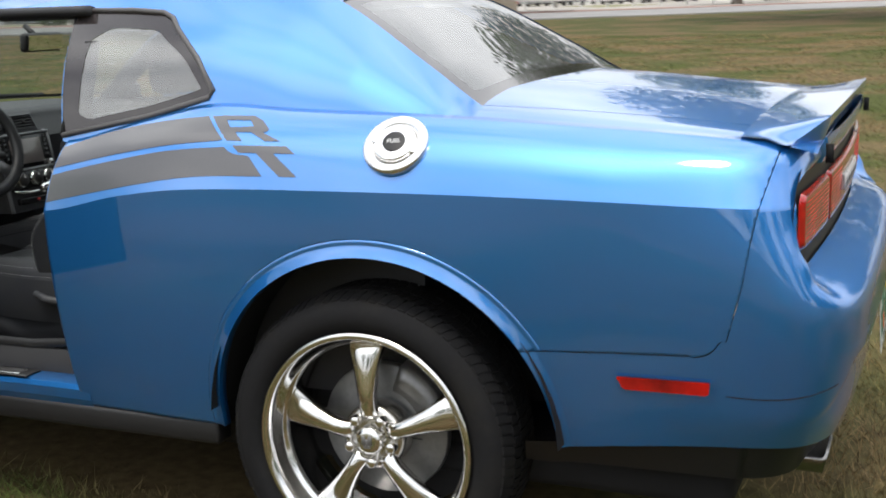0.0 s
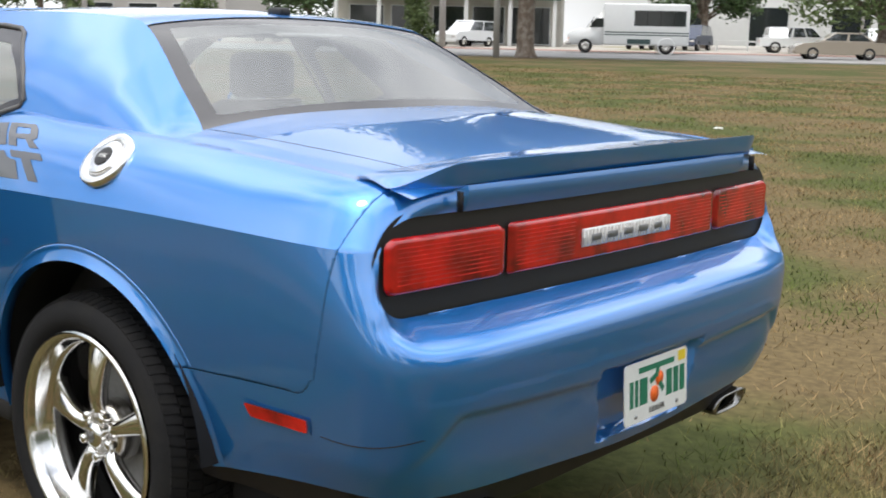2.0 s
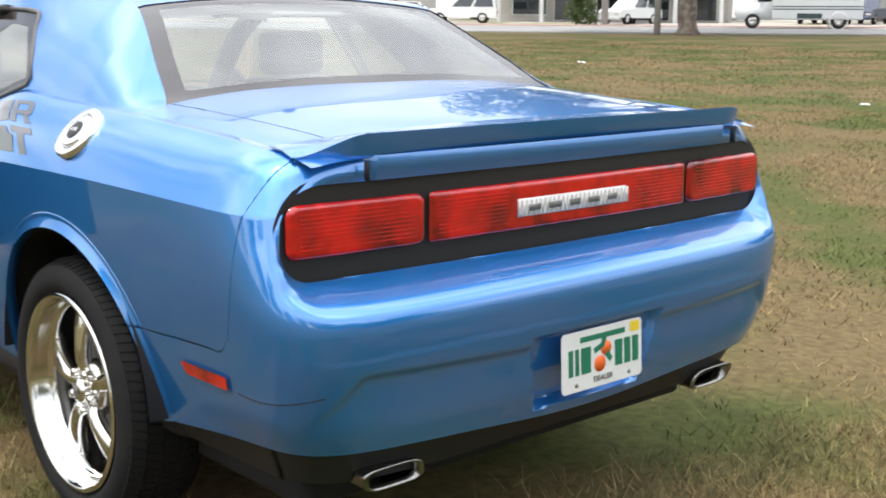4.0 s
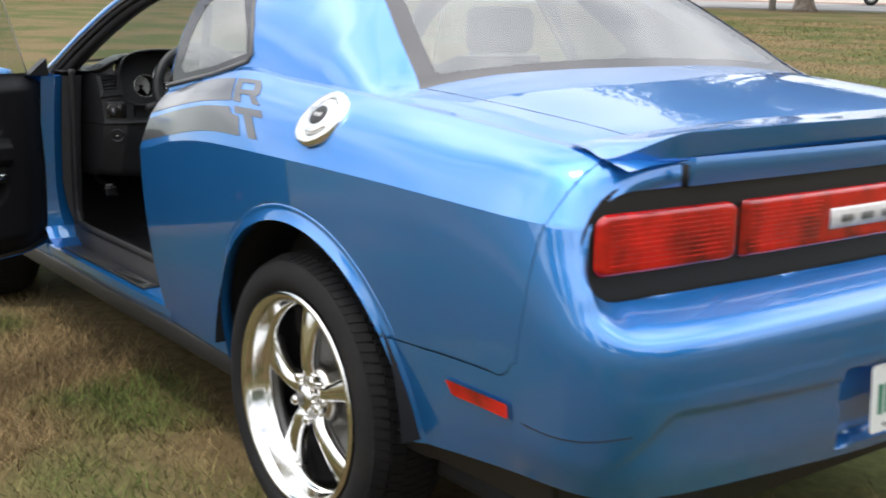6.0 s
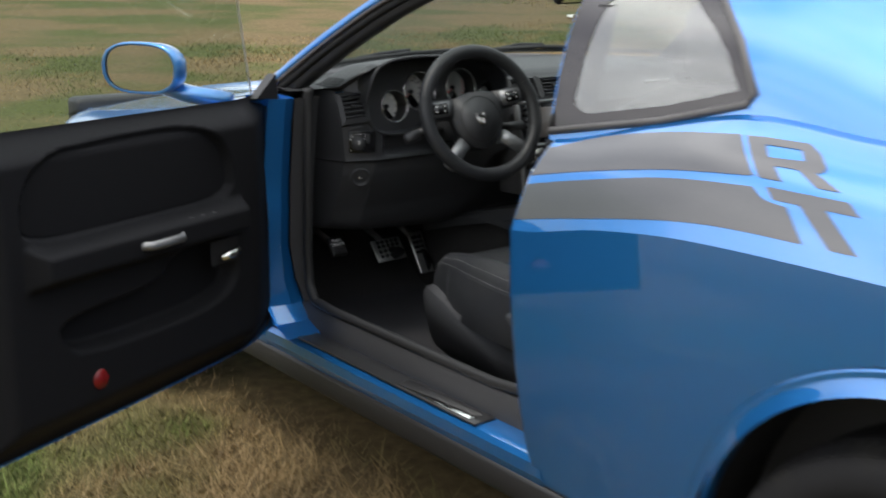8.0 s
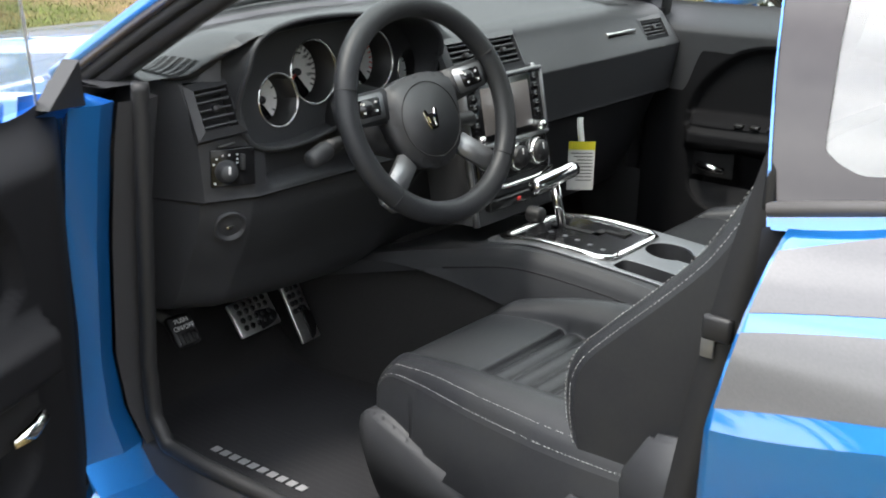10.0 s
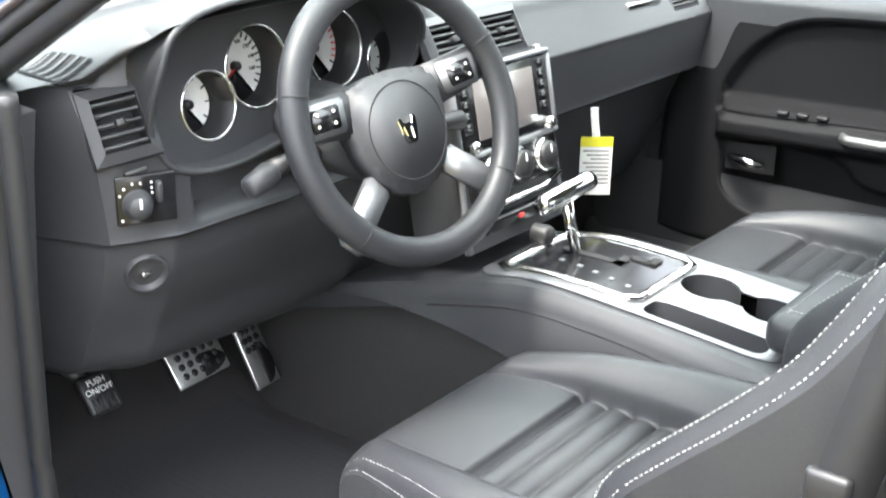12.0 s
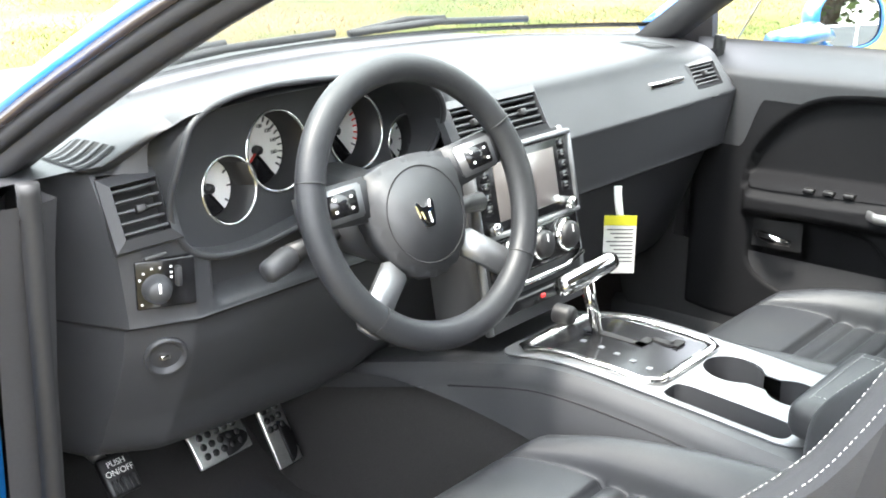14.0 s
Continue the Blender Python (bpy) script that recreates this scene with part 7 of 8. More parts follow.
BEIGE_PAINT = material("beige_vehicle_paint", (0.36, 0.31, 0.25), rough=0.3, metal=0.4, coat=0.7, grain=0.04, grain_scale=4)
SILVER_PAINT = material("silver_vehicle_paint", (0.45, 0.46, 0.47), rough=0.3, metal=0.5, coat=0.7, grain=0.04, grain_scale=4)
RED_PAINT = material("dark_red_vehicle_paint", (0.20, 0.016, 0.014), rough=0.3, coat=0.8, grain=0.05, grain_scale=4)
NAVY_PAINT = material("navy_vehicle_paint", (0.015, 0.025, 0.06), rough=0.3, coat=0.8, grain=0.05, grain_scale=4)
DARK_GLASS = material("dark_vehicle_glass", (0.02, 0.024, 0.026), rough=0.06, coat=1.0, grain=0.05)
STRIPE = material("dark_green_stripe", (0.03, 0.06, 0.06), rough=0.4, grain=0.1)
AMBER = material("amber_lens", (0.75, 0.25, 0.03), rough=0.2, coat=1.0, grain=0.1)
STUCCO = material("pale_stucco", (0.44, 0.42, 0.37), rough=0.9, grain=0.08, grain_scale=5, second=(0.38, 0.36, 0.32), second_scale=0.8)
GREY_WALL = material("grey_siding", (0.42, 0.40, 0.38), rough=0.85, grain=0.1, grain_scale=4)
WHITE_WALL = material("white_metal_wall", (0.60, 0.60, 0.59), rough=0.6, grain=0.06, grain_scale=2)
GREEN_ROOF = material("green_metal_roof", (0.03, 0.10, 0.075), rough=0.5, grain=0.15, grain_scale=3)
GREY_ROOF = material("grey_shingle_roof", (0.30, 0.29, 0.29), rough=0.9, grain=0.2, grain_scale=8)
CONCRETE = material("weathered_pole", (0.34, 0.33, 0.31), rough=0.9, grain=0.15, grain_scale=4)

ROAD_O, ROAD_A, ROAD_N = Vector((29.0, -46.0)), Vector((0.831, 0.556)), Vector((0.556, -0.831))


def rp(s, d):
    """A place s metres along the near kerb of the road and d metres beyond it."""
    p = ROAD_O + ROAD_A * s + ROAD_N * d
    return p.x, p.y


def on_ground(s, d, yaw=0.0):
    x, y = rp(s, d)
    return pose(x, y, ground_z(x, y) + 0.02, 0, 0, math.degrees(math.atan2(ROAD_A.y, ROAD_A.x)) + yaw)


def band(d0, d1, lift, n=6, s0=-160, s1=120):
    bm = bmesh.new()
    prev = None
    for i in range(57):
        s = lerp(s0, s1, i / 56)
        cur = []
        for k in range(n + 1):
            x, y = rp(s, lerp(d0, d1, k / n))
            cur.append(bm.verts.new((x, y, ground_z(x, y) + lift)))
        if prev:
            for k in range(n):
                bm.faces.new((prev[k], cur[k], cur[k + 1], prev[k + 1]))
        prev = cur
    bmesh.ops.recalc_face_normals(bm, faces=bm.faces[:])
    return bm


tagged(obj("road", band(0.2, 14.5, 0.03), ASPHALT), "pale sun-bleached two-lane road", "road", kind="structure")
tagged(obj("pavement", band(15.6, 52, 0.06, 12), LOT), "pale lot with worn grass strips", "pavement", kind="structure")
kb_ = band(14.5, 15.6, 0.10, 1)
tagged(thicken(obj("kerb", kb_, KERB), 0.12), "worn reddish kerb along the road", "kerb", kind="structure")
tagged(thicken(obj("kerb", band(-0.15, 0.2, 0.06, 1), ASPHALT), 0.10), "low concrete road edge", "kerb", kind="structure")


def leaves(rng, blobs, count, size):
    """Many small leaf sprays scattered in uneven clumps."""
    total = sum(b[3] ** 2 for b in blobs)
    vs, fs = [], []
    for cx, cy, cz, r in blobs:
        n = int(count * r * r / total)
        for _ in range(n):
            d = Vector((rng.gauss(0, 1), rng.gauss(0, 1), rng.gauss(0, 0.8)))
            d.normalize()
            p = Vector((cx, cy, cz)) + d * r * (0.35 + 0.7 * rng.random() ** 0.6)
            a = Vector((rng.uniform(-1, 1), rng.uniform(-1, 1), rng.uniform(-0.5, 0.5))).normalized()
            b = a.cross(Vector((rng.uniform(-1, 1), rng.uniform(-1, 1), rng.uniform(-1, 1)))).normalized()
            l, w = size * rng.uniform(0.6, 1.3), size * rng.uniform(0.3, 0.6)
            k = len(vs)
            vs += [p - a * l, p + b * w, p + a * l, p - b * w]
            fs.append((k, k + 1, k + 2, k + 3))
    me = bpy.data.meshes.new("crown")
    me.from_pydata(vs, [], fs)
    return me


def tree(x, y, height, trunk_r, spread, seed, label, count=7000, size=0.2, leaf=None, low=0.35, bare=None):
    """A tapered trunk with limbs and a crown of small leaf sprays in clumps."""
    rng = random.Random(seed)
    z0 = ground_z(x, y) - 0.1
    root = thing("tree", label, "tree", group="trees by the road", at=pose(x, y, z0))
    hz = height * (bare or low)
    tr = [(0, 0, 0), (0.02, 0.01, 0.3), (0.05, 0.02, 1.0), (0.1 * rng.uniform(-1, 1), 0.1, hz * 0.6), (0.2 * rng.uniform(-1, 1), 0.15, hz), (0.3 * rng.uniform(-1, 1), 0.2, height * 0.75)]
    part("trunk", tube(tr, [trunk_r * 1.55, trunk_r * 1.15, trunk_r, trunk_r * 0.9, trunk_r * 0.75, trunk_r * 0.25], 14), BARK, root, "rough grey-brown trunk")
    blobs = []
    for k in range(9):
        a = k * 2.4 + rng.uniform(-0.4, 0.4)
        e = Vector((math.cos(a) * spread * rng.uniform(0.45, 0.8), math.sin(a) * spread * rng.uniform(0.45, 0.8), lerp(hz, height * 0.85, rng.random())))
        b = Vector((0.1, 0.1, hz * rng.uniform(0.75, 1.1)))
        part("limb", tube([b, b.lerp(e, 0.5) + Vector((0, 0, 0.3)), e], [trunk_r * 0.42, trunk_r * 0.25, trunk_r * 0.08], 7), BARK, root)
        blobs.append((e.x, e.y, e.z, spread * rng.uniform(0.28, 0.45)))
    for k in range(8):
        a = rng.uniform(0, 6.28)
        blobs.append((math.cos(a) * spread * 0.4, math.sin(a) * spread * 0.4, lerp(hz * 1.2, height * 0.92, rng.random()), spread * rng.uniform(0.25, 0.42)))
    me = leaves(rng, blobs, count, size)
    me.materials.append(leaf or LEAF)
    cr = new("crown", me)
    cr.parent = root
    return root


x_, y_ = rp(3.5, -1.4)
tree(x_, y_, 19.0, 0.42, 8.5, 3, "tall roadside tree with a thick grey-brown trunk", count=22000, size=0.27, bare=0.40)
tree(50.0, -14.0, 12.0, 0.45, 6.5, 5, "roadside tree with a broad trunk on dry grass", count=9000, bare=0.40)
for s_, d_, h_, r_, sp_2, sd_ in ((-17, 17, 10, 0.40, 6.0, 8), (-8, 33, 9, 0.3, 4.5, 9), (-34, 20, 11, 0.35, 6, 10), (22, 34, 9, 0.3, 5.0, 11), (42, 30, 10, 0.3, 5.5, 12), (58, 26, 10, 0.3, 5.5, 13), (-55, 28, 12, 0.35, 6.5, 14), (70, 44, 12, 0.35, 7, 15)):
    x_, y_ = rp(s_, d_)
    tree(x_, y_, h_, r_, sp_2, sd_, "leafy dark green tree beyond the road", count=6000, size=0.24, leaf=LEAF if sd_ % 2 else LEAF_PALE, low=0.30)
for x_, y_, h_, sp_2, sd_ in ((-24, 34, 11, 6.5, 21), (-36, 22, 12, 7, 22), (-12, 42, 12, 7, 23), (2, 40, 10, 6, 24), (-44, 6, 12, 7, 25), (18, 44, 12, 7, 26), (-50, -14, 12, 7, 27)):
    tree(x_, y_, h_, 0.35, sp_2, sd_, "leafy green tree at the edge of the field", count=5000, size=0.28, leaf=LEAF_PALE if sd_ % 2 else LEAF, low=0.25)

for x_, y_, h_, sp_2, sd_ in ((-53, -9, 14, 8, 51), (-51, 2, 13, 8, 52), (-54, 14, 14, 8, 53), (-49, -22, 13, 8, 54), (-58, -33, 14, 8, 55)):
    tree(x_, y_, h_, 0.38, sp_2, sd_, "broad leafy tree behind the parked car", count=8000, size=0.34, leaf=LEAF_PALE if sd_ % 2 else LEAF, low=0.14)
for x_, y_, h_, sp_2, sd_ in ((-0.5, -48.0, 17.0, 11.0, 41), (-14.0, -46.0, 14.0, 8.0, 42)):
    tree(x_, y_, h_, 0.35, sp_2, sd_, "spreading dark green tree beside the road", count=20000, size=0.28, low=0.40)


def bush(s, d, h, seed):
    x, y = rp(s, d)
    rng = random.Random(seed)
    root = thing("bush", "tall leafy green bush beside the road", "bush", at=pose(x, y, ground_z(x, y)))
    part("stem", tube([(0, 0, 0), (0.05, 0, h * 0.4), (0.1, 0.1, h * 0.8)], [0.09, 0.06, 0.02], 8), BARK, root)
    me = leaves(rng, [(rng.uniform(-0.5, 0.5), rng.uniform(-0.5, 0.5), h * (0.12 + 0.11 * k), 0.75) for k in range(8)], 3500, 0.12)
    me.materials.append(LEAF_PALE)
    cr = new("foliage", me)
    cr.parent = root


bush(11.5, 17.5, 4.0, 31)
bush(26, 19, 3.0, 32)


def pole(s, d, h, r, label):
    x, y = rp(s, d)
    tagged(obj("utility_pole", tube([(x, y, ground_z(x, y) - 0.1), (x, y, h * 0.5), (x, y, h)], [r, r * 0.9, r * 0.75], 12), CONCRETE), label, "pole", group="roadside poles")


pole(4.9, -1.5, 9.0, 0.16, "weathered grey utility pole beside a tree")
pole(9.6, 16.4, 10.0, 0.22, "tall pale concrete pole beyond the road")
pole(-19.5, 34, 9.0, 0.12, "thin grey pole in the lot")
pole(-24.0, 30, 9.0, 0.12, "thin grey pole in the lot")
pole(33.0, 17, 10.0, 0.18, "tall pale pole beyond the road")

ROUND_TYRE = material("vehicle_tyre", (0.016, 0.016, 0.016), rough=0.85, grain=0.2)


def road_wheels(root, xs, half, r):
    for x in xs:
        for side in (1, -1):
            w = lathe([(r * 0.62, -0.10), (r * 0.94, -0.10), (r, -0.07), (r, 0.07), (r * 0.94, 0.10), (r * 0.62, 0.10)], 24, "y")
            w.transform(Matrix.Translation((x, side * (half - 0.10), r)))
            wo = part("wheel", w, ROUND_TYRE, root)
            h = lathe([(0.0, side * 0.06), (r * 0.30, side * 0.07), (r * 0.60, side * 0.095), (r * 0.62, side * 0.04)], 20, "y")
            h.transform(Matrix.Translation((x, side * (half - 0.10), r)))
            part("hubcap", h, ALLOY, wo)


def vehicle(m, length, width, lower, upper, paint, label, category, wheels, r=0.32, group="parked vehicles"):
    """A car lofted from a side profile: lower (x, z) body outline, upper cabin outline with panes."""
    root = thing(category.replace(" ", "_"), label, category, group=group, at=m)
    hw = width / 2

    def hull(pts, w0, w1, inset):
        bm = bmesh.new()
        zs = [p[1] for p in pts]
        z0, z1 = min(zs), max(zs)
        rings = []
        for side in (-1, -0.86, 0.86, 1):
            ring = []
            for x, z in pts:
                f = (z - z0) / max(z1 - z0, 0.01)
                shrink = 0.0 if abs(side) < 1 else inset
                ring.append(bm.verts.new((x + (shrink if x < 0 else -shrink), side * lerp(w0, w1, f), z - (shrink * 0.4 if f > 0.5 else 0))))
            rings.append(ring)
        n = len(pts)
        for a, b in zip(rings, rings[1:]):
            for k in range(n):
                bm.faces.new((a[k], a[(k + 1) % n], b[(k + 1) % n], b[k]))
        bm.faces.new(rings[0][::-1])
        bm.faces.new(rings[-1])
        bmesh.ops.recalc_face_normals(bm, faces=bm.faces[:])
        return bm
    body = part("body", hull(lower, hw, hw * 0.97, 0.05), paint, root, smooth=False)
    part("cabin", hull(upper, hw * 0.95, hw * 0.78, 0.03), paint, root, smooth=False)
    zs = [p[1] for p in upper]
    z0, z1 = min(zs) + 0.06, max(zs) - 0.08
    # side panes follow the slope of the cabin
    xs0, xs1 = upper[0][0], upper[-1][0]
    xt0, xt1 = upper[1][0], upper[-2][0]
    k0, k1 = (z0 - min(zs)) / (max(zs) - min(zs)), (z1 - min(zs)) / (max(zs) - min(zs))
    for side in (1, -1):
        for a, b in ((0.06, 0.48), (0.53, 0.94)):
            q = []
            for f, k, z in ((a, k0, z0), (b, k0, z0), (b, k1, z1), (a, k1, z1)):
                e0, e1 = lerp(xs0, xt0, k), lerp(xs1, xt1, k)
                q.append((lerp(e0, e1, f), side * (hw * lerp(0.95, 0.78, k) + 0.012), z))
            bm = bmesh.new()
            vs = [bm.verts.new(p) for p in q]
            bm.faces.new(vs if side < 0 else vs[::-1])
            thicken(part("window", bm, DARK_GLASS, root, smooth=False), 0.01)
    for (xa, xb) in ((xs0, xt0), (xs1, xt1)):
        bm = bmesh.new()
        o = 0.015 if xa > xb else -0.015
        q = [(lerp(xa, xb, 0.15) + o, -hw * 0.78, z0), (lerp(xa, xb, 0.15) + o, hw * 0.78, z0), (lerp(xa, xb, 0.9) + o, hw * 0.66, z1), (lerp(xa, xb, 0.9) + o, -hw * 0.66, z1)]
        bm.faces.new([bm.verts.new(p) for p in q])
        thicken(part("windscreen", bm, DARK_GLASS, root, smooth=False), 0.01)
    xe = max(p[0] for p in lower)
    xr = min(p[0] for p in lower)
    zl = lower[1][1]
    for side in (1, -1):
        part("headlamp", box_bm(xe - 0.10, xe + 0.004, side * hw * 0.72 - 0.16, side * hw * 0.72 + 0.16, 0.58, 0.72, 0.03), CLEAR_LENS, root)
        part("tail_lamp", box_bm(xr - 0.004, xr + 0.10, side * hw * 0.78 - 0.12, side * hw * 0.78 + 0.12, 0.66, 0.82, 0.02), RED_LENS, root)
    part("bumper", box_bm(xe - 0.12, xe + 0.05, -hw * 0.92, hw * 0.92, 0.30, 0.50, 0.04), paint, root)
    road_wheels(root, wheels, hw, r)
    return root


SEDAN_LOW = [(-2.35, 0.30), (-2.38, 0.62), (-2.30, 0.90), (-1.2, 0.95), (0.75, 0.94), (1.9, 0.84), (2.32, 0.70), (2.38, 0.42), (2.30, 0.28)]
SEDAN_TOP = [(-1.75, 0.93), (-1.05, 1.40), (0.25, 1.42), (1.10, 0.92)]
SUV_LOW = [(-2.3, 0.40), (-2.34, 0.75), (-2.30, 1.02), (0.95, 1.04), (2.05, 0.98), (2.28, 0.80), (2.30, 0.45)]
SUV_TOP = [(-2.28, 1.02), (-2.12, 1.70), (0.15, 1.72), (0.95, 1.02)]
TRUCK_LOW = [(-2.7, 0.45), (-2.72, 0.98), (-0.55, 1.00), (1.15, 1.06), (2.55, 1.02), (2.70, 0.80), (2.70, 0.45)]
TRUCK_TOP = [(-0.75, 1.00), (-0.62, 1.68), (0.55, 1.70), (1.25, 1.04)]
vehicle(on_ground(-12.5, 7.6, 0), 4.7, 1.80, SEDAN_LOW, SEDAN_TOP, BEIGE_PAINT, "beige saloon car on the road", "sedan", (-1.45, 1.42), group="cars on the road")
vehicle(on_ground(-13.0, 21.5, 178), 5.4, 1.95, TRUCK_LOW, TRUCK_TOP, WHITE_PAINT, "white pickup truck standing in the lot", "pickup truck", (-1.7, 1.75), 0.38)
vehicle(on_ground(8.5, 20.5, 60), 4.6, 1.8, SUV_LOW, SUV_TOP, WHITE_PAINT, "white estate car parked by the shop", "car", (-1.35, 1.45), 0.35)
vehicle(on_ground(19.5, 20.0, 10), 4.6, 1.8, SUV_LOW, SUV_TOP, WHITE_PAINT, "white sport utility car parked beyond the road", "car", (-1.35, 1.45), 0.36)
vehicle(on_ground(24.0, 21.0, 10), 4.7, 1.8, SEDAN_LOW, SEDAN_TOP, SILVER_PAINT, "silver saloon car parked beyond the road", "sedan", (-1.45, 1.42))
vehicle(on_ground(-6.3, 24, 70), 4.6, 1.8, SUV_LOW, SUV_TOP, NAVY_PAINT, "dark blue car parked in the lot", "car", (-1.35, 1.45), 0.35)
vehicle(on_ground(-3.4, 25, 70), 4.7, 1.8, SEDAN_LOW, SEDAN_TOP, SILVER_PAINT, "silver saloon car parked in the lot", "sedan", (-1.45, 1.42))
vehicle(pose(69.6, -16.6, ground_z(69.6, -16.6), 0, 0, 20), 4.6, 1.8, SUV_LOW, SUV_TOP, RED_PAINT, "dark red sport utility car by the field", "car", (-1.35, 1.45), 0.36)
vehicle(pose(72.0, -23.5, ground_z(72, -23.5), 0, 0, 30), 4.7, 1.8, SEDAN_LOW, SEDAN_TOP, SILVER_PAINT, "silver saloon car by the field", "sedan", (-1.45, 1.42))
vehicle(pose(68.0, -29.0, ground_z(68, -29), 0, 0, 30), 5.4, 1.95, TRUCK_LOW, TRUCK_TOP, RED_PAINT, "dark red pickup truck by the field", "pickup truck", (-1.7, 1.75), 0.38)
# a few more stand in the far lot and behind the car
for k, (s_, d_, yw, pt) in enumerate(((-22, 40, 90, WHITE_PAINT), (-25, 40, 90, SILVER_PAINT), (-28, 40, 92, NAVY_PAINT), (-31.5, 40, 88, WHITE_PAINT), (-35, 40, 90, RED_PAINT), (-38, 40, 90, SILVER_PAINT), (-15, 44, 90, WHITE_PAINT), (-42, 30, 60, WHITE_PAINT))):
    vehicle(on_ground(s_, d_, yw), 4.7, 1.8, SEDAN_LOW if k % 2 else SUV_LOW, SEDAN_TOP if k % 2 else SUV_TOP, pt, "car parked in a row in the far lot", "car", (-1.42, 1.42), 0.34)
vehicle(pose(-22.0, 25.0, ground_z(-22, 25), 0, 0, 40), 4.6, 1.9, SUV_LOW, [(-2.28, 1.02), (-2.2, 1.95), (0.6, 1.97), (1.3, 1.02)], WHITE_PAINT, "white van parked before the trees", "van", (-1.35, 1.45), 0.36)
vehicle(pose(-27.0, 21.0, ground_z(-27, 21), 0, 0, 40), 4.7, 1.8, SEDAN_LOW, SEDAN_TOP, SILVER_PAINT, "silver car parked before the trees", "sedan", (-1.45, 1.42))

vehicle(pose(-44.0, -7.5, ground_z(-44, 7.5), 0, 0, 62), 4.6, 1.9, SUV_LOW, [(-2.28, 1.02), (-2.2, 1.95), (0.6, 1.97), (1.3, 1.02)], WHITE_PAINT, "white van parked before the trees", "van", (-1.35, 1.45), 0.36)
vehicle(pose(-45.0, -2.5, ground_z(-45, 2.5), 0, 0, 75), 4.7, 1.8, SEDAN_LOW, SEDAN_TOP, WHITE_PAINT, "white saloon car parked before the trees", "sedan", (-1.45, 1.42))


def shuttle_bus(m):
    """A van-fronted shuttle bus with a tall square body."""
    root = thing("shuttle_bus", "white shuttle bus with dark windows and grey stripes", "bus", group="cars on the road", at=m)
    part("body", box_bm(-3.45, 1.35, -1.12, 1.12, 0.48, 2.80, 0.10, 3), WHITE_PAINT, root)
    cab = prism([(1.30, 0.45), (1.30, 2.45), (1.75, 2.10), (2.30, 1.42), (3.15, 1.25), (3.32, 1.05), (3.34, 0.45)], -0.98, 0.98, lambda a, b, h: (a, h, b), 0.05)
    part("cab", cab, WHITE_PAINT, root)
    for side in (1, -1):
        part("window_band", box_bm(-3.25, -0.35, side * 1.115 - 0.012, side * 1.115 + 0.012, 1.55, 2.42, 0.01, 1), DARK_GLASS, root, "dark window band", smooth=False)
        for k in range(3):
            part("window_bar", box_bm(-2.60 + 0.75 * k, -2.56 + 0.75 * k, side * 1.128 - 0.008, side * 1.128 + 0.008, 1.55, 2.42), SATIN, root, smooth=False)
        part("cab_window", prism([(1.36, 1.45), (1.36, 1.95), (1.80, 1.95), (2.15, 1.45)], side * 0.975, side * 0.995, lambda a, b, h: (a, h, b)), DARK_GLASS, root, smooth=False)
        for z in (1.02, 1.16):
            part("stripe", box_bm(-3.42, 1.30, side * 1.118 - 0.008, side * 1.118 + 0.008, z, z + 0.06), STRIPE, root, "dark stripe", smooth=False)
        part("skirt_hatch", box_bm(-1.3, 0.0, side * 1.118 - 0.010, side * 1.118 + 0.010, 0.55, 0.82), STRIPE, root, smooth=False)
        part("arch", lathe([(0.44, -0.02), (0.50, -0.03), (0.50, 0.03), (0.44, 0.02)], 24, "y"), WHITE_PAINT, root).matrix_world = m @ Matrix.Translation((-2.2, side * 1.12, 0.42))
        part("headlamp", box_bm(3.24, 3.36, side * 0.72 - 0.16, side * 0.72 + 0.16, 0.86, 1.02, 0.03), CLEAR_LENS, root)
        part("indicator", box_bm(3.20, 3.35, side * 0.88 - 0.08, side * 0.88 + 0.08, 0.74, 0.85, 0.02), AMBER, root, "amber indicator lamp")
        part("door_mirror", box_bm(1.95, 2.05, side * 1.12 - 0.12, side * 1.12 + 0.12, 1.50, 1.85, 0.04), SATIN, root)
    part("windscreen", prism([(1.84, 2.05), (1.86, 2.06), (2.33, 1.45), (2.31, 1.44)], -0.86, 0.86, lambda a, b, h: (a, h, b)), DARK_GLASS, root, smooth=False)
    part("grille", box_bm(3.30, 3.36, -0.5, 0.5, 0.82, 1.05, 0.02), SATIN, root)
    part("bumper", box_bm(3.22, 3.50, -1.0, 1.0, 0.42, 0.68, 0.06), ALLOY, root)
    road_wheels(root, (-2.2, 2.35), 1.08, 0.40)
    return root


shuttle_bus(on_ground(-1.6, 12.2, 0))


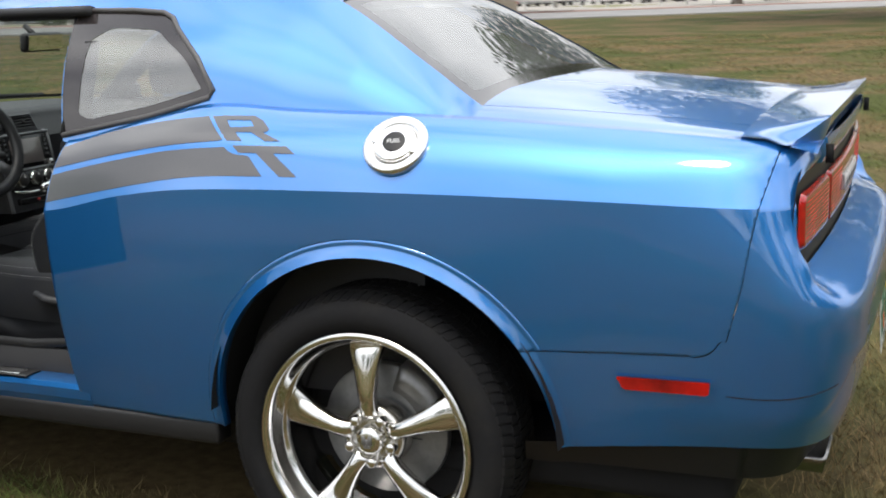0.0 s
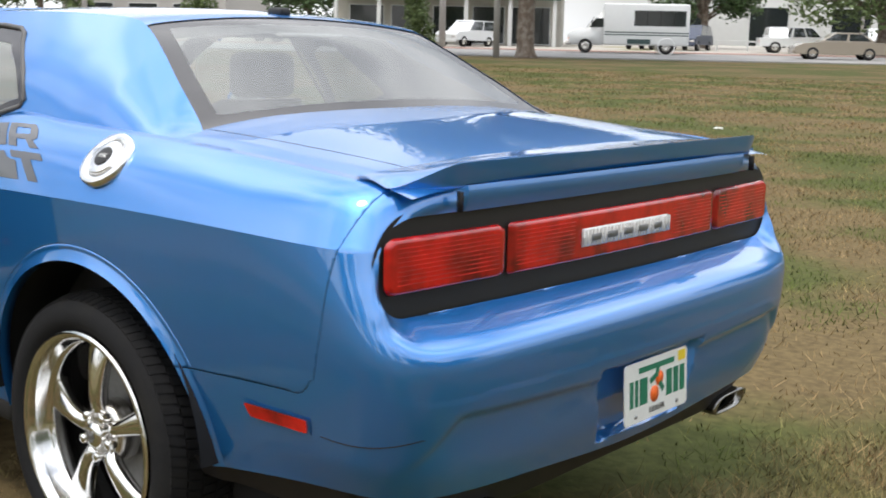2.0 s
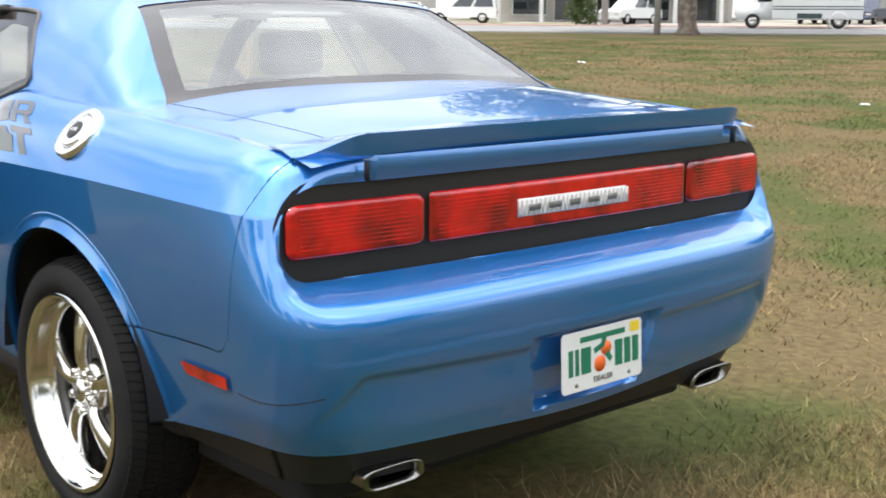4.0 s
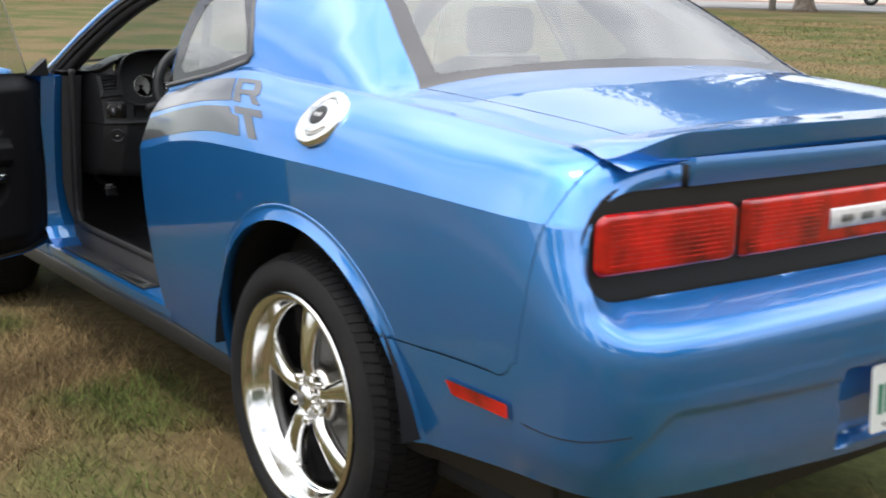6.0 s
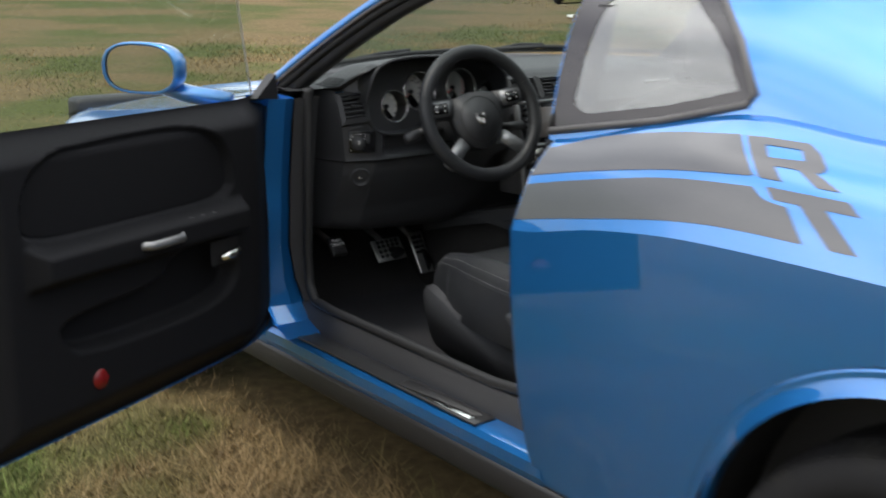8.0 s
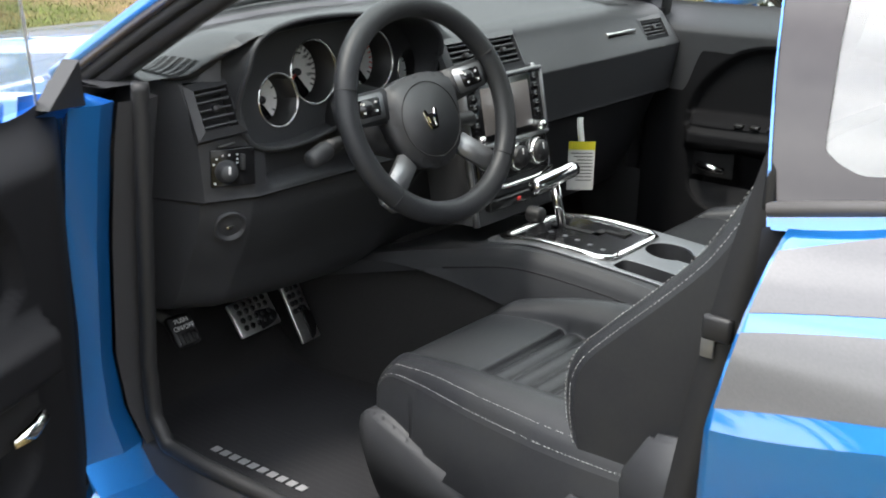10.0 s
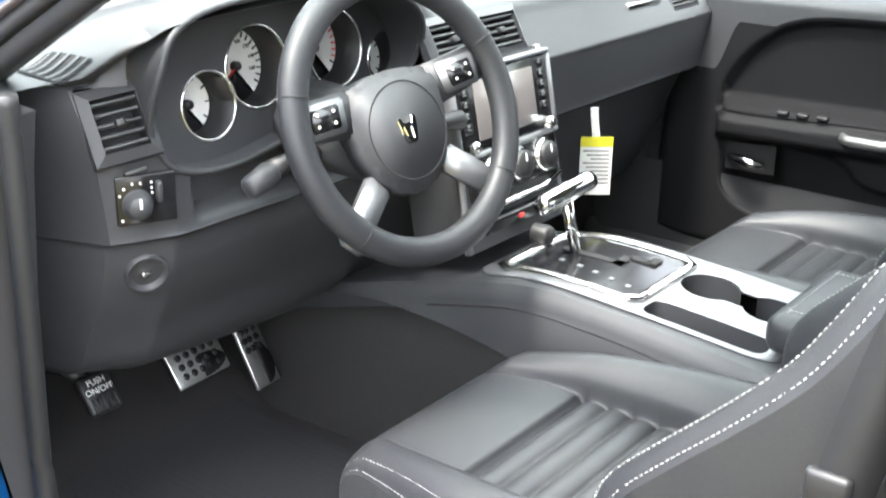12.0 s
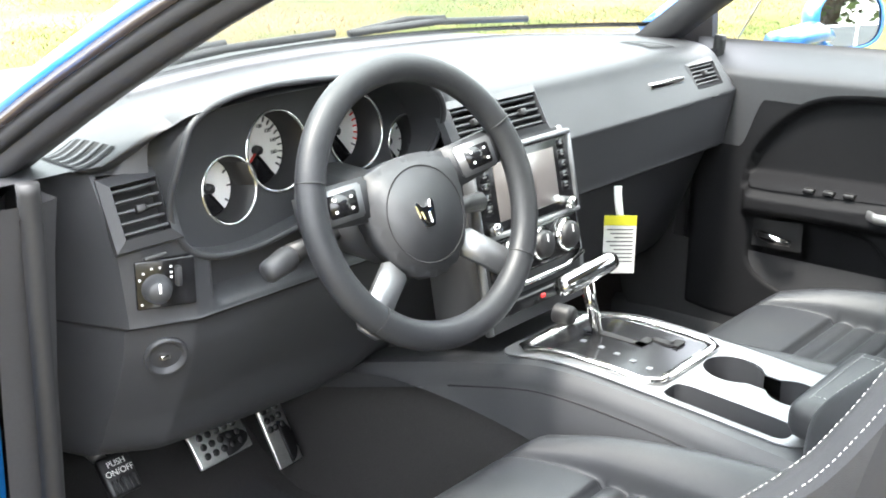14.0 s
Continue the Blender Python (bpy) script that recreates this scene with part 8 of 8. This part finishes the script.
def building(s0, s1, d0, d1, h, wall, roof, label, gable=False, eave=0.6, openings=(), awning=False):
    """A plain building: wall body with cut-in windows and doors, a roof slab or gable, an awning."""
    cx, cy = rp((s0 + s1) / 2, (d0 + d1) / 2)
    yaw = math.degrees(math.atan2(ROAD_A.y, ROAD_A.x))
    root = thing("building", label, "building", at=pose(cx, cy, ground_z(cx, cy), 0, 0, yaw))
    hw, hd = (s1 - s0) / 2, (d1 - d0) / 2
    part("wall", box_bm(-hw, hw, -hd, hd, -0.5, h, 0.03, 1), wall, root, smooth=False)
    if gable:
        part("roof", prism([(-hw - eave, h - 0.2), (-hw - eave, h), (0, h + hw * 0.42), (hw + eave, h), (hw + eave, h - 0.2)], -hd - eave, hd + eave, lambda a, b, c: (a, c, b)), roof, root, smooth=False)
        part("gable_wall", prism([(-hw, h - 0.05), (0, h + hw * 0.40), (hw, h - 0.05)], hd, hd + 0.62, lambda a, b, c: (a, c, b)), wall, root, smooth=False)
    else:
        part("roof", box_bm(-hw - eave, hw + eave, -hd - eave, hd + eave, h, h + 0.35, 0.05, 1), roof, root, smooth=False)
    if awning:
        part("awning", prism([(hd, h - 0.1), (hd + 2.4, h - 1.0), (hd + 2.4, h - 1.25), (hd, h - 0.5)], -hw, hw, lambda a, b, c: (c, a, b)), roof, root, "sloping green awning", smooth=False)
        for k in range(6):
            x = lerp(-hw + 0.4, hw - 0.4, k / 5)
            part("post", box_bm(x - 0.13, x + 0.13, hd + 2.0, hd + 2.26, -0.3, h - 1.0, 0.02, 1), WHITE_WALL, root, smooth=False)
    for x0, x1, z0, z1 in openings:
        w = part("window", box_bm(x0 - 0.08, x1 + 0.08, hd + 0.005, hd + 0.06, z0 - 0.08, z1 + 0.08, 0.01, 1), WHITE_WALL, root, smooth=False)
        part("pane", box_bm(x0, x1, hd + 0.045, hd + 0.07, z0, z1), DARK_GLASS, w, smooth=False)
    return root


shop = [(-7.2, -4.6, 0.1, 2.6), (-4.0, -1.8, 0.1, 2.6), (-1.2, 1.0, 0.3, 2.6), (1.6, 4.0, 0.1, 2.6), (4.6, 7.0, 0.5, 2.6)]
building(2.5, 18.5, 27, 38, 4.3, STUCCO, GREEN_ROOF, "pale shop building with a green awning and dark windows", openings=shop, awning=True)
building(30, 44, 38, 52, 4.8, GREY_WALL, GREY_ROOF, "grey gabled shop building beyond the lot", gable=True, openings=[(-5, -2.6, 0.2, 2.4), (-1.2, 1.2, 0.0, 2.4), (2.6, 5, 0.2, 2.4)])
building(-75, -6, 58, 80, 6.5, WHITE_WALL, GREY_ROOF, "long low white warehouse beyond the lot", eave=0.2, openings=[(-30 + 7.5 * k, -26.5 + 7.5 * k, 0.0, 3.6) for k in range(9)])
building(62, 96, 30, 44, 4.6, WHITE_WALL, GREY_ROOF, "long white building at the end of the road", eave=0.3, openings=[(-14 + 5.5 * k, -11.5 + 5.5 * k, 0.6, 2.6) for k in range(6)])
building(-130, -85, 40, 60, 6.0, STUCCO, GREY_ROOF, "distant pale building beyond the lot", eave=0.3, openings=[(-18 + 7.0 * k, -14.5 + 7.0 * k, 0.4, 3.0) for k in range(6)])
# post-and-rail fence in the lot
fence = thing("fence", "low white rail fence along the lot", "fence", at=on_ground(-22, 24))
for k in range(15):
    part("fence_post", box_bm(-14 + 2.0 * k - 0.05, -14 + 2.0 * k + 0.05, -0.05, 0.05, -0.2, 0.75, 0.01, 1), WHITE_WALL, fence, smooth=False)
part("fence_rail", box_bm(-14, 14, -0.03, 0.03, 0.60, 0.70, 0.01, 1), WHITE_WALL, fence, smooth=False)


# ---- grass ----
BLADE = material("grass_blade", (0.235, 0.165, 0.080), rough=0.8, island=0.75, second=(0.095, 0.120, 0.032), second_scale=0.9, second_at=(0.46, 0.56), spec=0.2)


def grass(count, seed, hmin, hmax, xs, ys, width):
    """Short mown blades over a stretch of ground, thin on bare patches."""
    rng = random.Random(seed)
    vs, fs = [], []
    for _ in range(count):
        x, y = rng.uniform(*xs), rng.uniform(*ys)
        bare = noise.noise(Vector((x * 0.9, y * 0.9, seed * 0.0)))
        if bare > 0.22 and rng.random() < 0.7:
            continue
        if rng.random() > min(x - xs[0], xs[1] - x, ys[1] - y, (y - ys[0]) * (3 if ys[0] > 0 else 1)) / 1.4:
            continue
        z = ground_z(x, y)
        h = rng.uniform(hmin, hmax) * (0.75 + 0.6 * max(0.0, -bare))
        w = width
        t = rng.uniform(0, 2 * math.pi)
        c, s = math.cos(t) * w, math.sin(t) * w
        lx, ly = rng.gauss(0, 0.85) * h, rng.gauss(0, 0.85) * h
        k = len(vs)
        vs += [(x - c, y - s, z - 0.005), (x + c, y + s, z - 0.005), (x + lx, y + ly, z + h)]
        fs.append((k, k + 1, k + 2))
    me = bpy.data.meshes.new("grass")
    me.from_pydata(vs, [], fs)
    me.materials.append(BLADE)
    return tagged(new("grass", me), "short dry mown grass, straw brown and green", "grass", kind="stuff")


grass(260000, 4, 0.020, 0.075, (-3.0, 3.4), (0.55, 3.6), 0.0021)
grass(230000, 5, 0.020, 0.075, (-4.6, -0.6), (-3.6, 2.0), 0.0022)
grass(150000, 6, 0.016, 0.055, (-3.0, 14.0), (-14.0, -0.8), 0.0045)
grass(110000, 8, 0.018, 0.060, (-4.0, 30.0), (-34.0, -13.0), 0.0090)
grass(40000, 7, 0.012, 0.036, (3.0, 16.0), (-1.0, 7.0), 0.0045)
PAPER = material("white_litter", (0.75, 0.75, 0.74), rough=0.8, grain=0.05)
for x_, y_, s_ in ((14.0, -12.0, 0.09), (8.5, -10.5, 0.05), (17.0, -20.0, 0.08), (6.0, -14.0, 0.06)):
    b = bmesh.new()
    bmesh.ops.create_grid(b, x_segments=4, y_segments=3, size=s_)
    rr = random.Random(int(x_ * 10))
    for v in b.verts:
        v.co.z = rr.uniform(0.0, s_ * 0.7)
    lt = thicken(obj("litter", b, PAPER, smooth=False), 0.002)
    lt.matrix_world = pose(x_, y_, ground_z(x_, y_) + 0.02, 0, 0, 30 * x_)
    tagged(lt, "scrap of crumpled white paper on grass", "litter", group="paper scraps")
